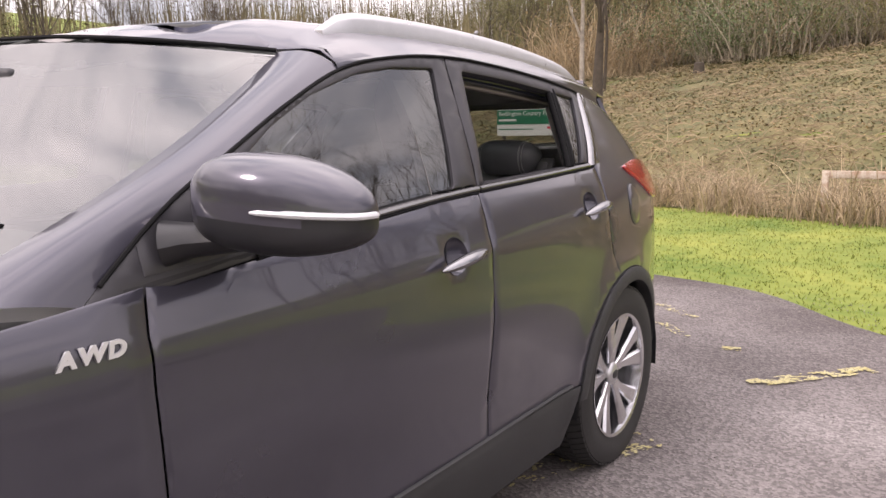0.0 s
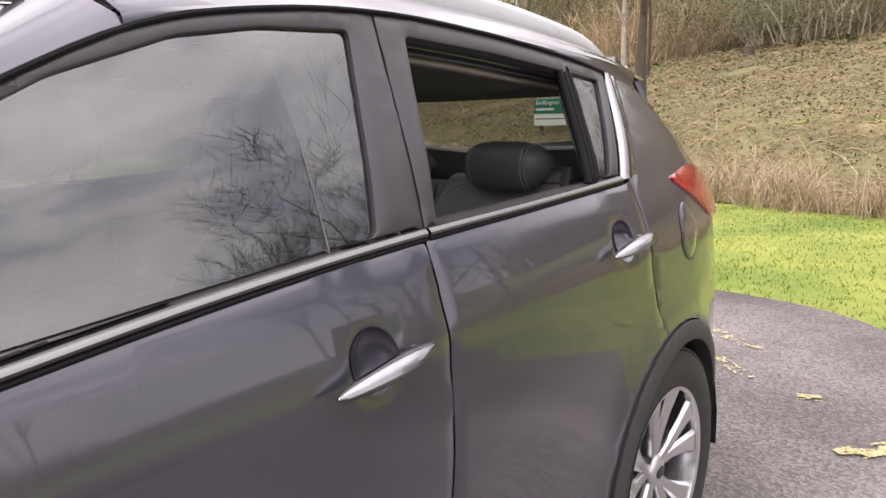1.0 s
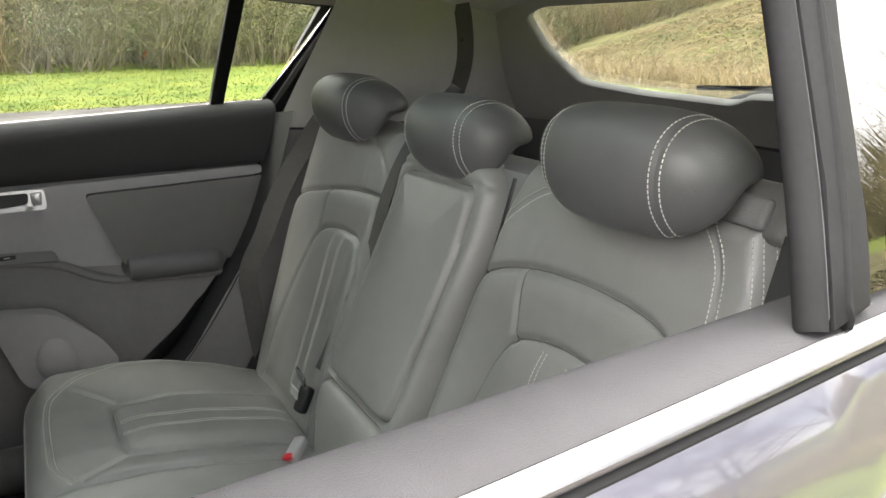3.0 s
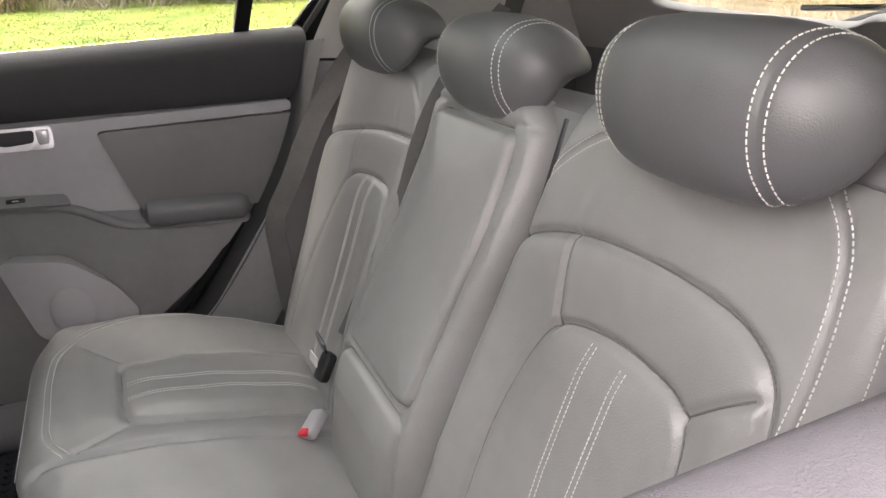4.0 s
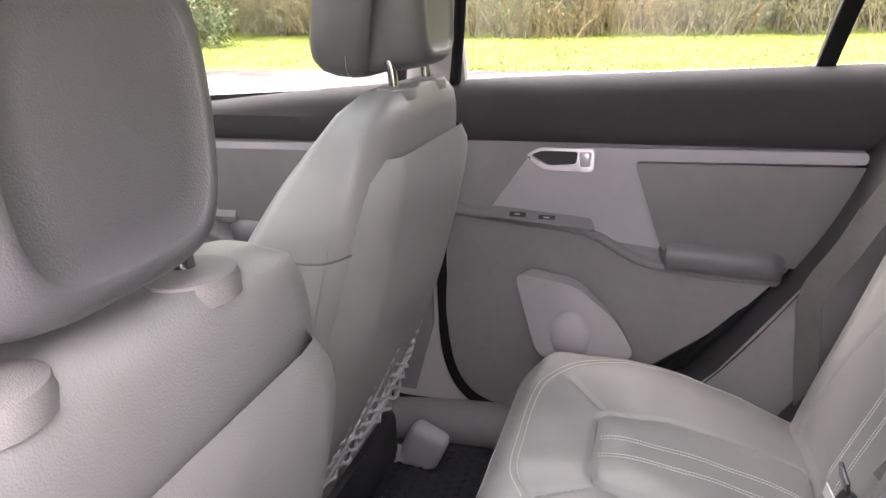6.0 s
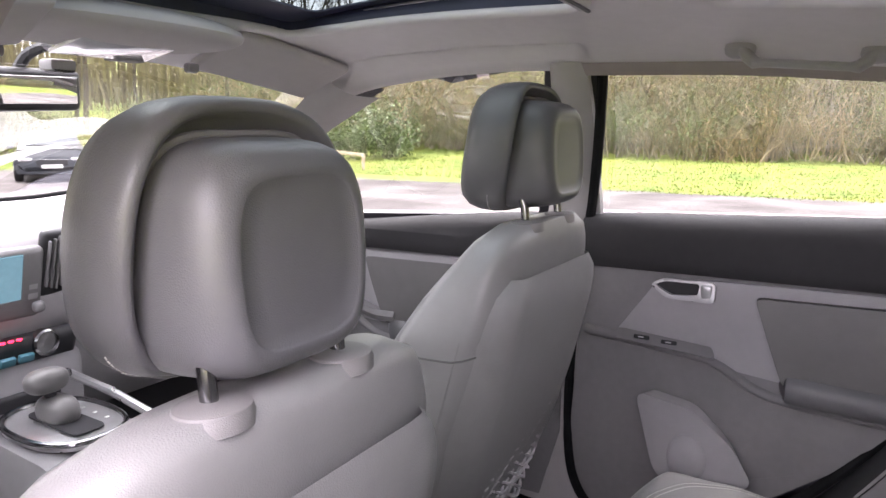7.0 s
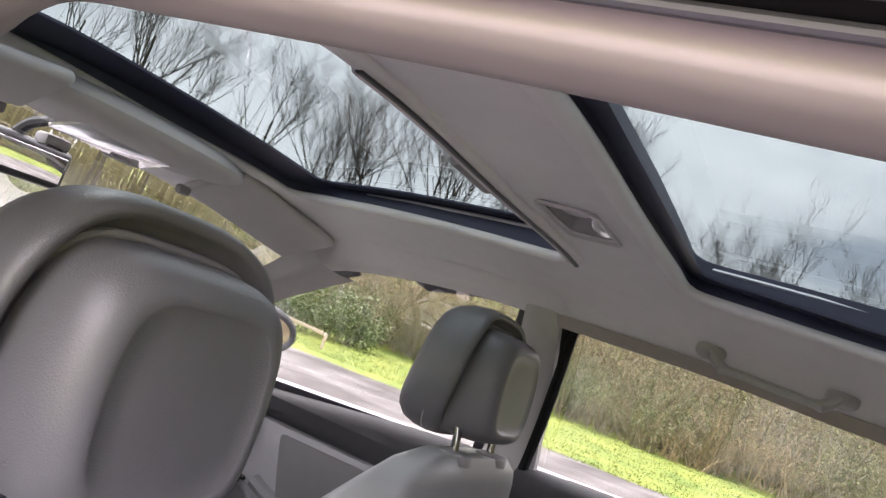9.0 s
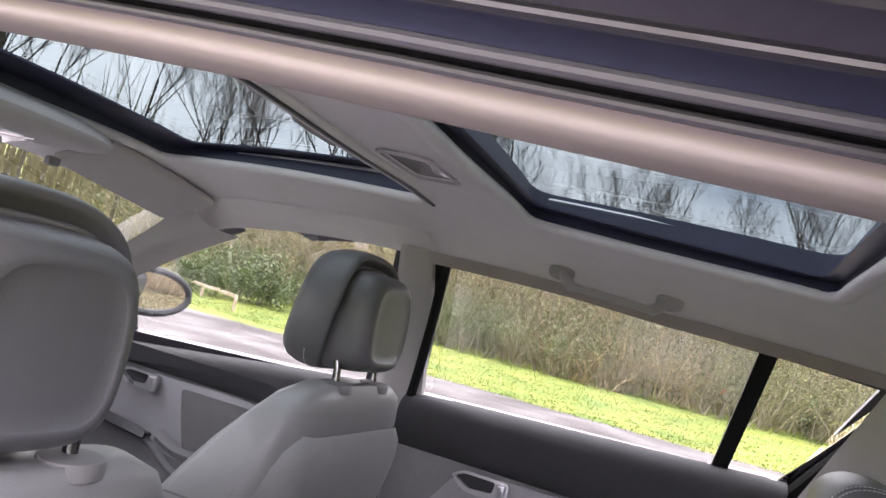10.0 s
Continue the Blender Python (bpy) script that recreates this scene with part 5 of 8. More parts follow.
    QL = [(2.00, 0.36), (3.22, 0.36), (3.22, 0.9), (3.175, 1.118), (2.495, 1.118), (2.45, 0.98), (2.36, 0.80), (2.22, 0.60), (2.08, 0.46)]
    QU = [(3.17, 1.124), (3.17, 1.16), (3.03, 1.43), (2.80, 1.475), (2.62, 1.45), (2.56, 1.30), (2.51, 1.17), (2.497, 1.124)]
    mesh_from("rear_quarter_trim", *sheet(QU, [], quarter, 0.04, 0.0, 0, 0.03), QTRIM, car, "grey rear quarter trim", sharp=60)
    mesh_from("side_trim", *sheet(QL, [], quarter, 0.04, 0.0, 0, 0.03), DARKP, car, "dark grey side trim beside the rear seat", sharp=60)
    # door jamb between the quarter trim and the door
    P = [[(sgn * 0.680, y + 0.004, z), (sgn * 0.73, y - 0.012, z - 0.006), (sgn * 0.778, y - 0.022, z - 0.012), (sgn * 0.80, y - 0.018, z - 0.010)] for y, z in curve_pts([(2.515, 1.17), (2.45, 0.98), (2.36, 0.80), (2.22, 0.60), (2.08, 0.46), (1.98, 0.385)], 5)]
    mesh_from("door_jamb", *grid_surface(P), CLAD, car, "dark grey rear door jamb", sharp=60)
    # rubber round the rear door opening and quarter glass
    ln = [(sgn * (side_x(2.52, 1.16) - 0.055), 2.50, 1.155), (sgn * (side_x(2.56, 1.27) - 0.06), 2.575, 1.27), (sgn * (side_x(2.62, 1.38) - 0.06), 2.645, 1.38), (sgn * 0.66, 2.68, 1.43)]
    mesh_from("door_seal", *tube(curve_pts(ln, 4), 0.018, 8), RUBBER, car)
    ln = [(sgn * (side_x(2.52, 1.16) - 0.055), 2.50, 1.16), (sgn * 0.79, 2.44, 1.0), (sgn * 0.79, 2.34, 0.80), (sgn * 0.775, 2.20, 0.62), (sgn * 0.77, 2.05, 0.48), (sgn * 0.77, 1.90, 0.41), (sgn * 0.77, 1.75, 0.40), (sgn * 0.77, 1.66, 0.46), (sgn * 0.775, 1.625, 0.60), (sgn * 0.79, 1.625, 0.9), (sgn * 0.795, 1.654, 1.14), (sgn * 0.755, 1.680, 1.30), (sgn * 0.715, 1.698, 1.475)] if sgn < 0 else [(0.795, 1.735, 0.60), (0.80, 1.738, 1.0), (0.80, 1.738, 1.14)]
    mesh_from("door_seal", *tube(curve_pts(ln, 5), 0.012 if sgn < 0 else 0.013, 8), RUBBER, car, "black rubber door seal")
    mesh_from("sill_trim", *tube(curve_pts([(sgn * 0.72, 1.50, 0.36), (sgn * 0.735, 1.70, 0.37), (sgn * 0.735, 1.95, 0.37), (sgn * 0.735, 2.15, 0.38)], 5), 0.055, 12), DARKP, car, "grey door sill trim")

# tailgate lining, rear window surround and wiper
RWI = [(-0.66, -0.30), (0.66, -0.30), (0.60, 1.10), (-0.60, 1.10)]
RWH = rounded([(-0.38, 0.12), (-0.2, 0.05), (0.05, 0.02), (0.09, 0.09), (0.40, 0.12), (0.46, 0.5), (0.43, 0.82), (-0.41, 0.82), (-0.47, 0.74), (-0.45, 0.45)], 0.04)


def gate_lining(u, v):
    q = rear_screen(u, v)
    d = float(dist_to(RWH, [u], [v * 0.3], True)[0])
    return (q[0], q[1] - 0.035 - 0.02 * max(0, min(1, abs(v - 0.5) - 0.5)), q[2])


mesh_from("tailgate_lining", *sheet(RWI, [RWH], gate_lining, 0.05, 0.02, 0.006, 0.03), QTRIM, car, "grey tailgate lining round the rear window", sharp=60)
mesh_from("tailgate_lower_lining", *grid_surface([[(x, 3.20 - 0.08 * abs(x) + 0.02 * k, 1.12 - 0.72 * k / 5) for x in np.linspace(-0.68, 0.68, 12)] for k in range(6)]), DARKP, car)
wl_ = [(-0.02, 3.275, 1.195), (0.05, 3.28, 1.215), (0.22, 3.275, 1.232), (0.40, 3.25, 1.228)]
mesh_from("rear_wiper", *tube(curve_pts(wl_, 6), 0.008, 8), BLACKP, car, "black rear wiper arm")
mesh_from("wiper_blade", *tube([(-0.10, 3.268, 1.222), (0.05, 3.277, 1.228), (0.2, 3.268, 1.236), (0.34, 3.25, 1.245)], 0.006, 6), RUBBER, car)
mesh_from("luggage_floor", *sheet([(-0.62, 2.55), (0.62, 2.55), (0.60, 3.22), (-0.60, 3.22)], [], lambda u, v: (u, v, 0.70), 0.2, 0.02), CARPET, car)
mesh_from("cabin_floor", *sheet([(-0.74, 0.45), (0.74, 0.45), (0.74, 2.3), (-0.74, 2.3)], [], lambda u, v: (u, v, 0.33 + 0.10 * math.exp(-(u / 0.10) ** 4)), 0.06, 0.01), CARPET, car, "dark carpeted floor with a centre tunnel", sharp=60)


# ---- door linings ----
def lining(sgn, fd, rd):
    """Inner faces of the doors on one side: pads, insets, armrests, pulls and switches."""
    def place(vf):
        return vf if sgn > 0 else mirror_x(vf)

    def X(y, z):
        if z > 1.10:
            k = (z - 1.10) / 0.065
            return 0.765 + 0.045 * min(1.3, max(0, k)) ** 2.2
        return 0.765 + 0.010 * math.sin(max(0, min(1, (1.10 - z) / 0.10)) * math.pi) * -1 + 0.022 * max(0, min(1, (1.05 - z) / 0.03)) * (1 if z < 1.05 else 0)

    def sh(name, outline, off, mat, parent, label="", step=0.035, roll=0.004, thick=0.012, fn=None):
        g = fn or (lambda u, v: (X(u, v) + off, u, v))
        vf = sheet(outline, [], lambda u, v: g(u, v), step, thick, 0.0, 0.02)
        # the inner face looks to the middle of the car
        vf = ([tuple(q) for q in vf[0]], vf[1])
        return mesh_from(name, *place(vf), mat, parent, label, sharp=50)

    for which, parent, y0, y1 in (("rear", rd, 1.645, 2.50), ("front", fd, 0.66, 1.60)):
        dy = 0.0 if which == "rear" else -1.01
        bz = -0.0 if which == "rear" else -0.012
        # upper pad
        P = []
        for y in np.linspace(y0, y1, 24):
            zt = float(belt(y)) + 0.0
            row = [(0.775, y, 1.035 + bz), (0.762, y, 1.048 + bz), (0.756, y, 1.068 + bz), (0.754, y, 1.092 + bz), (0.756, y, zt - 0.040), (0.760, y, zt - 0.024), (0.767, y, zt - 0.010), (0.778, y, zt - 0.001), (0.792, y, zt + 0.004), (0.812, y, zt + 0.006)]
            if sgn > 0 and which == "rear":
                row = [(a + 0.011 * max(0.0, min(1.0, (c - 1.09) / 0.04)), b, c) for a, b, c in row]
            row.append((side_x(y, zt) - 0.020, y, zt + 0.007))
            row.append((side_x(y, zt) - 0.006, y, zt + 0.004))
            row.append((side_x(y, zt) - 0.004, y, zt - 0.004))
            P.append(row)
        mesh_from("upper_pad", *place(grid_surface(P)), PADM, parent, "dark grey padded upper door lining", sharp=60)
        # main lower panel
        if which == "rear":
            low = rounded([(y0, 0.90), (y0 - 0.02, 0.52), (1.69, 0.42), (1.80, 0.40), (2.05, 0.52), (2.23, 0.66), (2.40, 0.86), (2.50, 1.05), (y0, 1.05)], 0.04)
        else:
            low = [(0.66, 0.42), (1.55, 0.42), (1.60, 0.6), (1.60, 1.035), (0.66, 1.035)]
        sh("lower_panel", low, 0.0, DARKP, parent, "dark grey plastic door lining", fn=lambda u, v: (0.790 - 0.006 * math.sin((v - 0.4) * 6), u, v))
        # light inset panel round the pull
        ins = rounded([(1.735 + dy, 0.885 + bz), (1.83 + dy, 1.020 + bz), (1.95 + dy, 1.028 + bz), (2.45 + dy, 1.033 + bz), (2.45 + dy, 1.010 + bz), (2.035 + dy, 1.004 + bz), (2.10 + dy, 0.820 + bz), (1.97 + dy, 0.835 + bz)], 0.012)
        sh("inset_panel", ins, 0.0, MIDP, parent, "mid grey inset door panel", fn=lambda u, v: (0.774 + 0.010 * max(0, (1.0 - v) / 0.15), u, v))
        # leather-look insert
        wed = rounded([(2.035 + dy, 1.000 + bz), (2.47 + dy, 1.005 + bz), (2.40 + dy, 0.80 + bz), (2.10 + dy, 0.82 + bz)], 0.016)
        if which == "front":
            wed = rounded([(1.02, 1.0), (1.56, 1.005), (1.56, 0.82), (1.085, 0.82)], 0.016)
        sh("insert", wed, 0.0, LEATHERD, parent, "dark padded insert", fn=lambda u, v: (0.776 - 0.006 * math.sin((v - 0.8) * 14), u, v), thick=0.02)
        # armrest roll
        a0, a1 = (2.09, 2.345) if which == "rear" else (1.08, 1.50)
        rings = []
        for i in range(15):
            t = i / 14
            yy = a0 + (a1 - a0) * t
            k = min(1, t / 0.08, (1 - t) / 0.10) ** 0.5 if 0 < t < 1 else 0.25
            zc = 0.822 - 0.012 * t + bz
            rings.append([(0.775 - 0.058 * k * max(0, math.cos(a + 0.35)) ** 0.6 + 0.02, yy, zc + 0.042 * k * math.sin(a)) for a in np.linspace(-math.pi / 2, math.pi / 2, 9)] + [(0.81, yy, zc + 0.042 * k), (0.81, yy, zc - 0.042 * k)])
        mesh_from("armrest", *place(loft(rings)), LEATHERH, parent, "grey padded armrest", sharp=50)
        for zz in (0.852, 0.845):
            ln = [(0.752 + 0.004, a0 + 0.02 + (a1 - a0 - 0.04) * t, zz - 0.012 * t + bz + 0.004) for t in np.linspace(0, 1, 10)]
            v, f = dashes(ln, [(-0.7, 0, 0.7)] * 10)
            mesh_from("stitching", *place((v, f)), STITCH, parent)
        # switch ledge with window switches
        led = [(1.66 + dy, 0.900 + bz), (1.80 + dy, 0.885 + bz), (1.95 + dy, 0.866 + bz), (2.08 + dy, 0.805 + bz), (2.34 + dy, 0.785 + bz)]
        mesh_from("ledge", *place(tube([(0.782, y, z - 0.020) for y, z in curve_pts(led, 5)], 0.021, 10, flat=0.6)), DARKP, parent, sharp=60)
        swp = rounded([(1.74 + dy, 0.890 + bz), (1.955 + dy, 0.875 + bz), (1.965 + dy, 0.855 + bz), (1.74 + dy, 0.868 + bz)], 0.008)
        sh("switch_plate", swp, 0.0, BLACKP if which == "front" else DARKP, parent, fn=lambda u, v: (0.762 + 0.8 * (v - 0.87), u, v), thick=0.01)
        for k in range(2 if which == "rear" else 4):
            yy = 1.80 + dy + 0.062 * k - (0.04 if which == "front" else 0)
            part("window_switch", rbox((0.016, 0.036, 0.010), 0.003, 2, (sgn * 0.760, yy, 0.880 + bz - 0.004 * k), Euler((0, radians(35 * sgn), 0)).to_matrix()), BLACKP, parent)
            part("switch_mark", rbox((0.003, 0.012, 0.002), 0.0, 1, (sgn * 0.751, yy, 0.884 + bz - 0.004 * k)), SATIN, parent)
        # door pull: satin bezel with a dark cup
        pc = (1.885 + dy, 1.000 + bz)
        bez = rounded([(pc[0] - 0.068, pc[1] + 0.012), (pc[0] - 0.04, pc[1] + 0.028), (pc[0] + 0.072, pc[1] + 0.028), (pc[0] + 0.072, pc[1] - 0.018), (pc[0] - 0.03, pc[1] - 0.016)], 0.012)
        cup = rounded([(pc[0] - 0.058, pc[1] + 0.012), (pc[0] - 0.036, pc[1] + 0.022), (pc[0] + 0.040, pc[1] + 0.022), (pc[0] + 0.036, pc[1] - 0.004), (pc[0] - 0.02, pc[1] - 0.008)], 0.008)
        mesh_from("pull_bezel", *place(sheet(bez, [cup], lambda u, v: (0.746 + 0.10 * (v - pc[1] + 0.01), u, v), 0.02, 0.010, 0.0, 0.012)), SATIN, parent, "satin silver door pull", sharp=50)
        sh("pull_cup", cup, 0.0, BLACKP, parent, "dark recess of the door pull", fn=lambda u, v: (0.7535, u, v), thick=0.002, step=0.02)
        part("pull_lever", rbox((0.016, 0.026, 0.036), 0.006, 3, (sgn * 0.744, pc[0] + 0.054, pc[1] + 0.006)), SATIN, parent, "satin silver pull lever")
        # bottle pocket and speaker
        if which == "rear":
            pk = rounded([(1.815, 0.760), (1.93, 0.752), (2.005, 0.675), (2.045, 0.585), (1.94, 0.56), (1.865, 0.575)], 0.03)
            sh("bottle_pocket", pk, 0.0, MIDP, parent, "grey bottle pocket", fn=lambda u, v: (0.750 + 0.02 * ((u - 1.93) / 0.1) ** 2, u, v), thick=0.045)
            cp = ellipsoid((0, 0, 0), (0.022, 0.045, 0.060), n=18, m=12)
            mesh_from("pocket_bulge", *place(([(q[0] + 0.714, q[1] + 1.925, q[2] + 0.635) for q in cp[0]], cp[1])), MIDP, parent)
            gr = [(1.735 + 0.085 * math.cos(a), 0.64 + 0.085 * math.sin(a)) for a in np.linspace(0, 2 * math.pi, 28, endpoint=False)]
            sh("speaker_grille", gr, 0.0, BLACKP, parent, "round speaker grille", fn=lambda u, v: (0.784, u, v), thick=0.006)
            lines = [tube([(0.7775, 1.735 - math.sqrt(max(0, 0.08**2 - (zz - 0.64) ** 2)), zz), (0.7775, 1.735 + math.sqrt(max(0, 0.08**2 - (zz - 0.64) ** 2)), zz)], 0.0016, 4) for zz in np.arange(0.565, 0.716, 0.008)]
            mesh_from("speaker_slats", *place(merged(lines)), DARKP, parent)
            mesh_from("lower_rib", *place(tube(curve_pts([(0.786, 1.63, 0.535), (0.782, 1.80, 0.56), (0.780, 2.02, 0.58), (0.780, 2.22, 0.655)], 5), 0.008, 8)), DARKP, parent)
        else:
            mesh_from("pull_pocket", *place(tube(curve_pts([(0.77, 0.98, 0.86), (0.765, 1.05, 0.84), (0.765, 1.12, 0.84)], 4), 0.02, 8)), DARKP, parent)


for sgn in (1, -1):
    lining(sgn, *doors[sgn])

# ---- windscreen header: console, visors, mirror ----
mesh_from("roof_console", *ellipsoid((0.03, 1.06, 1.524), (0.26, 0.14, 0.036), (0.9, 0.8), 40, 14), TRIM, car, "pale grey overhead console")
part("console_lamp", rbox((0.19, 0.11, 0.008), 0.003, 2, (0.04, 1.085, 1.4885), Euler((radians(12), 0, 0)).to_matrix()), CLEARP, car, "clear map lamp lenses")
part("console_switch", rbox((0.07, 0.035, 0.016), 0.006, 2, (-0.02, 1.02, 1.480)), DARKP, car)
part("console_grille", rbox((0.05, 0.04, 0.02), 0.006, 2, (0.06, 0.94, 1.463)), MIDP, car)
for k in range(6):
    part("grille_slot", rbox((0.003, 0.030, 0.004), 0.0, 1, (0.042 + 0.007 * k, 0.945, 1.4525)), BLACKP, car)
mesh_from("mirror_stem", *tube(curve_pts([(0.03, 0.865, 1.505), (0.035, 0.81, 1.490), (0.042, 0.780, 1.455), (0.044, 0.785, 1.432)], 4), 0.011, 8), BLACKP, car)
mir = part("inside_mirror", rbox((0.268, 0.030, 0.082), 0.028, 5, (0.046, 0.81, 1.424), Euler((radians(-4.5), radians(2), radians(15))).to_matrix()), BLACKP, car, "black framed inside mirror")
part("mirror_glass", rbox((0.236, 0.004, 0.054), 0.018, 5, (0.046 - 0.0043, 0.81 + 0.0139, 1.4231), Euler((radians(-4.5), radians(2), radians(15))).to_matrix()), MIRROR, mir)
for sgn in (1, -1):
    part("sun_visor", rbox((0.36, 0.16 if sgn < 0 else 0.13, 0.022), 0.010, 3, (sgn * 0.40, 1.035 if sgn < 0 else 1.150, 1.492 if sgn < 0 else 1.484), Euler((radians(24), radians(8 * sgn), 0)).to_matrix()), TRIM, car, "pale grey folded sun visor")
    if sgn < 0:
        part("visor_label", rbox((0.11, 0.05, 0.002), 0.0, 1, (sgn * 0.42, 1.02, 1.472), Euler((radians(24), radians(8 * sgn), 0)).to_matrix()), WHITEP, car)
    part("visor_clip", rbox((0.03, 0.02, 0.02), 0.006, 2, (sgn * 0.20, 0.99, 1.475)), DARKP, car)

# ---- seats ----
def relief(surf, u0, u1, v0, v1, du, dv, name, mat, parent, label="", flip=False):
    """A soft cover as a fine grid; surf takes arrays u, v and gives x, y, z arrays."""
    us, vs = np.linspace(u0, u1, int((u1 - u0) / du) + 1), np.linspace(v0, v1, int((v1 - v0) / dv) + 1)
    U, V = np.meshgrid(us, vs, indexing="ij")
    x, y, z = surf(U, V)
    n, m = U.shape
    verts = np.stack([x, y, z], -1).reshape(-1, 3).tolist()
    i, j = np.meshgrid(np.arange(n - 1), np.arange(m - 1), indexing="ij")
    a = (i * m + j).ravel()
    q = np.stack([a, a + m, a + m + 1, a + 1], 1)
    if flip:
        q = q[:, ::-1]
    return mesh_from(name, verts, q.tolist(), mat, parent, label, sharp=75)


def seam_line(surf, line, out=(0, -1, 0.3), side=0.0, step=0.006):
    """Places and normals along a flat line laid on a soft cover; side shifts it sideways."""
    p = np.array(resample(line, step, False))
    t = np.gradient(p, axis=0)
    t /= np.linalg.norm(t, axis=1)[:, None] + 1e-9
    p = p + np.stack([-t[:, 1], t[:, 0]], 1) * side
    h = 0.002

    def at(a, b):
        return np.stack(surf(a, b), -1)
    c = at(p[:, 0], p[:, 1])
    nu = at(p[:, 0] + h, p[:, 1]) - at(p[:, 0] - h, p[:, 1])
    nv = at(p[:, 0], p[:, 1] + h) - at(p[:, 0], p[:, 1] - h)
    n = np.cross(nu, nv)
    n /= np.linalg.norm(n, axis=1)[:, None] + 1e-9
    s = np.sign(n @ np.array(out))
    n *= s[:, None]
    return c, n


def stitched(surf, lines, parent, out=(0, -1, 0.3), rows=(-0.0055, 0.0055)):
    """Thread rows beside seams, as one part."""
    all_ = []
    for ln in lines:
        for r in rows:
            c, n = seam_line(surf, ln, out, r)
            all_.append(dashes([Vector(q) for q in c], n))
    ob = mesh_from("stitching", *merged(all_), STITCH, parent, "pale contrast stitching")
    return tagged(ob, kind="stuff")


def groove(d, depth, w):
    return depth * np.exp(-(d / w) ** 2)


def inset(poly, x, y, w):
    """0 outside a flat polygon, rising to 1 at w within it."""
    d = dist_to(poly, x, y, True)
    ins = inside(poly, x, y)
    t = np.clip(np.where(ins, d, 0) / w, 0, 1)
    return np.sin(t * math.pi / 2)


bench = thing("rear_bench_seat", "grey leather rear bench seat with pale double stitching", "car seat", (0, 2.3, 0.35))
bench_inv = Matrix.Translation((0, 2.3, 0.35)).inverted()


def under(ob_parent, inv):
    for ob in ob_parent.children:
        ob.matrix_parent_inverse = inv


# seams of the two seat backs, as (distance from the middle, height)
ARC_FAR = curve_pts([(0.166, 1.040), (0.25, 1.038), (0.35, 1.031), (0.45, 1.016), (0.55, 0.995), (0.61, 0.978), (0.645, 0.962)], 5)
PILLOW_FAR = curve_pts([(0.195, 0.56), (0.198, 0.74), (0.202, 0.86), (0.212, 0.920), (0.235, 0.946), (0.30, 0.952), (0.37, 0.946), (0.425, 0.934), (0.462, 0.908), (0.495, 0.85), (0.525, 0.76), (0.545, 0.66), (0.55, 0.56)], 4)
V_FAR = [(0.455, 1.015), (0.452, 0.97), (0.448, 0.922)]
EDGE_OUT = curve_pts([(0.625, 1.150), (0.645, 1.08), (0.650, 1.00), (0.648, 0.90), (0.635, 0.75)], 4)
ARC = curve_pts([(0.168, 0.985), (0.222, 1.014), (0.282, 1.030), (0.346, 1.038), (0.422, 1.040), (0.490, 1.036), (0.540, 1.026), (0.575, 1.004), (0.590, 0.965), (0.594, 0.90)], 5)
PILLOW = curve_pts([(0.245, 0.56), (0.247, 0.70), (0.252, 0.795), (0.270, 0.870), (0.292, 0.918), (0.318, 0.941), (0.362, 0.953), (0.41, 0.957), (0.455, 0.955), (0.495, 0.948), (0.517, 0.930), (0.528, 0.88), (0.532, 0.74), (0.532, 0.56)], 4)
INNER_V = [(0.284, 1.030), (0.296, 0.985), (0.311, 0.934)]
DIAG = [(0.572, 0.985), (0.545, 0.965), (0.512, 0.938)]
DOUBLE_IN = curve_pts([(0.335, 1.150), (0.278, 1.135), (0.225, 1.100), (0.190, 1.060), (0.178, 1.02), (0.176, 0.95), (0.178, 0.85), (0.185, 0.68)], 5)
DOUBLE_OUT = curve_pts([(0.505, 1.183), (0.545, 1.160), (0.584, 1.118), (0.600, 1.05), (0.603, 0.96), (0.597, 0.82), (0.580, 0.68)], 5)


def back_plane(z):
    return 2.42 + 0.325 * (z - 0.71)


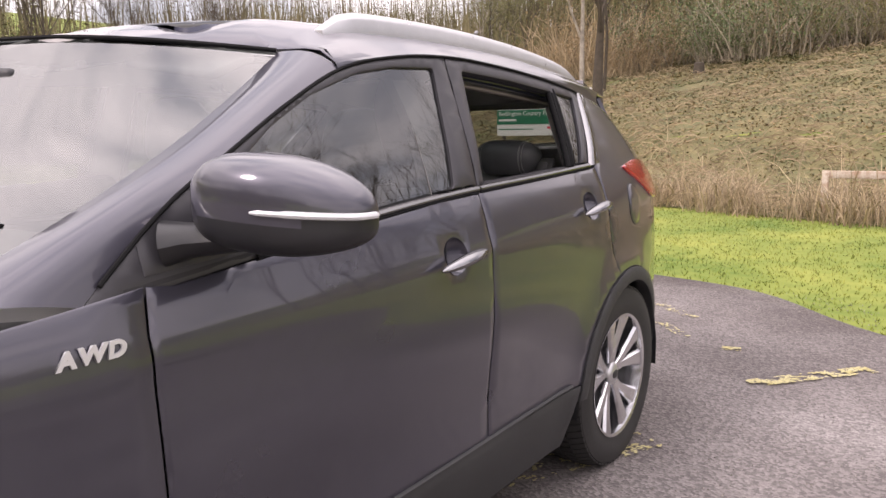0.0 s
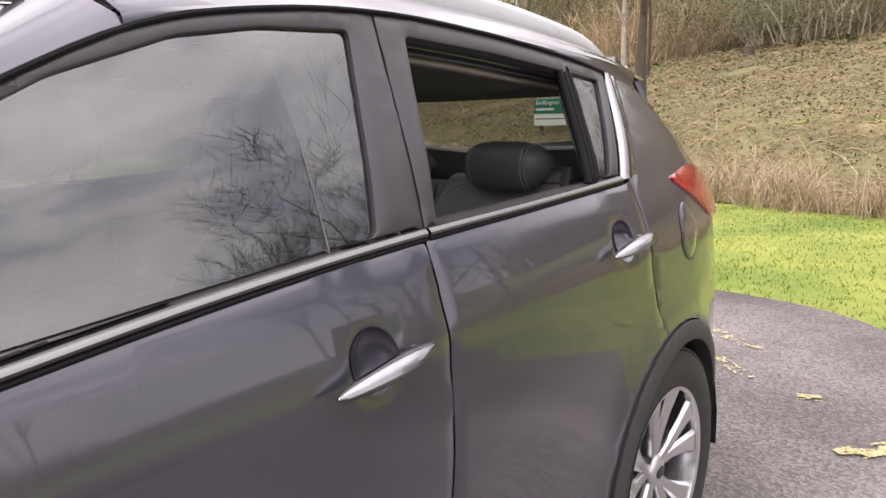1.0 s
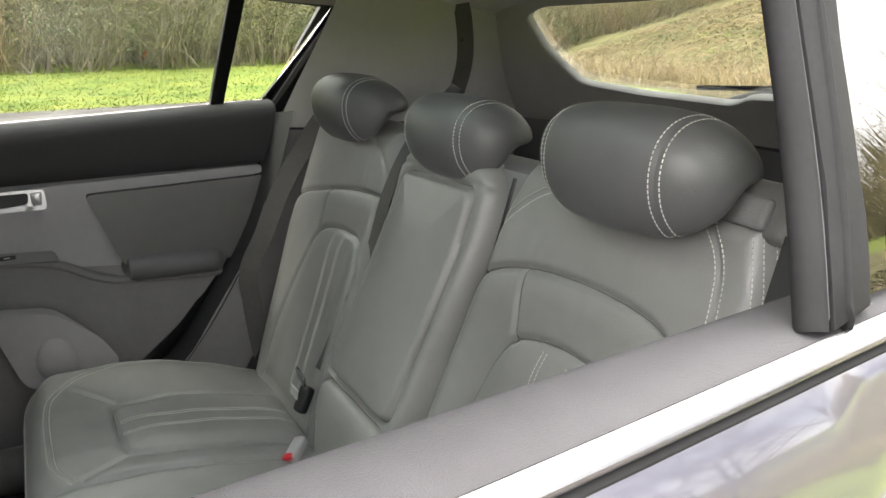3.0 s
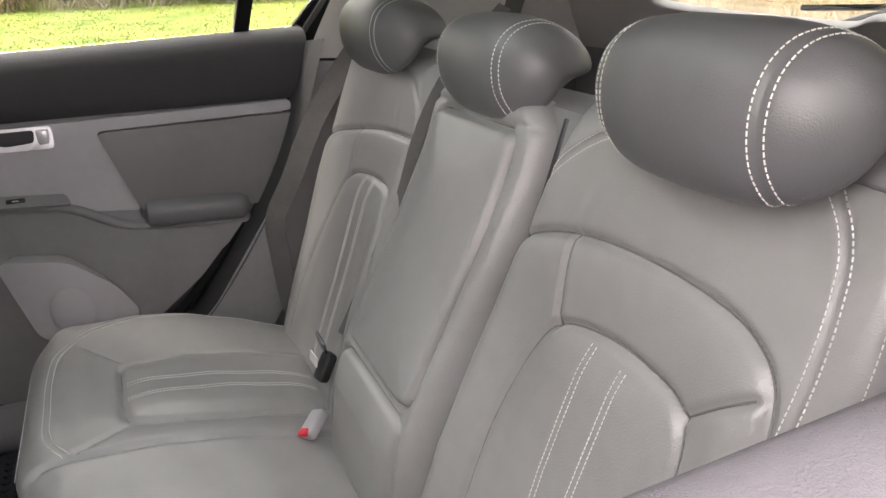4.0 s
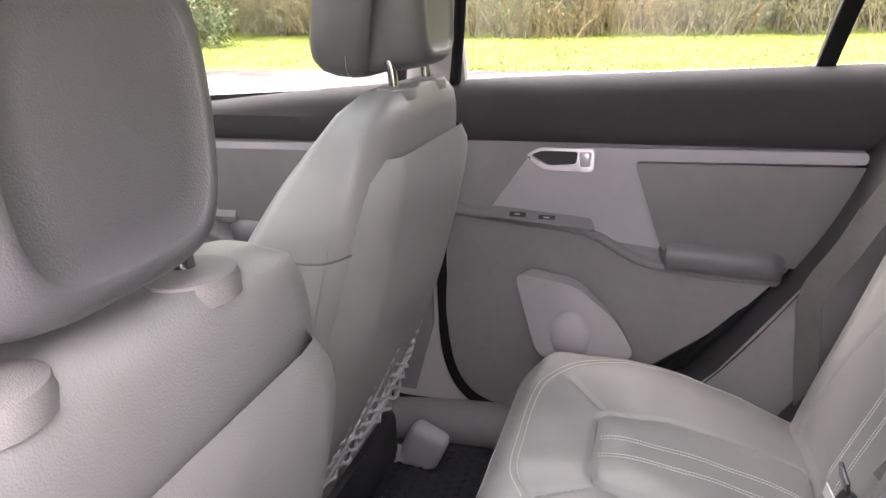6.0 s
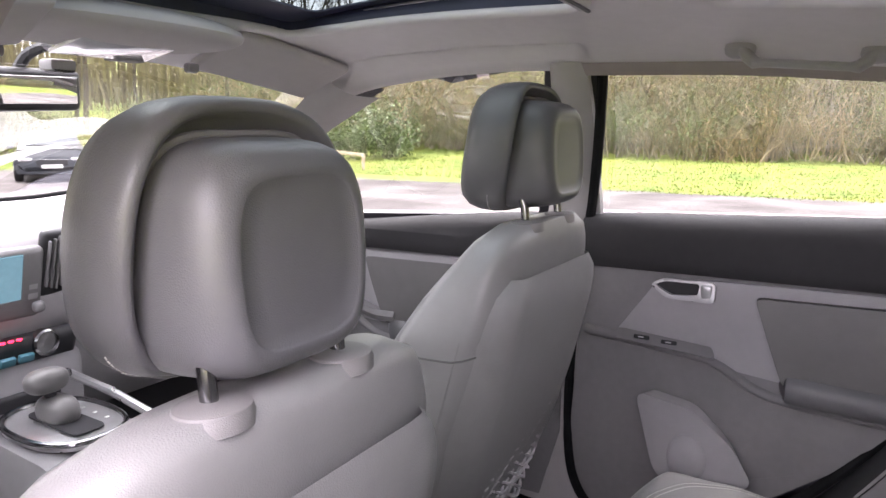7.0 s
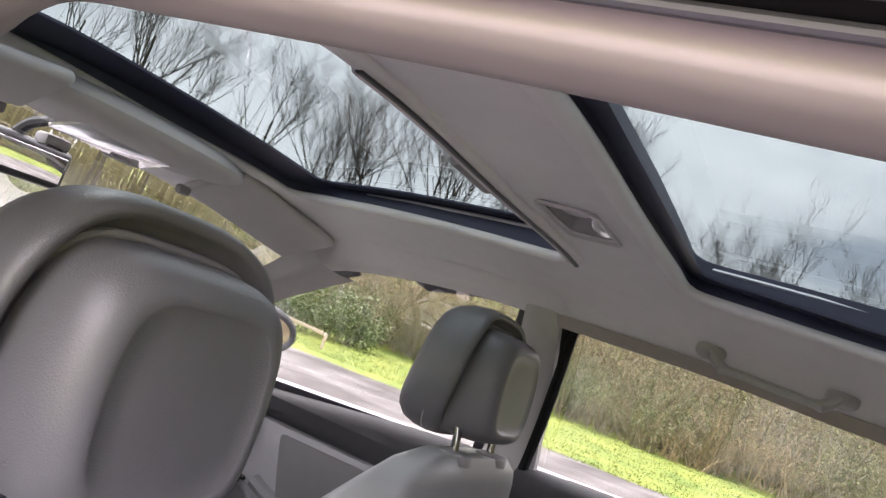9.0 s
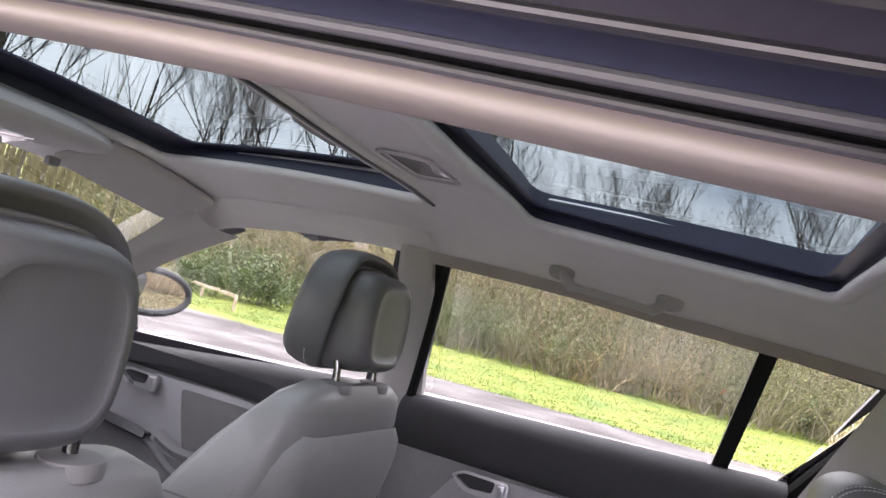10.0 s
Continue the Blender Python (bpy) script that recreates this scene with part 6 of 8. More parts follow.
def outer_back(sgn):
    def surf(u, v):
        """u 0..1 across, v the height."""
        top = np.clip((v - 1.03) / 0.15, 0, 1)
        xl = 0.163 + 0.05 * top**2
        xr = 0.668 - 0.030 * top**2 - 0.03 * np.clip((0.75 - v) / 0.2, 0, 1)
        x = xl + (xr - xl) * u
        e = np.minimum(np.minimum(x - xl, xr - x), 1.185 - v)
        off = -0.055 * (1 - np.clip(e / 0.05, 0, 1)) ** 2.2 + 0.062 * np.clip((1.06 - v) / 0.34, 0, 1) ** 1.2 * np.exp(-((x - 0.150) / 0.045) ** 2)
        off = off + 0.016 * np.exp(-((x - 0.575) / 0.055) ** 2) * np.clip((1.10 - v) / 0.2, 0, 1) + 0.010 * np.exp(-((x - 0.21) / 0.04) ** 2) * np.clip((1.05 - v) / 0.2, 0, 1)
        inn, arc = (PILLOW, ARC) if sgn > 0 else (PILLOW_FAR, ARC_FAR)
        off = off + 0.009 * inset(inn, x, v, 0.05)
        arc_poly = arc + [(arc[-1][0], 0.40), (0.160, 0.40)]
        off = off + 0.006 * inset(arc_poly, x, v, 0.035)
        off = off - groove(dist_to(arc, x, v), 0.007, 0.0050) - groove(dist_to(inn, x, v), 0.007, 0.0050)
        for ln in ((INNER_V, DIAG) if sgn > 0 else (V_FAR,)):
            off = off - groove(dist_to(ln, x, v), 0.006, 0.0048)
        for ln in ((DOUBLE_IN, DOUBLE_OUT) if sgn > 0 else (DOUBLE_IN[:18], EDGE_OUT)):
            off = off - groove(dist_to(ln, x, v), 0.003, 0.0045)
        # slight pull wrinkles running off the seams
        off = off + 0.0013 * np.sin(x * 17 + v * 9) * np.sin(v * 13 + x * 7) + 0.0016 * np.exp(-((x - 0.285 - 0.25 * (v - 1.03)) / 0.010) ** 2) * np.clip(1 - np.abs(v - 1.065) / 0.035, 0, 1)
        return sgn * x, back_plane(v) - off, v + 0.30 * off
    return surf


def flat_of(surf, sgn):
    """The same cover addressed by x and height."""
    def g(x, v):
        top = np.clip((v - 1.03) / 0.15, 0, 1)
        xl = 0.163 + 0.05 * top**2
        xr = 0.668 - 0.030 * top**2 - 0.03 * np.clip((0.75 - v) / 0.2, 0, 1)
        return surf((x - xl) / (xr - xl), v)
    return g


def seam_shade(surf, line, parent, out=(0, -1, 0.3), r=0.0013, closed=False):
    """A dark rod along the bottom of a seam, for the shade in its crease."""
    ln = list(line) + ([line[0]] if closed else [])
    c, n = seam_line(surf, ln, out, 0.0, 0.008)
    return mesh_from("seam", *tube([Vector(a) + Vector(b) * 0.0006 for a, b in zip(c, n)], r, 6), SEAMD, parent, "dark sewn seam")


for sgn in (1, -1):
    s_ = outer_back(sgn)
    bk = relief(s_, 0, 1, 0.48, 1.185, 0.0060, 0.0032, "backrest", LEATHER, bench, "grey leather seat back", flip=sgn < 0)
    fl = flat_of(s_, sgn)
    stitched(fl, [DOUBLE_IN[:28], DOUBLE_OUT] if sgn > 0 else [EDGE_OUT], bk)
    if sgn > 0:
        stitched(fl, [EDGE_OUT], bk, rows=(-0.012, -0.004, 0.004))
    for ln in ((ARC, PILLOW, INNER_V, DIAG) if sgn > 0 else (ARC_FAR, PILLOW_FAR, V_FAR)):
        seam_shade(fl, ln, bk)
    rows_ = [[(0.383, 0.945), (0.372, 0.80), (0.368, 0.60)], [(0.433, 0.940), (0.424, 0.80), (0.420, 0.60)]] if sgn > 0 else [[(0.345, 0.945), (0.355, 0.80), (0.375, 0.58)], [(0.300, 0.945), (0.310, 0.80), (0.330, 0.58)]]
    stitched(fl, rows_, bk, rows=(-0.004, 0.004))
# centre section with the folded armrest
ARM = rounded([(-0.122, 1.108), (0.118, 1.110), (0.124, 0.728), (-0.130, 0.728)], 0.026)
ARM_LOW = rounded([(-0.135, 0.715), (0.130, 0.715), (0.125, 0.52), (-0.130, 0.52)], 0.03)


def centre_back(u, v):
    x = u
    ex, ez = 0.166 - np.abs(x), 1.165 - v
    far = np.hypot(np.clip(0.07 - ex, 0, 1), np.clip(0.07 - ez, 0, 1))
    e = np.where((ex < 0.07) & (ez < 0.07), 0.07 - far, np.minimum(ex, ez))
    off = 0.006 - 0.05 * (1 - np.clip(e / 0.030, 0, 1)) ** 2.2 + 0.050 * np.clip((1.06 - v) / 0.34, 0, 1) ** 1.2 - 0.03 * np.clip((0.66 - v) / 0.15, 0, 1)
    a = inset(ARM, x, v, 0.012)
    off = off - 0.012 * np.exp(-(dist_to(ARM, x, v, True) / 0.0042) ** 2) + 0.005 * a + 0.010 * inset(ARM, x, v, 0.09)
    off = off + 0.014 * inset(ARM_LOW, x, v, 0.04) - groove(dist_to(ARM_LOW, x, v, True), 0.009, 0.004)
    off = off - groove(np.abs(v - 1.118) + 10 * (np.abs(x) > 0.15), 0.004, 0.004)
    return x, back_plane(v) - off, v + 0.30 * off - 1.2 * np.clip(far - 0.06, 0, 1)


cb = relief(centre_back, -0.165, 0.165, 0.48, 1.165, 0.0036, 0.0036, "centre_backrest", LEATHER, bench, "grey leather centre back with folded armrest")
seam_shade(centre_back, ARM, cb, r=0.0018, closed=True)
seam_shade(centre_back, ARM_LOW[:-3], cb)
mesh_from("split_gap", *tube([(0.1650, back_plane(z) + 0.034, z) for z in np.linspace(0.55, 1.13, 24)], 0.005, 6), BLACKP, bench, "dark gap between the seat backs")
mesh_from("split_gap", *tube([(-0.1650, back_plane(z) + 0.034, z) for z in np.linspace(0.55, 1.13, 24)], 0.005, 6), BLACKP, bench)
mesh_from("back_shell", *loft([[(x, y + 0.325 * (z - 0.58), z) for x, y in ((-0.63, 2.41), (0.63, 2.41), (0.63, 2.50), (-0.63, 2.50))] for z in (0.58, 0.9, 1.14)]), DARKP, bench)
# fold-down handle on the kerb side back
tilt_ = Euler((radians(-22), radians(0), radians(-6))).to_matrix()
part("release_plate", rbox((0.125, 0.02, 0.062), 0.016, 4, (0.585, 2.592, 1.168), tilt_), LEATHERD, bench, "dark grey release handle surround")
part("release_handle", rbox((0.085, 0.014, 0.034), 0.010, 4, (0.580, 2.579, 1.168), tilt_), DARKP, bench, "dark grey seat back release lever")

# cushion
C_DBL = curve_pts([(0.165, 1.925), (0.22, 1.898), (0.30, 1.892), (0.45, 1.892), (0.535, 1.913), (0.590, 1.985), (0.615, 2.10), (0.620, 2.25), (0.615, 2.38)], 5)
C_PIL = rounded([(0.225, 2.012), (0.43, 2.008), (0.455, 2.14), (0.455, 2.36), (0.21, 2.36), (0.205, 2.14)], 0.03)
C_DIV = curve_pts([(0.150, 1.86), (0.155, 1.93), (0.150, 2.05), (0.142, 2.2), (0.135, 2.40)], 5)
C_D1 = [(0.53, 1.945), (0.49, 1.975), (0.445, 2.012)]
C_D2 = [(0.165, 1.935), (0.19, 1.97), (0.215, 2.012)]


def cushion(u, v):
    """u across, v 0..1 from the front skirt over the edge to the back."""
    ax = np.abs(u)
    s = v * 0.80
    front = 1.845 + 0.030 * np.clip((ax - 0.5) / 0.16, 0, 1) ** 2 + 0.028 * np.exp(-((ax - 0.0) / 0.155) ** 6)
    r = 0.055
    skirt, arc = 0.16, r * math.pi / 2
    a = np.clip((s - skirt) / r, 0, math.pi / 2)
    y = np.where(s < skirt, front, front + r * (1 - np.cos(a)) + np.clip(s - skirt - arc, 0, 9))
    zt = 0.628 - 0.008 * np.exp(-(ax / 0.15) ** 6)
    z = np.where(s < skirt, zt - r - (skirt - s), zt - r + r * np.sin(a))
    ontop = np.clip((s - skirt - arc * 0.5) / 0.03, 0, 1)
    slope = -0.076 * np.clip((y - 2.0) / 0.36, 0, 1.15) ** 1.8 - 0.030 * np.clip((ax - 0.45) / 0.2, 0, 1) * np.clip((y - 2.1) / 0.28, 0, 1)
    off = -0.07 * (1 - np.clip((0.675 - ax) / 0.06, 0, 1)) ** 2.2
    off = off + ontop * (0.012 * np.exp(-((ax - 0.59) / 0.05) ** 2) + 0.011 * inset(C_PIL, ax, y, 0.05) - 0.010 * np.exp(-((ax - 0.34) / 0.16) ** 4) * np.clip((y - 1.95) / 0.1, 0, 1))
    off = off - ontop * (groove(dist_to(C_PIL, ax, y, True), 0.009, 0.0045) + groove(dist_to(C_DBL, ax, y), 0.004, 0.004) + groove(dist_to(C_D1, ax, y), 0.006, 0.004) + groove(dist_to(C_D2, ax, y), 0.006, 0.004))
    off = off - groove(dist_to(C_DIV, ax, np.where(s < skirt, 1.87, y)), 0.010, 0.0055)
    off = off + ontop * (0.0018 * np.sin(ax * 40 + y * 27) * np.sin(y * 31 - ax * 13))
    return u + 0 * v, y, z + slope + off


cu_ = relief(cushion, -0.675, 0.675, 0.0, 1.0, 0.0055, 0.0075, "cushion", LEATHER, bench, "grey leather rear seat cushion")


def cush_flat(sgn):
    def g(x, y):
        front = 1.845 + 0.030 * np.clip((x - 0.5) / 0.16, 0, 1) ** 2 + 0.028 * np.exp(-(x / 0.155) ** 6)
        r = 0.055
        k = y - front
        a = np.arccos(np.clip(1 - k / r, -1, 1))
        s = np.where(k < r, 0.16 + r * a, 0.16 + r * math.pi / 2 + k - r)
        return cushion(sgn * x, s / 0.80)
    return g


for sgn in (1, -1):
    stitched(cush_flat(sgn), [C_DBL], cu_, (0, 0, 1))
    for ln, cl in ((C_PIL, True), (C_D1, False), (C_D2, False), (C_DIV[4:], False)):
        seam_shade(cush_flat(sgn), ln, cu_, (0, 0, 1), closed=cl)
    stitched(cush_flat(sgn), [[(0.300, 2.018), (0.300, 2.35)], [(0.350, 2.018), (0.350, 2.35)]], cu_, (0, 0, 1), rows=(-0.004, 0.004))
    c_edge = [Vector((sgn * x, 1.8505 + 0.030 * max(0, (x - 0.5) / 0.16) ** 2, 0.600)) for x in np.linspace(0.17, 0.63, 40)]
    e_ = mesh_from("stitching", *dashes(c_edge, [(0, -1, 0.2)] * 40), STITCH, cu_)
    tagged(e_, kind="stuff")
part("seat_base", rbox((1.24, 0.50, 0.14), 0.02, 2, (0, 2.14, 0.42)), DARKP, bench, "dark plastic seat base")


def bench_headrest(c, hw, k=1.0, lean=0.0):
    """A low wedge-shaped head restraint that caps the seat back, with double stitched side seams."""
    prof = curve_pts([(-0.030, -0.072), (-0.056, -0.040), (-0.064, 0.0), (-0.054, 0.036), (-0.026, 0.058), (0.016, 0.062), (0.058, 0.046), (0.086, 0.020), (0.094, -0.002), (0.082, -0.014), (0.050, -0.022), (0.018, -0.044), (-0.006, -0.070)], 4, True)
    prof = [(y * k, z * k + lean * y) for y, z in prof]
    my, mz = 0.004, -0.004
    lines = (-0.64, 0.64)

    def scale(sx):
        q = max(0.0, 1 - abs(sx) ** 3.4) ** 0.46
        for l_ in lines:
            q *= 1 - 0.022 * math.exp(-((sx - l_) * hw / 0.0035) ** 2)
        return q

    def ring(sx, grow=0.0):
        q = scale(sx)
        return [(c[0] + sx * hw, c[1] + my + (y - my) * q + 0.012 * abs(sx) ** 2.5, c[2] + mz + (z - mz) * q) for y, z in prof]
    ss = sorted(set([round(v, 4) for v in np.sin(np.linspace(-math.pi / 2, math.pi / 2, 33)) * 0.9985] + [round(l_ + d, 4) for l_ in lines for d in (-0.05, -0.03, -0.015, 0.0, 0.015, 0.03, 0.05)]))
    ob = mesh_from("headrest", *loft([ring(v) for v in ss]), LEATHERH, bench, "grey leather head restraint", sharp=80)
    for l_ in lines:
        for d in (-0.0055, 0.0055):
            rg = ring(l_ + d / hw)
            rg = [Vector(q) for q in rg + rg[:1]]
            nr = []
            for i in range(len(rg)):
                tv = (rg[(i + 1) % (len(rg) - 1)] - rg[i - 1 if i else -2]).normalized()
                n = Vector((1, 0, 0)).cross(tv)
                nr.append(n if n.dot(rg[i] - Vector(c)) > 0 else -n)
            tagged(mesh_from("stitching", *dashes(rg, nr, w=0.00050, h=0.0004), STITCH, ob), kind="stuff")
    return ob


bench_headrest((0.463, 2.535, 1.206), 0.142)
bench_headrest((0.000, 2.580, 1.186), 0.140)
bench_headrest((-0.405, 2.555, 1.205), 0.150)
under(bench, bench_inv)


def front_seat(cx, cy, cz, name_label, hy, hz):
    """A front seat; cx its middle, cy and cz the foot of the head restraint posts."""
    seat = thing("front_seat", name_label, "car seat", (cx, cy - 0.3, 0.35), "front seats")
    out = 1 if cx > 0 else -1

    def ringat(z, yc, hw, th, amp=0.035, n=48, flat=0.55):
        r = []
        for j in range(n):
            a = 2 * math.pi * j / n
            c_, s_ = math.cos(a), math.sin(a)
            x = math.copysign(abs(c_) ** flat, c_) * hw
            y = math.copysign(abs(s_) ** 0.62, s_) * th
            if s_ < 0:
                y -= amp * min(1.0, max(0, (abs(x) / hw) - 0.45) / 0.40)
            r.append((cx + x, yc + y, z))
        return r
    top = cz - 0.008
    rings = []
    for t in np.linspace(0, 1, 30):
        z = 0.46 + (top - 0.46) * t
        yc = cy - 0.20 * (1 - t) * (top - 0.46) / 0.62 - 0.010 + 0.018 * math.sin(math.pi * t)
        hw = lerp_table(t, [0, 0.2, 0.5, 0.75, 0.88, 0.95, 0.985, 1.0], [0.235, 0.26, 0.272, 0.262, 0.240, 0.215, 0.185, 0.15])
        th = lerp_table(t, [0, 0.4, 0.7, 0.82, 0.93, 0.98, 1.0], [0.075, 0.080, 0.074, 0.066, 0.052, 0.042, 0.030])
        rings.append(ringat(z, yc, hw, th, lerp_table(t, [0, 0.45, 0.68, 0.82, 0.93, 1.0], [0.055, 0.085, 0.078, 0.045, 0.012, 0.0])))
    bk_ = mesh_from("backrest", *loft(rings), LEATHER, seat, "grey leather front seat back", sharp=70)
    # sewn joints: round the side bolsters, and down both edges of the back
    def on_ring(t, j):
        r = rings[max(0, min(len(rings) - 1, int(t)))]
        r2 = rings[min(len(rings) - 1, int(t) + 1)]
        k = t - int(t)
        return Vector(r[j % 48]).lerp(Vector(r2[j % 48]), k)
    for j0, js in ((0, range(-11, 5)), (24, range(35, 19, -1))):
        pts = [on_ring(19.2 + 0.10 * i, j) for i, j in enumerate(js)]
        mesh_from("seam", *tube([Vector(q) for q in curve_pts(pts, 3)], 0.0018, 6), SEAMD, bk_, "dark sewn seam")
    # hard back shell, proud of the cover, with a pocket net
    P = []
    for t in np.linspace(0, 1, 26):
        z = 0.44 + (top - 0.085 - 0.44) * t
        tt = (z - 0.46) / (top - 0.46)
        yc = cy - 0.20 * (1 - tt) * (top - 0.46) / 0.62 - 0.010 + 0.018 * math.sin(math.pi * max(0, tt))
        th = lerp_table(tt, [0, 0.4, 0.8, 0.93, 0.98, 1.0], [0.075, 0.080, 0.070, 0.058, 0.040, 0.02])
        hw = lerp_table(tt, [0, 0.2, 0.5, 0.75, 0.85, 0.92], [0.20, 0.245, 0.268, 0.258, 0.235, 0.19])
        row = []
        for s in np.linspace(-1, 1, 19):
            e = 1 - abs(s)
            y = yc + th + 0.016 - 0.070 * max(0, (abs(s) - 0.72) / 0.28) ** 2 - 0.012 * max(0, (t - 0.93) / 0.07) ** 2
            row.append((cx + s * (hw + 0.004), y, z))
        P.append(row)
    v, f = grid_surface(P)
    mesh_from("back_shell", v, f, LEATHER, seat, "grey seat back cover", sharp=70)
    # elastic pocket: woven cords
    cords = []
    y_at = lambda z: cy - 0.20 * (1 - (z - 0.46) / (top - 0.46)) * (top - 0.46) / 0.62 + 0.10
    for k in range(15):
        z0 = 0.52 + 0.018 * k
        cords.append(tube([(cx - out * 0.0 + x, y_at(z0) - 0.004 + 0.004 * math.sin(x * 90 + k) - 0.05 * max(0, (abs(x) - 0.17) / 0.06) ** 2, z0 + 0.05 * (x * -out + 0.2) + 0.006 * math.sin(x * 120 + k * 2)) for x in np.linspace(-0.20, 0.20, 36)], 0.0042, 5))
    net = mesh_from("pocket_net", *merged(cords), LIGHTP, seat, "grey elastic map pocket net")
    tagged(net, kind="stuff")
    # shoulder seam and piping
    def skin(x, z):
        tt = (z - 0.46) / (top - 0.46)
        yc = cy - 0.20 * (1 - tt) * (top - 0.46) / 0.62 - 0.010 + 0.018 * math.sin(math.pi * tt)
        hw = lerp_table(tt, [0, 0.2, 0.5, 0.75, 0.88, 0.95, 0.985, 1.0], [0.235, 0.26, 0.272, 0.262, 0.240, 0.215, 0.185, 0.15])
        th = lerp_table(tt, [0, 0.4, 0.8, 0.93, 0.98, 1.0], [0.075, 0.080, 0.070, 0.058, 0.040, 0.02])
        q = max(0.0, 1 - min(1, abs(x) / hw) ** (1 / 0.55 * 1.0) ) ** 0.62
        return (cx + x, yc + th * q ** 0.8, z)
    for sx in (-1, 1):
        ln = [Vector(skin(sx * x, top - d)) for x, d in ((0.13, 0.012), (0.15, 0.030), (0.168, 0.06), (0.176, 0.10))]
        ln = [Vector(q) for q in curve_pts(ln, 8)]
        for sft in (0.0, 0.009):
            st = mesh_from("stitching", *dashes([q + Vector((sx * sft, 0.001, 0)) for q in ln], [(0, 0.85, 0.5)] * len(ln)), STITCH, bk_)
            tagged(st, kind="stuff")
    mesh_from("seam", *tube([Vector(skin(x, top - 0.150 + 0.01 * math.cos(x * 9))) + Vector((0, 0.0005, 0)) for x in np.linspace(-0.245, 0.245, 30)], 0.0025, 6), LEATHERD, seat)
    # cushion
    cr = []
    for t in np.linspace(0, 1, 16):
        y = cy - 0.66 + 0.50 * t
        k = min(1, t / 0.12) ** 0.5 if t > 0 else 0.3
        cr.append([(cx + math.copysign(abs(math.cos(a)) ** 0.55, math.cos(a)) * 0.26, y, 0.53 + 0.05 * (1 - t) + (0.085 + 0.02 * abs(math.cos(a)) ** 3) * k * math.copysign(abs(math.sin(a)) ** 0.6, math.sin(a))) for a in np.linspace(0, 2 * math.pi, 32, endpoint=False)])
    mesh_from("cushion", *loft(cr), LEATHER, seat, "grey leather front seat cushion", sharp=70)
    part("seat_base", rbox((0.44, 0.46, 0.14), 0.03, 2, (cx, cy - 0.36, 0.40)), BLACKP, seat)
    for sx in (-1, 1):
        part("seat_rail", rbox((0.04, 0.60, 0.035), 0.008, 2, (cx + sx * 0.20, cy - 0.34, 0.352)), MIDP, seat, "grey seat rail cover")
        part("rail_cover", rbox((0.055, 0.09, 0.10), 0.02, 3, (cx + sx * 0.20, cy - 0.07, 0.385), Euler((radians(-25), 0, 0)).to_matrix()), MIDP, seat)
    # head restraint in two pieces, with posts and collars
    hc = (cx, cy + hy, cz + hz)

    def outline(hw, hh, e, top, n=56):
        r = []
        for j in range(n):
            a = 2 * math.pi * j / n
            ca, sa = math.cos(a), math.sin(a)
            x, z = hw * math.copysign(abs(ca) ** e, ca), hh * math.copysign(abs(sa) ** e, sa)
            k = (1 - top * max(0, z / hh) ** 1.6) * (1 - 0.07 * max(0, -z / hh))
            r.append((x * k, z))
        return r
    shape = outline(0.132, 0.120, 0.66, 0.10)

    def layer(sh, y, sc, bow=0.0, dz=0.0):
        lean = 0.17 - 2.6 * max(0.0, y)
        return [(hc[0] + x * sc, hc[1] + y + lean * z * sc + bow * (x / 0.13) ** 2, hc[2] + z * sc + dz) for x, z in sh]
    rings = [layer(shape, y, sc, 0.02) for y, sc in ((-0.112, 0.30), (-0.111, 0.52), (-0.106, 0.70), (-0.095, 0.83), (-0.078, 0.93), (-0.055, 0.985), (-0.030, 1.0), (-0.012, 0.992), (-0.002, 0.965), (0.002, 0.925), (-0.002, 0.88), (-0.014, 0.85))]
    front = mesh_from("headrest", *loft(rings), LEATHERH, seat, "grey leather front head restraint", sharp=80)
    shb = outline(0.104, 0.098, 0.46, 0.08)
    rings = [layer(shb, y, sc, 0.0, -0.012) for y, sc in ((-0.016, 0.98), (0.000, 1.0), (0.022, 0.995), (0.044, 0.975), (0.060, 0.94), (0.071, 0.89), (0.078, 0.83), (0.0812, 0.77), (0.0825, 0.71), (0.0815, 0.690), (0.0802, 0.675), (0.0806, 0.5), (0.0812, 0.2))]
    mesh_from("headrest_back", *loft(rings), LEATHERH, seat, "grey leather back half of the head restraint", sharp=80)
    rim = [Vector(q) for q in layer(shape, -0.030, 1.002, 0.02)]
    low_ = [q for q in rim[34:52]]
    st = mesh_from("stitching", *dashes(low_, [((q - Vector(hc)).x, 0, (q - Vector(hc)).z) for q in low_]), STITCH, front)
    tagged(st, kind="stuff")
    # Dark ring laid in the groove between the halves, for its shade.
    mesh_from("headrest_piping", *tube(layer(shb, -0.004, 1.02, 0.0, -0.012) + layer(shb, -0.004, 1.02, 0.0, -0.012)[:1], 0.0045, 8, False), LEATHERD, seat)
    for sx in (-1, 1):
        px = cx + sx * 0.079
        mesh_from("headrest_post", *tube([(px, cy, cz - 0.04), (px, cy - 0.006, cz + 0.02), (px, cy - 0.022, cz + 0.07)], 0.0075, 12), CHROME, seat, "chrome post")
        rr = []
        for z_, r_ in ((-0.022, 0.030), (-0.012, 0.030), (-0.006, 0.028), (-0.004, 0.024), (-0.003, 0.009)):
            rr.append([(px + r_ * 1.15 * math.cos(a), cy + r_ * math.sin(a), cz + z_) for a in np.linspace(0, 2 * math.pi, 24, endpoint=False)])
        mesh_from("post_collar", *loft(rr), COLLARP, seat, "beige grey plastic post collar")
    under(seat, Matrix.Translation((cx, cy - 0.3, 0.35)).inverted())
    return seat


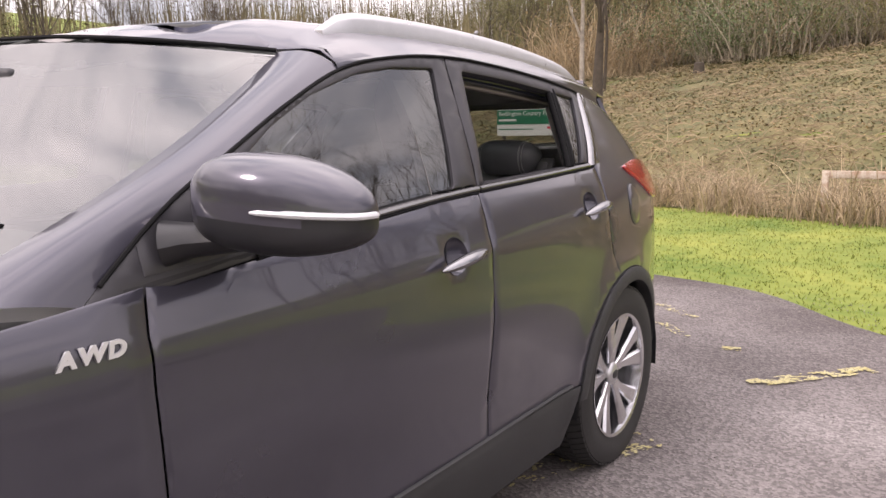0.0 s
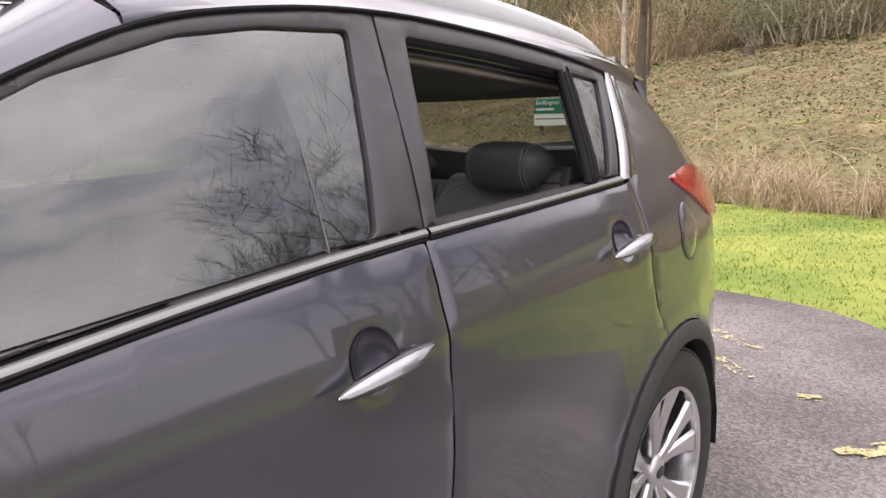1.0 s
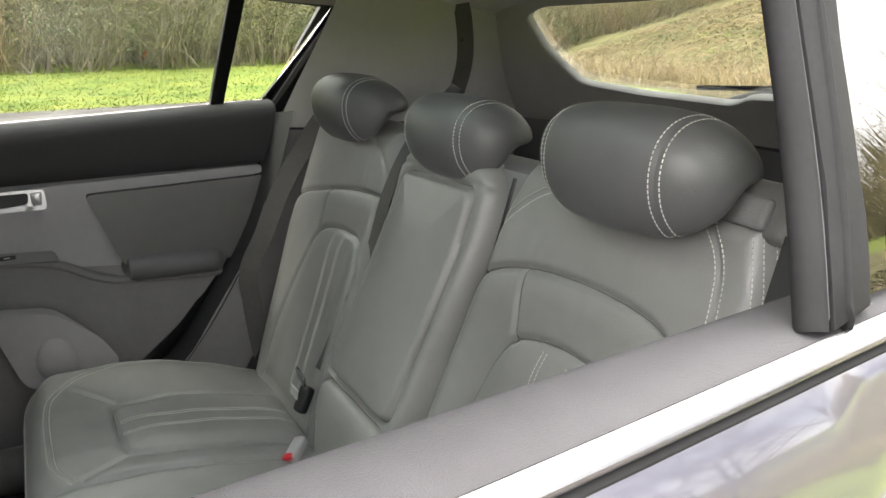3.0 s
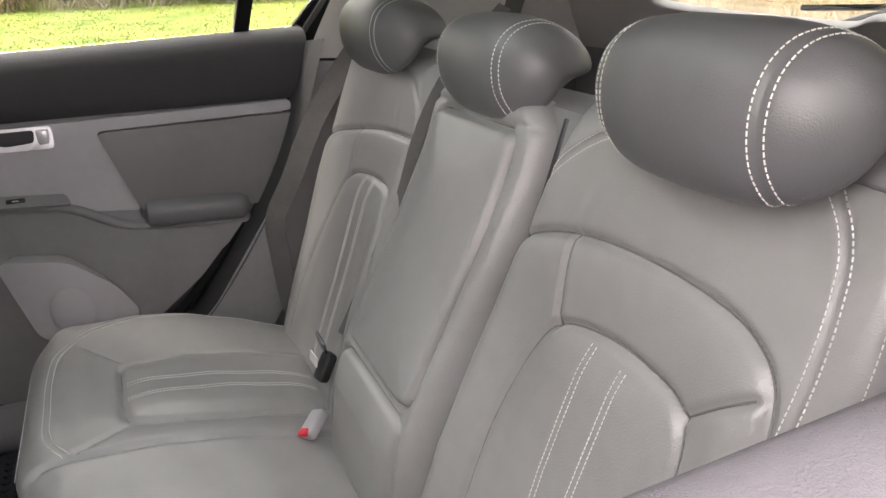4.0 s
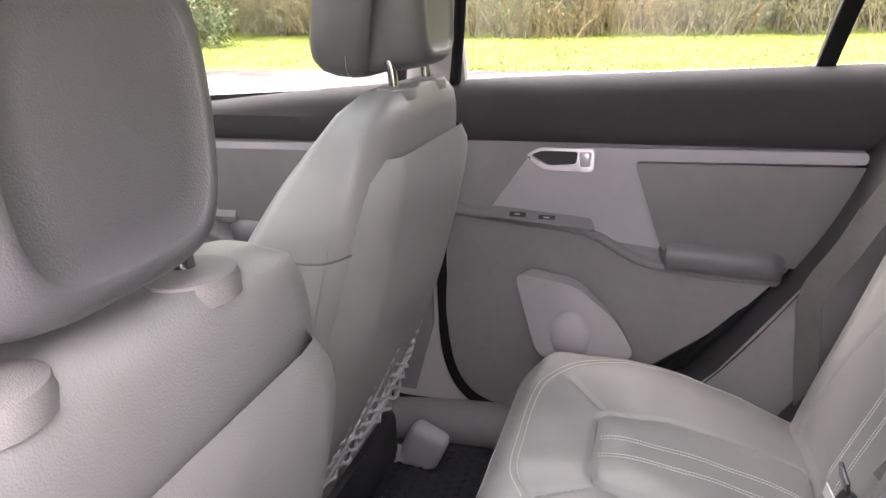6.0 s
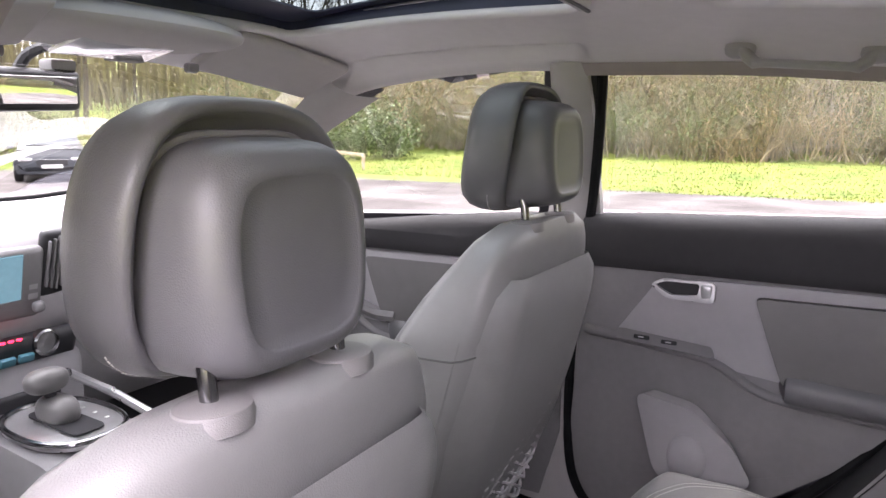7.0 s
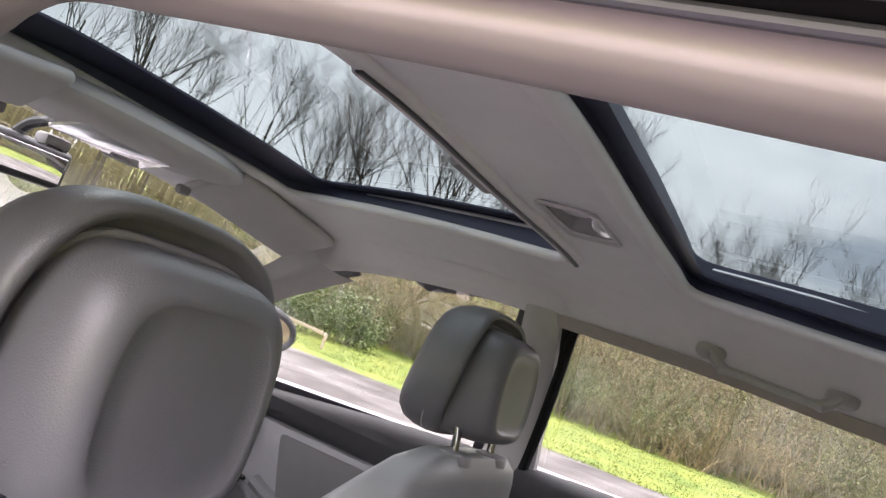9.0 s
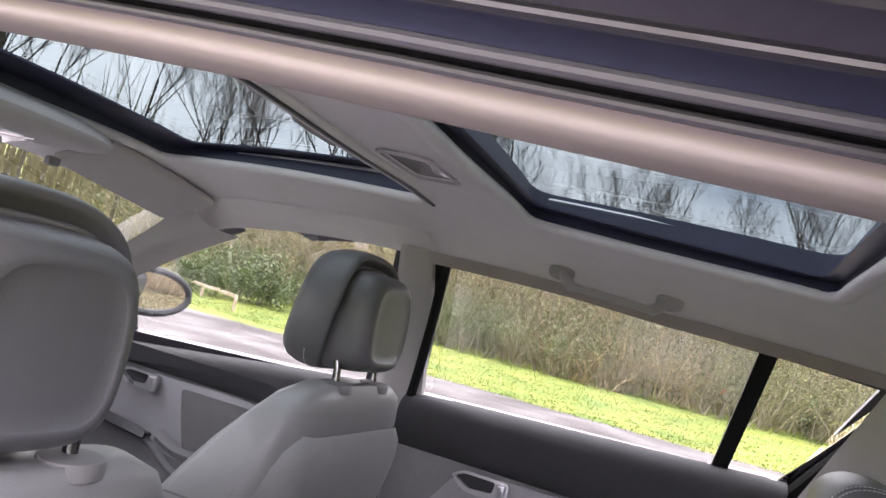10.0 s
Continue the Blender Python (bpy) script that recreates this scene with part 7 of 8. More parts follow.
front_seat(0.428, 1.795, 1.150, "grey leather front passenger seat with raised headrest", -0.052, 0.110)
front_seat(-0.398, 1.697, 1.196, "grey leather front driver seat with raised headrest", -0.036, 0.124)


# ---- seat belts ----
def belt_strap(name, pts, w, label, twist=None):
    """A flat webbing strap along places; across is its width direction."""
    ob = thing(name, label, "seat belt", pts[0], "seat belts")
    P = []
    c = [Vector(q) for q in curve_pts(pts, 6)]
    for i, p in enumerate(c):
        t = (c[min(i + 1, len(c) - 1)] - c[max(i - 1, 0)]).normalized()
        side = t.cross(Vector(twist or (0, -1, 0.2))).normalized() * w / 2
        nrm = side.cross(t).normalized() * 0.0008
        P.append([p - side + nrm, p + side + nrm, p + side - nrm, p - side - nrm])
    s = mesh_from("strap", *loft(P), WEB, ob, "grey woven belt webbing")
    s.matrix_parent_inverse = Matrix.Translation(pts[0]).inverted()
    return ob


b1 = belt_strap("seat_belt", [(-0.672, 2.66, 1.30), (-0.668, 2.605, 1.177), (-0.668, 2.540, 1.090), (-0.668, 2.473, 0.990), (-0.668, 2.416, 0.874), (-0.668, 2.370, 0.785), (-0.670, 2.372, 0.70), (-0.668, 2.380, 0.60), (-0.655, 2.385, 0.545)], 0.046, "dark grey outer belt hanging beside the rear seat", (1, -0.5, 0.2))
b2 = belt_strap("seat_belt", [(-0.20, 2.70, 1.245), (-0.185, 2.60, 1.16), (-0.180, 2.535, 1.06), (-0.185, 2.49, 0.93), (-0.200, 2.43, 0.80), (-0.215, 2.385, 0.70)], 0.024, "grey centre belt over the rear seat back", (0.7, -1, 0.2))
b3 = belt_strap("seat_belt", [(-0.565, 2.90, 1.455), (-0.56, 2.93, 1.40), (-0.55, 2.93, 1.28), (-0.50, 2.86, 1.17)], 0.046, "dark roof mounted belt behind the seat", (0.6, -1, 0.2))
for bb, q in ((b2, (-0.182, 2.535, 1.03)), (b3, (-0.555, 2.925, 1.33))):
    ob = part("belt_stop", rbox((0.014, 0.008, 0.014), 0.003, 2, q), BLACKP, bb, "small black belt stop button")
    ob.matrix_parent_inverse = Matrix.Translation(bb.location).inverted()
part("roof_anchor", rbox((0.08, 0.10, 0.03), 0.012, 3, (-0.50, 2.92, 1.462)), BLACKP, car, "dark roof belt outlet")


def buckle(x, y, z, red, label, tilt=(0, 0, 0)):
    ob = thing("belt_buckle", label, "belt buckle", (x, y, z), "belt buckles")
    rot = Euler([radians(a) for a in tilt]).to_matrix()
    b = part("buckle_body", rbox((0.030, 0.055, 0.022), 0.007, 3, (0, 0, 0), rot), MIDP if red else BLACKP, ob)
    if red:
        part("release_button", rbox((0.020, 0.014, 0.010), 0.003, 2, rot @ Vector((0.0, -0.024, 0.009)), rot), REDP, ob, "red release button")
    else:
        part("tongue", rbox((0.034, 0.006, 0.036), 0.003, 2, (0.004, -0.004, 0.052), Euler((0.3, 0.5, 0.2)).to_matrix()), CHROME, ob, "metal belt tongue")
        part("paper_label", rbox((0.022, 0.002, 0.030), 0.0, 1, (0.012, -0.022, 0.028), Euler((0.2, 0.5, 0.35)).to_matrix()), WHITEP, ob, "white paper label")
    return ob


buckle(-0.225, 2.350, 0.640, False, "black belt latch with a white paper label", (62, 0, 12))
buckle(-0.135, 2.300, 0.588, True, "grey belt buckle with a red button", (22, -20, 35))
part("belt_guide", rbox((0.03, 0.055, 0.02), 0.008, 2, (-0.660, 2.362, 0.775), Euler((0.5, 0, 0.3)).to_matrix()), DARKP, b1)
b1.children[-1].matrix_parent_inverse = Matrix.Translation(b1.location).inverted()
part("belt_tongue", rbox((0.006, 0.030, 0.05), 0.003, 2, (-0.650, 2.362, 0.740), Euler((0.5, 0, 0.3)).to_matrix()), CHROME, b1, "metal tongue")
b1.children[-1].matrix_parent_inverse = Matrix.Translation(b1.location).inverted()

# ---- rubber mat ----
fm = thing("floor_mat", "black ribbed rubber mat on the rear floor", "floor mat", (-0.42, 1.6, 0.345))
mv, mf = sheet(rounded([(-0.68, 1.28), (-0.14, 1.28), (-0.14, 1.80), (-0.68, 1.80)], 0.04), [], lambda u, v: (u + 0.42, v - 1.6, 0.0), 0.1, 0.012)
mesh_from("mat_sheet", mv, mf, MAT, fm)
pads = []
for i in range(22):
    for j in range(20):
        x, y = -0.66 + i * 0.024 + (0.012 if j % 2 else 0) + 0.42, 1.30 + j * 0.025 - 1.6
        if x < 0.27:
            pads.append(([(x - 0.009, y, 0.0), (x, y - 0.009, 0.0), (x + 0.009, y, 0.0), (x, y + 0.009, 0.0), (x - 0.006, y, 0.004), (x, y - 0.006, 0.004), (x + 0.006, y, 0.004), (x, y + 0.006, 0.004)], [(4, 5, 6, 7), (0, 1, 5, 4), (1, 2, 6, 5), (2, 3, 7, 6), (3, 0, 4, 7)]))
t_ = mesh_from("mat_ribs", *merged(pads), MAT, fm)
tagged(t_, kind="stuff")

# ---- dashboard ----
dash = thing("dashboard", "two-tone grey dashboard with a screen and round vents", "dashboard", (0, 0.6, 0.9))
dinv = Matrix.Translation((0, 0.6, 0.9)).inverted()
rings = []
for x in np.linspace(-0.76, 0.76, 39):
    hump = 0.045 * math.exp(-((x + 0.40) / 0.20) ** 4)
    k = 0.03 * (abs(x) / 0.76) ** 2
    rings.append([(x, 0.24 + 0.50 * abs(x / 0.8) ** 2.2, 1.03), (x, 0.36 + 0.30 * abs(x / 0.8) ** 2.4, 1.120 - k), (x, 0.48 + 0.14 * abs(x / 0.8) ** 3, 1.182 + hump * 0.3 - k), (x, 0.56 + 0.07 * abs(x / 0.8) ** 3, 1.172 + hump * 0.5 - k), (x, 0.622, 1.135 + hump * 0.4 - k), (x, 0.645, 1.09 - k), (x, 0.640, 0.95), (x, 0.60, 0.88), (x, 0.56, 0.74), (x, 0.48, 0.62), (x, 0.42, 0.62), (x, 0.24, 0.9)])
mesh_from("dash_top", *loft(rings), LIGHTP, dash, "light grey dashboard moulding", sharp=60)
mesh_from("screen_base_trim", *tube([(x, 0.475 + 0.14 * abs(x / 0.8) ** 3, 1.185 + 0.0135 * math.exp(-((x + 0.40) / 0.20) ** 4) - 0.03 * (abs(x) / 0.76) ** 2) for x in np.linspace(-0.70, 0.70, 30)], 0.006, 8), RUBBER, dash, "black trim along the screen base")
part("screen_bezel", rbox((0.235, 0.03, 0.165), 0.015, 3, (0.070, 0.648, 1.020), Euler((radians(-14), 0, 0)).to_matrix()), DARKP, dash)
SCRM = surface("lit_display", (0.04, 0.085, 0.095), 0.08, 0.0, 0.25, 9.0, coat=1.0)
SCRM.node_tree.nodes["Principled BSDF"].inputs["Emission Color"].default_value = (0.15, 0.34, 0.40, 1)
SCRM.node_tree.nodes["Principled BSDF"].inputs["Emission Strength"].default_value = 0.10
part("screen", rbox((0.165, 0.006, 0.105), 0.002, 1, (0.085, 0.667, 1.035), Euler((radians(-14), 0, 0)).to_matrix()), SCRM, dash, "lit teal navigation screen")
for k in range(5):
    part("screen_button", rbox((0.024, 0.008, 0.017), 0.003, 2, (-0.024, 0.672 - 0.005 * k, 1.076 - 0.022 * k), Euler((radians(-14), 0, 0)).to_matrix()), MIDP, dash)
part("tuning_knob", rbox((0.026, 0.022, 0.026), 0.010, 3, (-0.026, 0.670, 0.965)), DARKP, dash)
for sx in (-0.080, 0.235):
    part("vent_ring", rbox((0.075, 0.03, 0.155), 0.03, 4, (sx, 0.648, 1.055), Euler((radians(-14), 0, radians(8))).to_matrix()), BLACKP, dash, "black air vent")
    for k in range(5):
        part("vent_slat", rbox((0.005, 0.012, 0.125 - 0.008 * abs(k - 2)), 0.002, 1, (sx - 0.024 + 0.012 * k, 0.668, 1.055), Euler((radians(-14), 0, radians(8))).to_matrix()), DARKP, dash)
part("cluster_hood", rbox((0.36, 0.16, 0.13), 0.05, 4, (-0.40, 0.62, 1.14)), BLACKP, dash, "black instrument hood")
part("climate_panel", rbox((0.30, 0.04, 0.085), 0.02, 3, (0.03, 0.640, 0.865), Euler((radians(-22), 0, 0)).to_matrix()), BLACKP, dash, "black climate panel")
REDD = surface("red_digits", (0.5, 0.01, 0.02), 0.3)
REDD.node_tree.nodes["Principled BSDF"].inputs["Emission Color"].default_value = (1.0, 0.02, 0.05, 1)
REDD.node_tree.nodes["Principled BSDF"].inputs["Emission Strength"].default_value = 0.9
for k in range(3):
    part("display_digit", rbox((0.012, 0.004, 0.018), 0.002, 1, (0.055 - 0.018 * k, 0.662, 0.895), Euler((radians(-22), 0, 0)).to_matrix()), REDD, dash)
for k in range(3):
    part("climate_button", rbox((0.034, 0.012, 0.020), 0.004, 2, (0.090 - 0.040 * k, 0.668, 0.858), Euler((radians(-22), 0, 0)).to_matrix()), surface("teal_button", (0.06, 0.20, 0.26), 0.3), dash)
kn = [[(-0.035 + r_ * math.cos(a), 0.655 + d_, 0.882 + r_ * math.sin(a)) for a in np.linspace(0, 2 * math.pi, 24, endpoint=False)] for r_, d_ in ((0.030, 0.0), (0.030, 0.02), (0.026, 0.024), (0.024, 0.016), (0.008, 0.016))]
mesh_from("climate_knob", *loft(kn), CHROME, dash, "chrome ringed rotary knob")
part("centre_panel", rbox((0.34, 0.12, 0.24), 0.04, 3, (0.03, 0.60, 0.74)), MIDP, dash)
part("socket_panel", rbox((0.22, 0.02, 0.08), 0.015, 3, (0.05, 0.668, 0.745)), BLACKP, dash)
part("start_button", rbox((0.034, 0.012, 0.034), 0.012, 3, (-0.13, 0.635, 0.925)), SATIN, dash)
# steering wheel on the road side
cw = Vector((-0.40, 0.86, 1.03))
rw_ = Euler((radians(-66), 0, 0)).to_matrix()
ring = [cw + rw_ @ Vector((0.185 * math.cos(a), 0.185 * math.sin(a), 0)) for a in np.linspace(0, 2 * math.pi, 49)]
mesh_from("steering_wheel", *tube(ring, 0.015, 10, False), LEATHERD, dash, "dark leather steering wheel")
mesh_from("wheel_boss", *ellipsoid(cw, (0.09, 0.07, 0.07), (0.7, 0.7), 24, 14), BLACKP, dash)
for a in (0, 180, 270):
    d = rw_ @ Vector((math.cos(radians(a)), math.sin(radians(a)), 0))
    mesh_from("wheel_spoke", *tube([cw + d * 0.05, cw + d * 0.18], 0.018, 8, flat=0.5), BLACKP, dash)
mesh_from("steering_column", *tube([cw, (-0.40, 0.60, 0.93)], 0.045, 12), BLACKP, dash)
under(dash, dinv)

console = thing("centre_console", "grey centre console with a chrome gear gate", "console", (0.03, 1.0, 0.5))
cinv = Matrix.Translation((0.03, 1.0, 0.5)).inverted()
rings = []
for y, zt in ((0.55, 0.74), (0.70, 0.755), (0.92, 0.735), (1.05, 0.70), (1.25, 0.72), (1.50, 0.74), (1.60, 0.70)):
    rings.append([(0.03 + x, y, z) for x, z in ((-0.13, 0.34), (-0.13, zt - 0.05), (-0.115, zt - 0.01), (-0.08, zt), (0.08, zt), (0.115, zt - 0.01), (0.13, zt - 0.05), (0.13, 0.34))])
mesh_from("console_body", *loft(rings), DARKP, console, sharp=50)
pl = [(0.035 + 0.098 * math.copysign(abs(math.cos(a)) ** 0.8, math.cos(a)), 0.83 + 0.125 * math.copysign(abs(math.sin(a)) ** 0.8, math.sin(a))) for a in np.linspace(0, 2 * math.pi, 40, endpoint=False)]
mesh_from("gate_plate", *sheet(pl, [], lambda u, v: (u, v, 0.762 - 0.05 * (v - 0.70)), 0.05, 0.012, 0.003, 0.02), SATIN, console, "satin silver gear gate")
mesh_from("gate_ring", *tube([(x, y, 0.764 - 0.05 * (y - 0.70)) for x, y in pl + [pl[0]]], 0.006, 8), CHROME, console)
slot = rounded([(0.0, 0.75), (0.07, 0.75), (0.07, 0.92), (0.0, 0.92)], 0.02)
mesh_from("gate_slot", *sheet(slot, [], lambda u, v: (u, v, 0.768 - 0.05 * (v - 0.70)), 0.04, 0.004, 0, 0.02), BLACKP, console)
for k in range(4):
    part("gate_mark", rbox((0.008, 0.006, 0.002), 0.0, 1, (-0.02, 0.77 + 0.04 * k, 0.7655 - 0.002 * k)), WHITEP, console)
mesh_from("gear_boot", *ellipsoid((0.035, 0.81, 0.775), (0.035, 0.05, 0.035), (0.8, 0.8), 16, 10), LEATHERD, console)
mesh_from("gear_stem", *tube([(0.035, 0.81, 0.77), (0.045, 0.80, 0.82)], 0.012, 10), BLACKP, console)
mesh_from("gear_knob", *ellipsoid((0.048, 0.80, 0.842), (0.045, 0.028, 0.026), (0.8, 0.8), 24, 16), LEATHERD, console, "dark leather gear knob")
part("knob_button", rbox((0.014, 0.016, 0.018), 0.005, 2, (0.002, 0.80, 0.846)), CHROME, console)
mesh_from("console_rail", *tube([(-0.085, 0.62, 0.80), (-0.095, 0.80, 0.775), (-0.095, 1.0, 0.735)], 0.010, 8), SATIN, console)
under(console, cinv)

# ---- trees, scrub and other things in the park ----
BARK = surface("grey_brown_bark", (0.075, 0.060, 0.045), 0.9, 0.0, 0.3, 6.0, 0.9, 60)
BIRCH = surface("pale_bark", (0.34, 0.30, 0.25), 0.85, 0.0, 0.35, 5.0, 0.8, 50)
TWIG = surface("pale_twigs", (0.27, 0.230, 0.170), 0.9, 0.0, 0.3, 3.0, island=0.4)
LEAFY = surface("spring_leaves", (0.125, 0.138, 0.042), 0.75, 0.0, 0.3, 2.0, col2=(0.26, 0.24, 0.10), island=0.45)
LEAFD = surface("evergreen_leaves", (0.060, 0.095, 0.030), 0.55, 0.0, 0.3, 2.0, col2=(0.14, 0.18, 0.06), island=0.45)
BRAMBLE = surface("bramble_leaves", (0.095, 0.120, 0.038), 0.75, 0.0, 0.3, 0.35, col2=(0.25, 0.165, 0.080), island=0.6)
DEAD = surface("dead_stalks", (0.27, 0.20, 0.12), 0.9, 0.0, 0.3, 1.0, col2=(0.44, 0.35, 0.23), island=0.4)
BROWNL = surface("brown_leaves", (0.22, 0.145, 0.07), 0.85, 0.0, 0.3, 2.0, col2=(0.34, 0.24, 0.125), island=0.5)
BLADE = surface("grass_blades", (0.100, 0.150, 0.014), 0.8, 0.0, 0.3, 0.8, col2=(0.27, 0.275, 0.055), island=0.4)


def branches(rnd, height, levels, spread, lean=0.06, trunk_r=None, up=0.0):
    """A bare tree as (rods, tips): tapered, crooked limbs that fork into fine twigs."""
    rods, tips = [], []
    trunk_r = trunk_r or height * 0.011
    stack = [(Vector((0, 0, -0.1)), Vector((rnd.uniform(-lean, lean), rnd.uniform(-lean, lean), 1)).normalized(), height * rnd.uniform(0.5, 0.62), trunk_r, 0)]
    while stack:
        p, d, L, r, lv = stack.pop()
        n = 4 if lv == 0 else 3
        pts, q, dd = [p], p, d
        for k in range(n):
            dd = (dd + Vector((rnd.uniform(-1, 1), rnd.uniform(-1, 1), rnd.uniform(-0.5, 0.9))) * (0.10 if lv == 0 else 0.17) + Vector((0, 0, 0.05 if lv else 0))).normalized()
            q = q + dd * (L / n)
            pts.append(q)
        rr = [r * (1 - 0.62 * k / n) for k in range(n + 1)]
        rods.append((pts, rr, 6 if lv == 0 else (4 if lv == 1 else 3)))
        if lv < levels:
            kids = rnd.randint(5, 7) if lv == 0 else rnd.randint(3, 5) + (1 if up else 0)
            for k in range(kids):
                t = rnd.uniform(0.45 if lv == 0 else 0.25, 1.0)
                i = min(int(t * n), n - 1)
                b = pts[i].lerp(pts[i + 1], t * n - i)
                az = rnd.uniform(0, 2 * math.pi)
                side = Vector((math.cos(az), math.sin(az), rnd.uniform(-0.1, 0.5) + up))
                nd = (dd * rnd.uniform(0.5, 1.0) + side * spread).normalized()
                stack.append((b, nd, L * rnd.uniform(0.50, 0.80 - 0.16 * min(1, up * 2)), max(0.0045, r * (1 - 0.6 * t) * 0.60), lv + 1))
        else:
            tips.append(pts[-1])
            tips.append(pts[-2])
    return rods, tips


def rods_mesh(rods):
    return merged([tube(p, r, s, False) for p, r, s in rods])


def leaf_quads(rnd, places, size, spread, count):
    V, F = [], []
    for _ in range(count):
        c = rnd.choice(places) + Vector((rnd.gauss(0, spread), rnd.gauss(0, spread), rnd.gauss(0, spread)))
        a = Vector((rnd.gauss(0, 1), rnd.gauss(0, 1), rnd.gauss(0, 1))).normalized()
        b = a.cross(Vector((rnd.gauss(0, 1), rnd.gauss(0, 1), rnd.gauss(0, 1)))).normalized()
        s = size * rnd.uniform(0.5, 1.4)
        k = len(V)
        V += [c - a * s, c + b * s * 0.5, c + a * s, c - b * s * 0.5]
        F.append((k, k + 1, k + 2, k + 3))
    return V, F


def make_tree(seed, height, levels, spread, bark, leaf=None, leaf_n=0, leaf_size=0.06, label="", category="tree", trunk_r=None, up=0.0):
    rnd = random.Random(seed)
    rods, tips = branches(rnd, height, levels, spread, trunk_r=trunk_r, up=up)
    t = thing("tree", label, category, (0, 0, 0), "trees round the car park")
    mesh_from("trunk", *rods_mesh([r for r in rods if r[2] > 3]), bark, t, sharp=60)
    c = mesh_from("crown", *rods_mesh([r for r in rods if r[2] == 3]), bark, t, "bare branching twigs", sharp=60)
    if leaf:
        mesh_from("leaves", *leaf_quads(rnd, tips, leaf_size, 0.25, leaf_n), leaf, t)
    return t


def make_shrub(seed, height, width, leaf, leaf_n, leaf_size, twig_n, label, twig=TWIG):
    """A thicket bush: many arching stems with small leaves and gaps."""
    rnd = random.Random(seed)
    t = thing("shrub", label, "shrub", (0, 0, 0), "thicket shrubs")
    stems, tips = [], []
    for _ in range(twig_n):
        az, rr = rnd.uniform(0, 2 * math.pi), width * math.sqrt(rnd.random()) * 0.5
        p = Vector((rr * math.cos(az), rr * math.sin(az), -0.05))
        h = height * rnd.uniform(0.45, 1.0) * (1 - 0.35 * (rr / width * 2) ** 2)
        d = Vector((math.cos(az) * rnd.uniform(0, 0.5) + rnd.gauss(0, 0.22), math.sin(az) * rnd.uniform(0, 0.5) + rnd.gauss(0, 0.22), 1)).normalized()
        pts = [p]
        for k in range(4):
            d = (d + Vector((rnd.gauss(0, 0.2), rnd.gauss(0, 0.2), rnd.gauss(0, 0.14)))).normalized()
            p = p + d * h / 4
            pts.append(p)
        r = rnd.uniform(0.010, 0.026)
        stems.append((pts, [r, r * 0.8, r * 0.6, r * 0.4, r * 0.2], 3))
        tips += pts[2:]
        for k in range(2):
            b = pts[rnd.randint(1, 3)]
            dd = Vector((rnd.gauss(0, 1), rnd.gauss(0, 1), rnd.uniform(0.0, 1.2))).normalized()
            L = h * rnd.uniform(0.15, 0.4)
            q = [b, b + dd * L * 0.5, b + dd * L + Vector((0, 0, L * 0.15))]
            stems.append((q, [r * 0.4, r * 0.3, r * 0.12], 3))
            tips += q[1:]
    mesh_from("stem_tangle", *rods_mesh(stems), twig, t, sharp=60)
    if leaf_n:
        mesh_from("leaves", *leaf_quads(rnd, tips, leaf_size, 0.16, leaf_n), leaf, t)
    return t


def put(ob, x, y, rot=0, s=1.0, first=False):
    z = ground_z(x, y)
    m = Matrix.Translation((x, y, z - 0.05)) @ Matrix.Rotation(rot, 4, "Z")
    if first:
        ob.matrix_basis = m @ Matrix.Diagonal((s, s, s, 1))
        return ob
    ob2 = copy_thing(ob, m)
    ob2.scale = (s, s, s)
    return ob2


rnd = random.Random(7)
# trees behind the bramble hill and round the park
T = [make_tree(11, 11, 4, 0.62, BARK, None, 0, label="tall bare grey woodland tree with fine twigs", trunk_r=0.095, up=0.5),
     make_tree(12, 12, 4, 0.55, BARK, None, 0, label="tall bare grey woodland tree with fine twigs", trunk_r=0.10, up=0.6),
     make_tree(13, 9, 4, 0.85, BARK, LEAFY, 6500, 0.045, label="grey tree with first yellow-green spring leaves"),
     make_tree(14, 10, 3, 0.45, BIRCH, LEAFY, 1500, 0.04, label="slender pale birch with few spring leaves")]
used_first = set()


def plant(k, x, y, s):
    put(T[k], x, y, rnd.uniform(0, 6.28), s, k not in used_first)
    used_first.add(k)


plant(3, -9.8, 24.5, 1.0)
plant(2, -11.6, 30.5, 0.9)
old = make_tree(21, 9, 4, 0.8, BARK, None, 0, label="old grey tree with a thick trunk and wide limbs", trunk_r=0.21)
put(old, -8.9, 24.0, 1.0, 1.0, True)
twiggy = make_tree(43, 8.0, 5, 0.85, BARK, None, 0, label="broad bare grey tree with a dense round crown")
put(twiggy, 9.0, 9.9, 0.6, 0.95, True)
put(twiggy, 11.2, 11.6, 2.4, 0.9)
plant(0, 10.2, 14.6, 0.8)
for k in range(44):
    x = -34 + 46 * (k + rnd.random()) / 44
    y = 37 + rnd.uniform(0, 12) - 0.12 * x
    plant(rnd.choice((0, 1, 2, 2, 3, 2)), x, y, rnd.uniform(0.55, 0.95))
for k in range(46):
    y = -34 + 66 * (k + rnd.random()) / 46
    plant(rnd.choice((0, 1, 0, 1)), -32 - rnd.uniform(0, 10), y, rnd.uniform(1.1, 1.6) if y < -9 else rnd.uniform(0.7, 1.0))
for k in range(16):
    x = -30 + 44 * (k + rnd.random()) / 16
    plant(rnd.choice((0, 1, 1)), x, -31 - rnd.uniform(0, 8), rnd.uniform(1.1, 1.7))
for x, y, s in ((15.5, 17.0, 0.9), (16.5, 14.0, 0.8), (22, 20, 0.9), (27, 9, 0.6)):
    plant(0 if int(x) % 2 else 1, x, y, s)

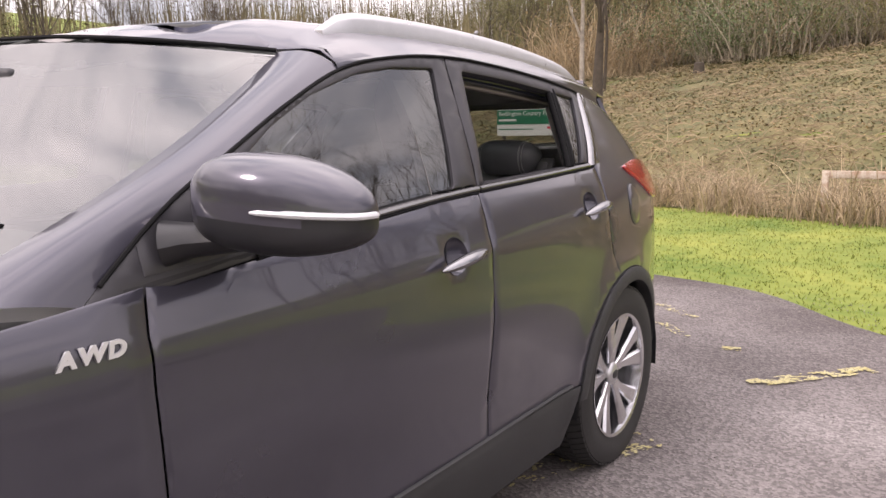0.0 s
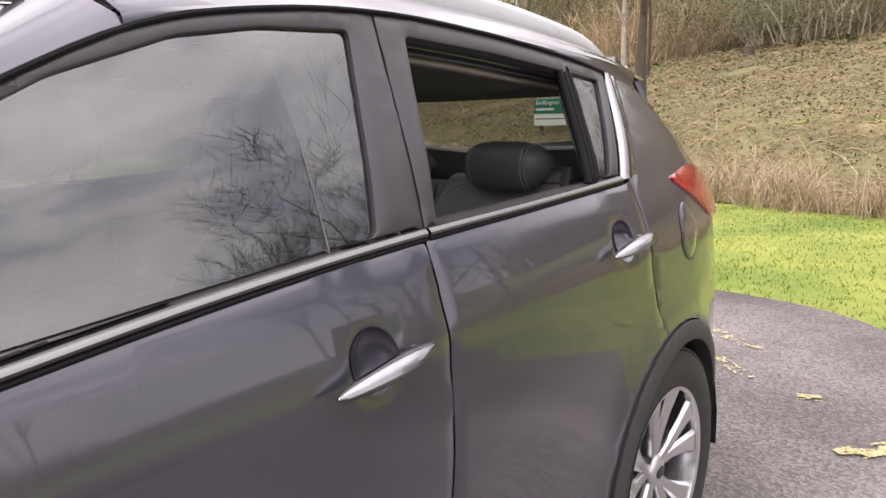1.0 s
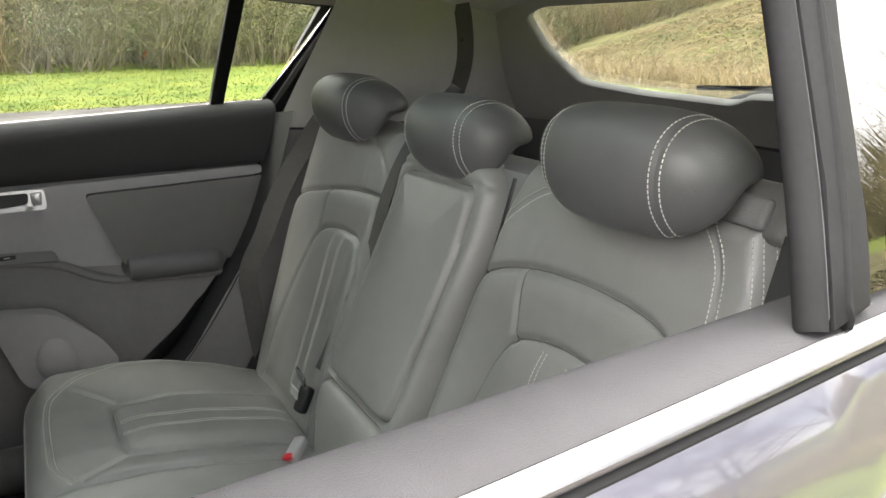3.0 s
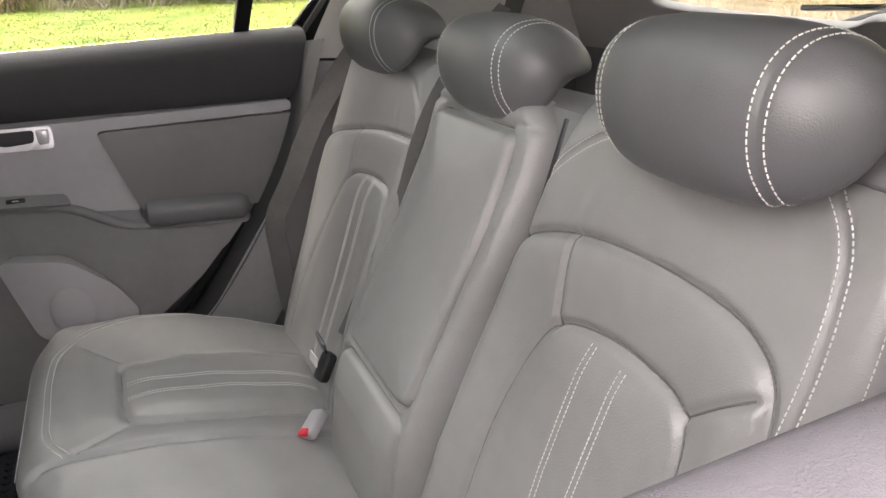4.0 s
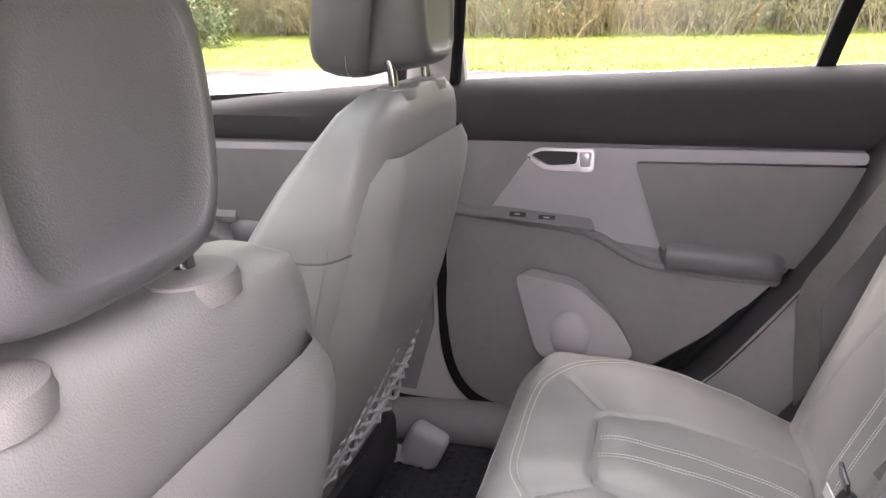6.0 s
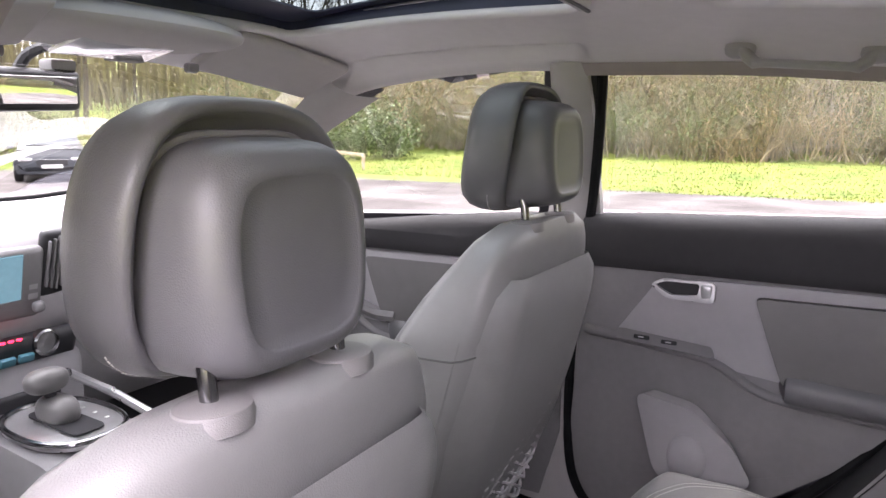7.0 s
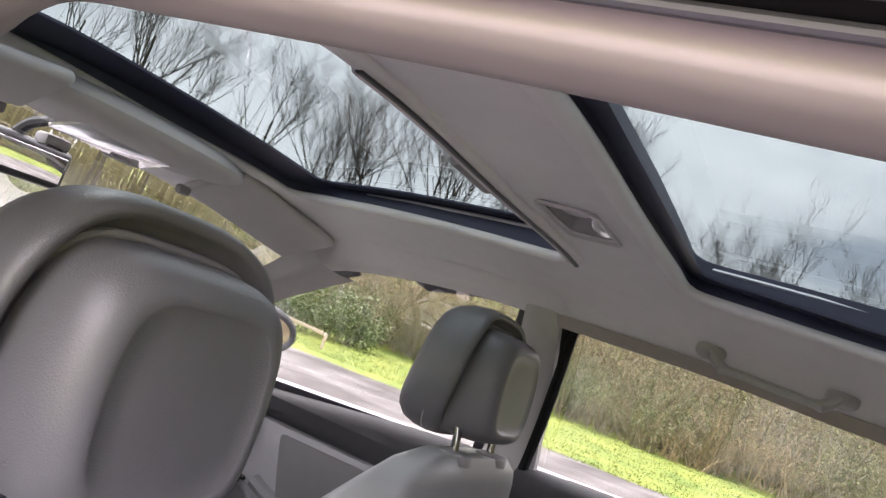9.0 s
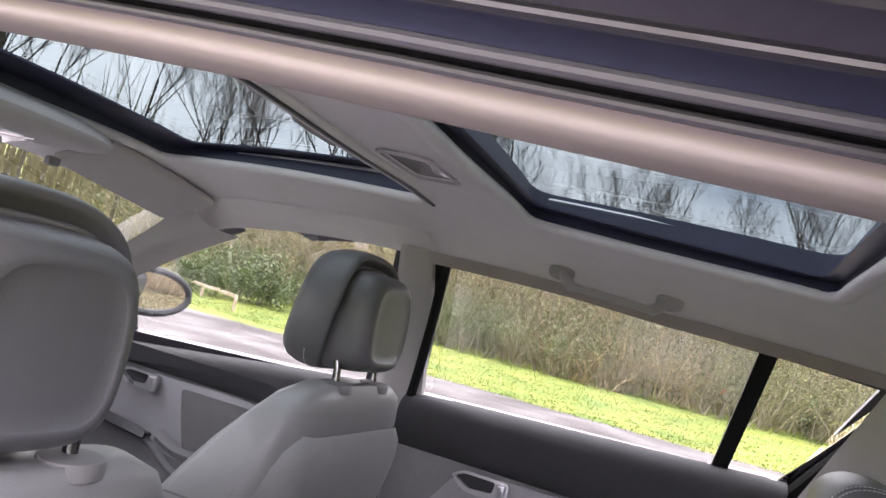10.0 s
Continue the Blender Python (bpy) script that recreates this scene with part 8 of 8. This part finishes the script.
S = [make_shrub(31, 3.6, 3.4, LEAFY, 5200, 0.034, 130, "tall straggling thicket shrub with yellow-green buds"),
     make_shrub(32, 3.0, 3.6, BROWNL, 3600, 0.030, 170, "tangled brown thicket shrub with dead stems", DEAD),
     make_shrub(33, 3.2, 3.2, LEAFD, 4800, 0.038, 90, "dark green leafy thicket shrub"),
     make_shrub(34, 2.6, 3.6, LEAFD, 9000, 0.062, 60, "rounded dense evergreen shrub")]
sf = set()


def shrub(k, x, y, s):
    put(S[k], x, y, rnd.uniform(0, 6.28), s, k not in sf)
    sf.add(k)


shrub(3, -22.5, -15.2, 1.05)
for k in range(52):
    y = -22 + 62 * (k + rnd.random()) / 52
    shrub(rnd.choice((0, 1, 2, 0, 1, 2, 2)), -27.2 - rnd.uniform(0, 1.5) - (1.0 if y < -8 else 0), y, rnd.uniform(0.8, 1.25))
for k in range(34):
    y = -26 + 66 * (k + rnd.random()) / 34
    shrub(rnd.choice((0, 0, 1)), -30.0 - rnd.uniform(0, 2.5), y, rnd.uniform(1.2, 1.7))
for k in range(34):
    y = -34 + 60 * (k + rnd.random()) / 34
    shrub(rnd.choice((0, 1, 1, 2)), -34.5 - rnd.uniform(0, 3.5), y, rnd.uniform(1.6, 2.2))
for k in range(30):
    x = -26 + 38 * (k + rnd.random()) / 30
    shrub(rnd.choice((0, 1, 1, 2)), x, -25.0 - rnd.uniform(0, 3), rnd.uniform(0.7, 1.1))
for k in range(44):
    x = -34 + 48 * (k + rnd.random()) / 44
    shrub(rnd.choice((0, 1, 0, 1, 1, 2)), x, 35 + rnd.uniform(0, 6) - 0.1 * x, rnd.uniform(0.8, 1.9))
for k in range(12):
    shrub(rnd.choice((0, 1, 2)), 21 + rnd.uniform(0, 5), 3 + 27 * (k + rnd.random()) / 12, rnd.uniform(0.8, 1.2))


def back_edge(x):
    return 10.5 if x > 2 else 10.5 + (2 - x) * 0.32


# dead stalks at the foot of the hill
V, F = [], []
r2 = random.Random(5)
for _ in range(21000):
    x = r2.uniform(-20, 9)
    y = back_edge(x) + abs(r2.gauss(0.1, 0.9 if r2.random() < 0.80 else 2.6)) + r2.uniform(-0.2, 0.4)
    z = ground_z(x, y) - 0.03
    if noise.noise((x * 0.9, y * 0.9, 4)) < -0.12:
        continue
    h = r2.uniform(0.20, 0.90) * (1.6 if r2.random() < 0.03 else 0.85)
    lx, ly = r2.gauss(0, 0.42) * h, r2.gauss(0, 0.42) * h
    w = r2.uniform(0.003, 0.008)
    a = r2.uniform(0, math.pi)
    dx, dy = w * math.cos(a), w * math.sin(a)
    k = len(V)
    V += [(x - dx, y - dy, z), (x + dx, y + dy, z), (x + lx * 0.4 + dx, y + ly * 0.4 + dy, z + h * 0.6), (x + lx * 0.4 - dx, y + ly * 0.4 - dy, z + h * 0.6), (x + lx, y + ly, z + h * r2.uniform(0.8, 1.0))]
    F += [(k, k + 1, k + 2, k + 3), (k + 3, k + 2, k + 4)]
reeds = mesh_from("dead_stalks", V, F, DEAD, sharp=180)
tagged(reeds, "band of pale dead stalks below the bramble hill", "dead grass", kind="stuff")

# brambles on the hill
V, F = [], []
for _ in range(150000):
    x, y = r2.uniform(-24, 16), 0
    y = back_edge(x) + 0.6 + 26 * r2.random() ** 1.6
    z = ground_z(x, y)
    nz = noise.noise((x * 0.35, y * 0.35, 9))
    if nz < -0.35:
        continue
    c = Vector((x, y, z + abs(r2.gauss(0, 0.06)) * (1 + nz)))
    a = Vector((r2.gauss(0, 1), r2.gauss(0, 1), r2.gauss(0, 0.3))).normalized()
    b = a.cross(Vector((r2.gauss(0, 0.25), r2.gauss(0, 0.25), 1))).normalized()
    s = r2.uniform(0.018, 0.040) * (1 + (y - 10) / 22)
    k = len(V)
    V += [c - a * s, c + b * s * 0.6, c + a * s, c - b * s * 0.6]
    F.append((k, k + 1, k + 2, k + 3))
br = mesh_from("brambles", V, F, BRAMBLE, sharp=180)
tagged(br, "low tangled brambles covering the hillside", "brambles", kind="stuff")
# arching bramble canes over the leaves
V, F = [], []
for _ in range(16000):
    x = r2.uniform(-24, 14)
    y = back_edge(x) + 0.5 + 24 * r2.random() ** 1.7
    if noise.noise((x * 0.5, y * 0.5, 21)) < -0.1:
        continue
    L, a, w = r2.uniform(0.25, 0.8), r2.uniform(0, 2 * math.pi), r2.uniform(0.004, 0.010)
    k, h = len(V), L * r2.uniform(0.10, 0.45)
    for i in range(4):
        u = i / 3
        px, py = x + math.cos(a) * L * u, y + math.sin(a) * L * u
        z = ground_z(px, py) + 0.02 + h * math.sin(math.pi * (0.12 + 0.8 * u))
        V += [(px, py, z - w), (px, py, z + w)]
    F += [(k + 2 * i, k + 2 * i + 2, k + 2 * i + 3, k + 2 * i + 1) for i in range(3)]
canes = mesh_from("bramble_canes", V, F, DEAD, sharp=180)
tagged(canes, "pale dry bramble canes arching over the hillside", "bramble canes", kind="stuff")
hv, hf = grid_surface([[(x, y, ground_z(x, y) + 0.012) for y in np.linspace(0, 1, 60) ** 1.5 * 42 + back_edge(x) + 0.3] for x in np.linspace(-40, 22, 90)])
hill = mesh_from("hill_soil", hv, hf, SCRUB, sharp=80)
tagged(hill, "brown scrubby earth of the hillside", "hillside", kind="structure")

# grass blades on the near verge and the far bank
V, F = [], []


def blade(x, y, h, w):
    z = ground_z(x, y) - 0.008
    a = r2.uniform(0, math.pi)
    dx, dy = w * math.cos(a), w * math.sin(a)
    k = len(V)
    V.extend([(x - dx, y - dy, z), (x + dx, y + dy, z), (x + r2.gauss(0, h * 0.5), y + r2.gauss(0, h * 0.5), z + h)])
    F.append((k, k + 1, k + 2))


cand = [(r2.uniform(-9, 6), 4.3 + 9.0 * r2.random() ** 1.25) for _ in range(52000)]
cx_, cy_ = np.array([c[0] for c in cand]), np.array([c[1] for c in cand])
ok_ = ~inside(CAR_PARK, cx_, cy_)
for (x, y), o in zip(cand, ok_):
    if o and y < back_edge(x) + 1.0:
        tuft = noise.noise((x * 1.3, y * 1.3, 1))
        blade(x, y, r2.uniform(0.015, 0.038) * (1 + 0.8 * max(0, tuft)), 0.006)
for _ in range(30000):
    y = r2.uniform(-16, 22)
    x = -15.0 - 12.5 * r2.random() ** 1.3 - (1.5 if y < -4 else 0)
    blade(x, y, r2.uniform(0.02, 0.05), 0.018)
gb = mesh_from("grass_blades", V, F, BLADE, sharp=180)
tagged(gb, "short bright green grass blades on the verges", "grass", kind="stuff")

# loose grit on the asphalt
V, F = [], []
for _ in range(4200):
    x, y = r2.uniform(0.0, 3.2), r2.uniform(1.6, 6.2)
    s = r2.uniform(0.0015, 0.006)
    k = len(V)
    z = 0.008
    V += [(x - s, y, z), (x, y - s, z), (x + s * 0.8, y + s * 0.3, z), (x, y + s, z), (x, y, z + s)]
    F += [(k, k + 1, k + 4), (k + 1, k + 2, k + 4), (k + 2, k + 3, k + 4), (k + 3, k, k + 4)]
GRIT = surface("pale_grit", (0.22, 0.20, 0.18), 0.9, 0.0, 0.3, 30.0, island=0.6)
gr = mesh_from("grit", V, F, GRIT, sharp=20)
tagged(gr, "loose pale grit scattered on the asphalt", "grit", kind="stuff")

# woods beyond the hill and beyond the car park
V, F = [], []
for _ in range(20000):
    if r2.random() < 0.25:
        x, y = -r2.uniform(48, 62), r2.uniform(-10, 70)
    elif r2.random() < 0.6:
        x, y = r2.uniform(-75, 40), r2.uniform(54, 72)
    else:
        x, y = r2.uniform(-60, 40), -r2.uniform(44, 60)
    z = ground_z(x, y) - 0.5
    h = r2.uniform(3.0, 11.0) * (0.8 + 0.35 * noise.noise((x * 0.08, y * 0.08, 3)))
    w = r2.uniform(0.05, 0.16) if r2.random() < 0.35 else r2.uniform(0.02, 0.05)
    lx, ly = r2.gauss(0, 0.10) * h, r2.gauss(0, 0.10) * h
    z += r2.random() ** 2 * h * 0.5
    k = len(V)
    V += [(x - w, y, z), (x + w, y, z), (x + lx * 0.5 + w * 0.7, y + ly * 0.5, z + h * 0.55), (x + lx * 0.5 - w * 0.7, y + ly * 0.5, z + h * 0.55), (x + lx, y + ly, z + h)]
    F += [(k, k + 1, k + 2, k + 3), (k + 3, k + 2, k + 4)]
    for _ in range(7):
        c = Vector((x + lx * 0.6, y + ly * 0.6, z + h * r2.uniform(0.25, 0.95))) + Vector((r2.gauss(0, 0.9), r2.gauss(0, 0.9), r2.gauss(0, 0.6)))
        q = r2.uniform(0.03, 0.09)
        k = len(V)
        V += [c + Vector((-q, 0, r2.uniform(-q, q) * 0.5)), c + Vector((0, 0.1, -q * 0.7)), c + Vector((q, 0, r2.uniform(-q, q) * 0.5)), c + Vector((0, -0.1, q * 0.7))]
        F.append((k, k + 1, k + 2, k + 3))
FARW = surface("far_wood_twigs", (0.13, 0.105, 0.060), 0.9, 0.0, 0.3, 0.2, col2=(0.20, 0.175, 0.085), island=0.4)
fw = mesh_from("far_woods", V, F, FARW, sharp=180)
tagged(fw, "distant brown and olive leafless woodland", "woods", kind="stuff")

# rusty barrier at the foot of the hill
RUST = surface("flaking_white_rust", (0.30, 0.16, 0.08), 0.8, 0.0, 0.3, 9.0, 0.6, 60, col2=(0.62, 0.57, 0.50))


def barrier(x0, y0, x1, y1, n, label, h=0.62):
    b = thing("barrier", label, "barrier", (x0, y0, ground_z(x0, y0)), "low rails")
    z0 = ground_z(x0, y0)
    L = math.hypot(x1 - x0, y1 - y0)
    yaw = math.atan2(y1 - y0, x1 - x0)
    R = Euler((0, 0, yaw)).to_matrix()
    for k in range(n):
        t = k / (n - 1)
        gx_, gy_ = x0 + (x1 - x0) * t, y0 + (y1 - y0) * t
        part("post", rbox((0.09, 0.09, h + 0.3), 0.012, 2, (gx_ - x0, gy_ - y0, ground_z(gx_, gy_) - z0 + h / 2 - 0.15), R), RUST, b)
    part("rail", rbox((L + 0.1, 0.05, 0.11), 0.012, 2, ((x1 - x0) / 2, (y1 - y0) / 2, (ground_z(x1, y1) - z0) / 2 + h - 0.06), R), RUST, b)
    return b


barrier(0.18, 11.9, 4.6, 12.2, 3, "rusty white-flaked steel barrier in dead grass", 0.66)
barrier(-22.0, -17.4, -17.9, -11.5, 3, "white weathered low timber rail beside grass", 0.46)
tree_stump = thing("tree_stump", "weathered grey stump on the hillside", "stump", (-8.3, 33.0, ground_z(-8.3, 33.0)))
mesh_from("stump_body", *loft([[(r_ * (1 + 0.15 * math.sin(3 * a)) * math.cos(a), r_ * math.sin(a), z_) for a in np.linspace(0, 2 * math.pi, 16, endpoint=False)] for z_, r_ in ((-0.2, 0.30), (0.2, 0.23), (0.48, 0.20), (0.52, 0.14))]), BARK, tree_stump)

# park notice board, behind the car
SIGNG = surface("sign_green", (0.010, 0.16, 0.085), 0.45, 0.0, 0.08, 4.0)
sg = thing("park_sign", "green and white park notice board on posts", "sign", (-9.4, 20.0, ground_z(-9.4, 20.0)))
sz = 1.55 - ground_z(-9.4, 20.0)
facing = Euler((0, 0, radians(2))).to_matrix()
part("board", rbox((2.15, 0.05, 0.80), 0.01, 1, (0, 0, sz), facing), WHITEP, sg, "white sign board")
part("green_band", rbox((2.13, 0.012, 0.44), 0.0, 1, facing @ Vector((0, -0.030, 0.17)) + Vector((0, 0, sz)), facing), SIGNG, sg, "green sign panel")
for dx in (-0.85, 0.85):
    part("post", rbox((0.09, 0.09, sz + 0.8), 0.01, 1, facing @ Vector((dx, 0.05, 0)) + Vector((0, 0, (sz - 0.4) / 2 - 0.0)), facing), BARK, sg)
cu = bpy.data.curves.new("sign_text", "FONT")
cu.body, cu.size, cu.extrude = "Bedlington Country Park", 0.185, 0.004
tx = new("sign_text", cu)
tx.data.materials.append(WHITEP)
tx.parent = sg
tx.matrix_basis = Matrix.Translation(facing @ Vector((-1.0, -0.042, 0.22)) + Vector((0, 0, sz))) @ facing.to_4x4() @ Matrix.Rotation(radians(90), 4, "X")
part("small_text_bar", rbox((0.62, 0.006, 0.06), 0.0, 1, facing @ Vector((-0.69, -0.040, 0.08)) + Vector((0, 0, sz)), facing), WHITEP, sg)
part("small_text_bar", rbox((1.2, 0.006, 0.03), 0.0, 1, facing @ Vector((-0.4, -0.030, -0.20)) + Vector((0, 0, sz)), facing), SIGNG, sg)
part("emblem", rbox((0.14, 0.006, 0.07), 0.02, 2, facing @ Vector((0.75, -0.030, -0.16)) + Vector((0, 0, sz)), facing), REDP, sg)


# ---- the other parked car ----
def parked_car(x, y, yaw):
    """A saloon-backed estate: lofted body, glasshouse, wheels, lamps, grille."""
    c = thing("parked_car", "dark grey parked estate car facing this way", "car", (x, y, 0.012))
    c.rotation_euler = (0, 0, yaw)
    c.scale = (0.92, 0.92, 0.84)
    GREY = surface("dark_grey_paint", (0.045, 0.048, 0.055), 0.65, 0.0, 0.05, 3.0, spec=0.06)

    def prof(yy, table):
        return lerp_table(yy, *table)
    top = ([-2.35, -2.3, -2.0, -1.2, -1.0, 1.6, 2.3, 2.4], [0.45, 0.66, 0.78, 0.92, 0.95, 0.98, 0.94, 0.6])
    wid = ([-2.4, -2.25, -1.8, 0, 1.8, 2.3, 2.4], [0.60, 0.78, 0.89, 0.92, 0.90, 0.82, 0.7])
    rings = []
    for yy in np.linspace(-2.38, 2.38, 30):
        w, t = prof(yy, wid), prof(yy, top)
        rings.append([(-w * 0.96, yy, 0.25), (-w, yy, 0.45), (-w, yy, t * 0.75), (-w * 0.94, yy, t * 0.95), (-w * 0.7, yy, t), (0, yy, t + 0.02), (w * 0.7, yy, t), (w * 0.94, yy, t * 0.95), (w, yy, t * 0.75), (w, yy, 0.45), (w * 0.96, yy, 0.25)])
    mesh_from("body", *loft(rings), GREY, c, sharp=50)
    gh = []
    for yy, h in ((-1.25, 0.94), (-0.9, 1.10), (-0.45, 1.36), (-0.1, 1.42), (0.9, 1.43), (1.7, 1.36), (2.2, 1.0)):
        wb, wt = 0.84, 0.84 - 0.42 * (h - 0.94)
        gh.append([(-wb, yy, 0.93), (-wt, yy, h - 0.03), (-wt * 0.8, yy, h), (wt * 0.8, yy, h), (wt, yy, h - 0.03), (wb, yy, 0.93)])
    mesh_from("glasshouse", *loft(gh), BLACKP, c, "dark glass cabin")
    mesh_from("roof", *loft([[(-0.60, yy, h), (0.60, yy, h), (0.58, yy, h + 0.03), (-0.58, yy, h + 0.03)] for yy, h in ((-0.45, 1.345), (-0.1, 1.41), (0.9, 1.42), (1.7, 1.345))]), GREY, c)
    sc = part("windscreen", rbox((1.25, 0.02, 0.50), 0.0, 1, (0, -0.80, 1.17), Euler((radians(-62), 0, 0)).to_matrix()), surface("sky_lit_glass", (0.08, 0.09, 0.10), 0.5, 0.0, 0.1, 2.0, spec=0.15), c)
    part("grille", rbox((0.74, 0.06, 0.20), 0.04, 2, (0, -2.33, 0.56)), BLACKP, c)
    part("grille_bar", rbox((0.80, 0.05, 0.03), 0.01, 2, (0, -2.35, 0.66)), CHROME, c)
    part("number_plate", rbox((0.50, 0.02, 0.11), 0.0, 1, (0, -2.38, 0.47)), WHITEP, c)
    for sx in (-1, 1):
        part("headlamp", rbox((0.34, 0.16, 0.11), 0.05, 3, (sx * 0.62, -2.22, 0.66), Euler((0, 0, radians(-18 * sx))).to_matrix()), LIGHTP, c)
        part("door_mirror", rbox((0.18, 0.10, 0.12), 0.04, 2, (sx * 1.0, -0.75, 1.0)), GREY, c)
        mesh_from("roof_bar", *tube([(sx * 0.55, -0.1, 1.46), (sx * 0.55, 1.5, 1.44)], 0.02, 6), BLACKP, c)
        for wy in (-1.42, 1.42):
            rg = [[(sx * xx, wy + r_ * math.cos(a), 0.325 + r_ * math.sin(a)) for a in np.linspace(0, 2 * math.pi, 28, endpoint=False)] for xx, r_ in ((0.72, 0.30), (0.74, 0.325), (0.90, 0.325), (0.925, 0.29), (0.925, 0.23))]
            w = mesh_from("wheel", *loft(rg), TYRE, c)
            rg = [[(sx * xx, wy + r_ * math.cos(a), 0.325 + r_ * math.sin(a)) for a in np.linspace(0, 2 * math.pi, 28, endpoint=False)] for xx, r_ in ((0.915, 0.225), (0.935, 0.215), (0.925, 0.05))]
            mesh_from("rim", *loft(rg), ALLOY, w)
    return c


parked_car(-11.0, -16.8, radians(148))
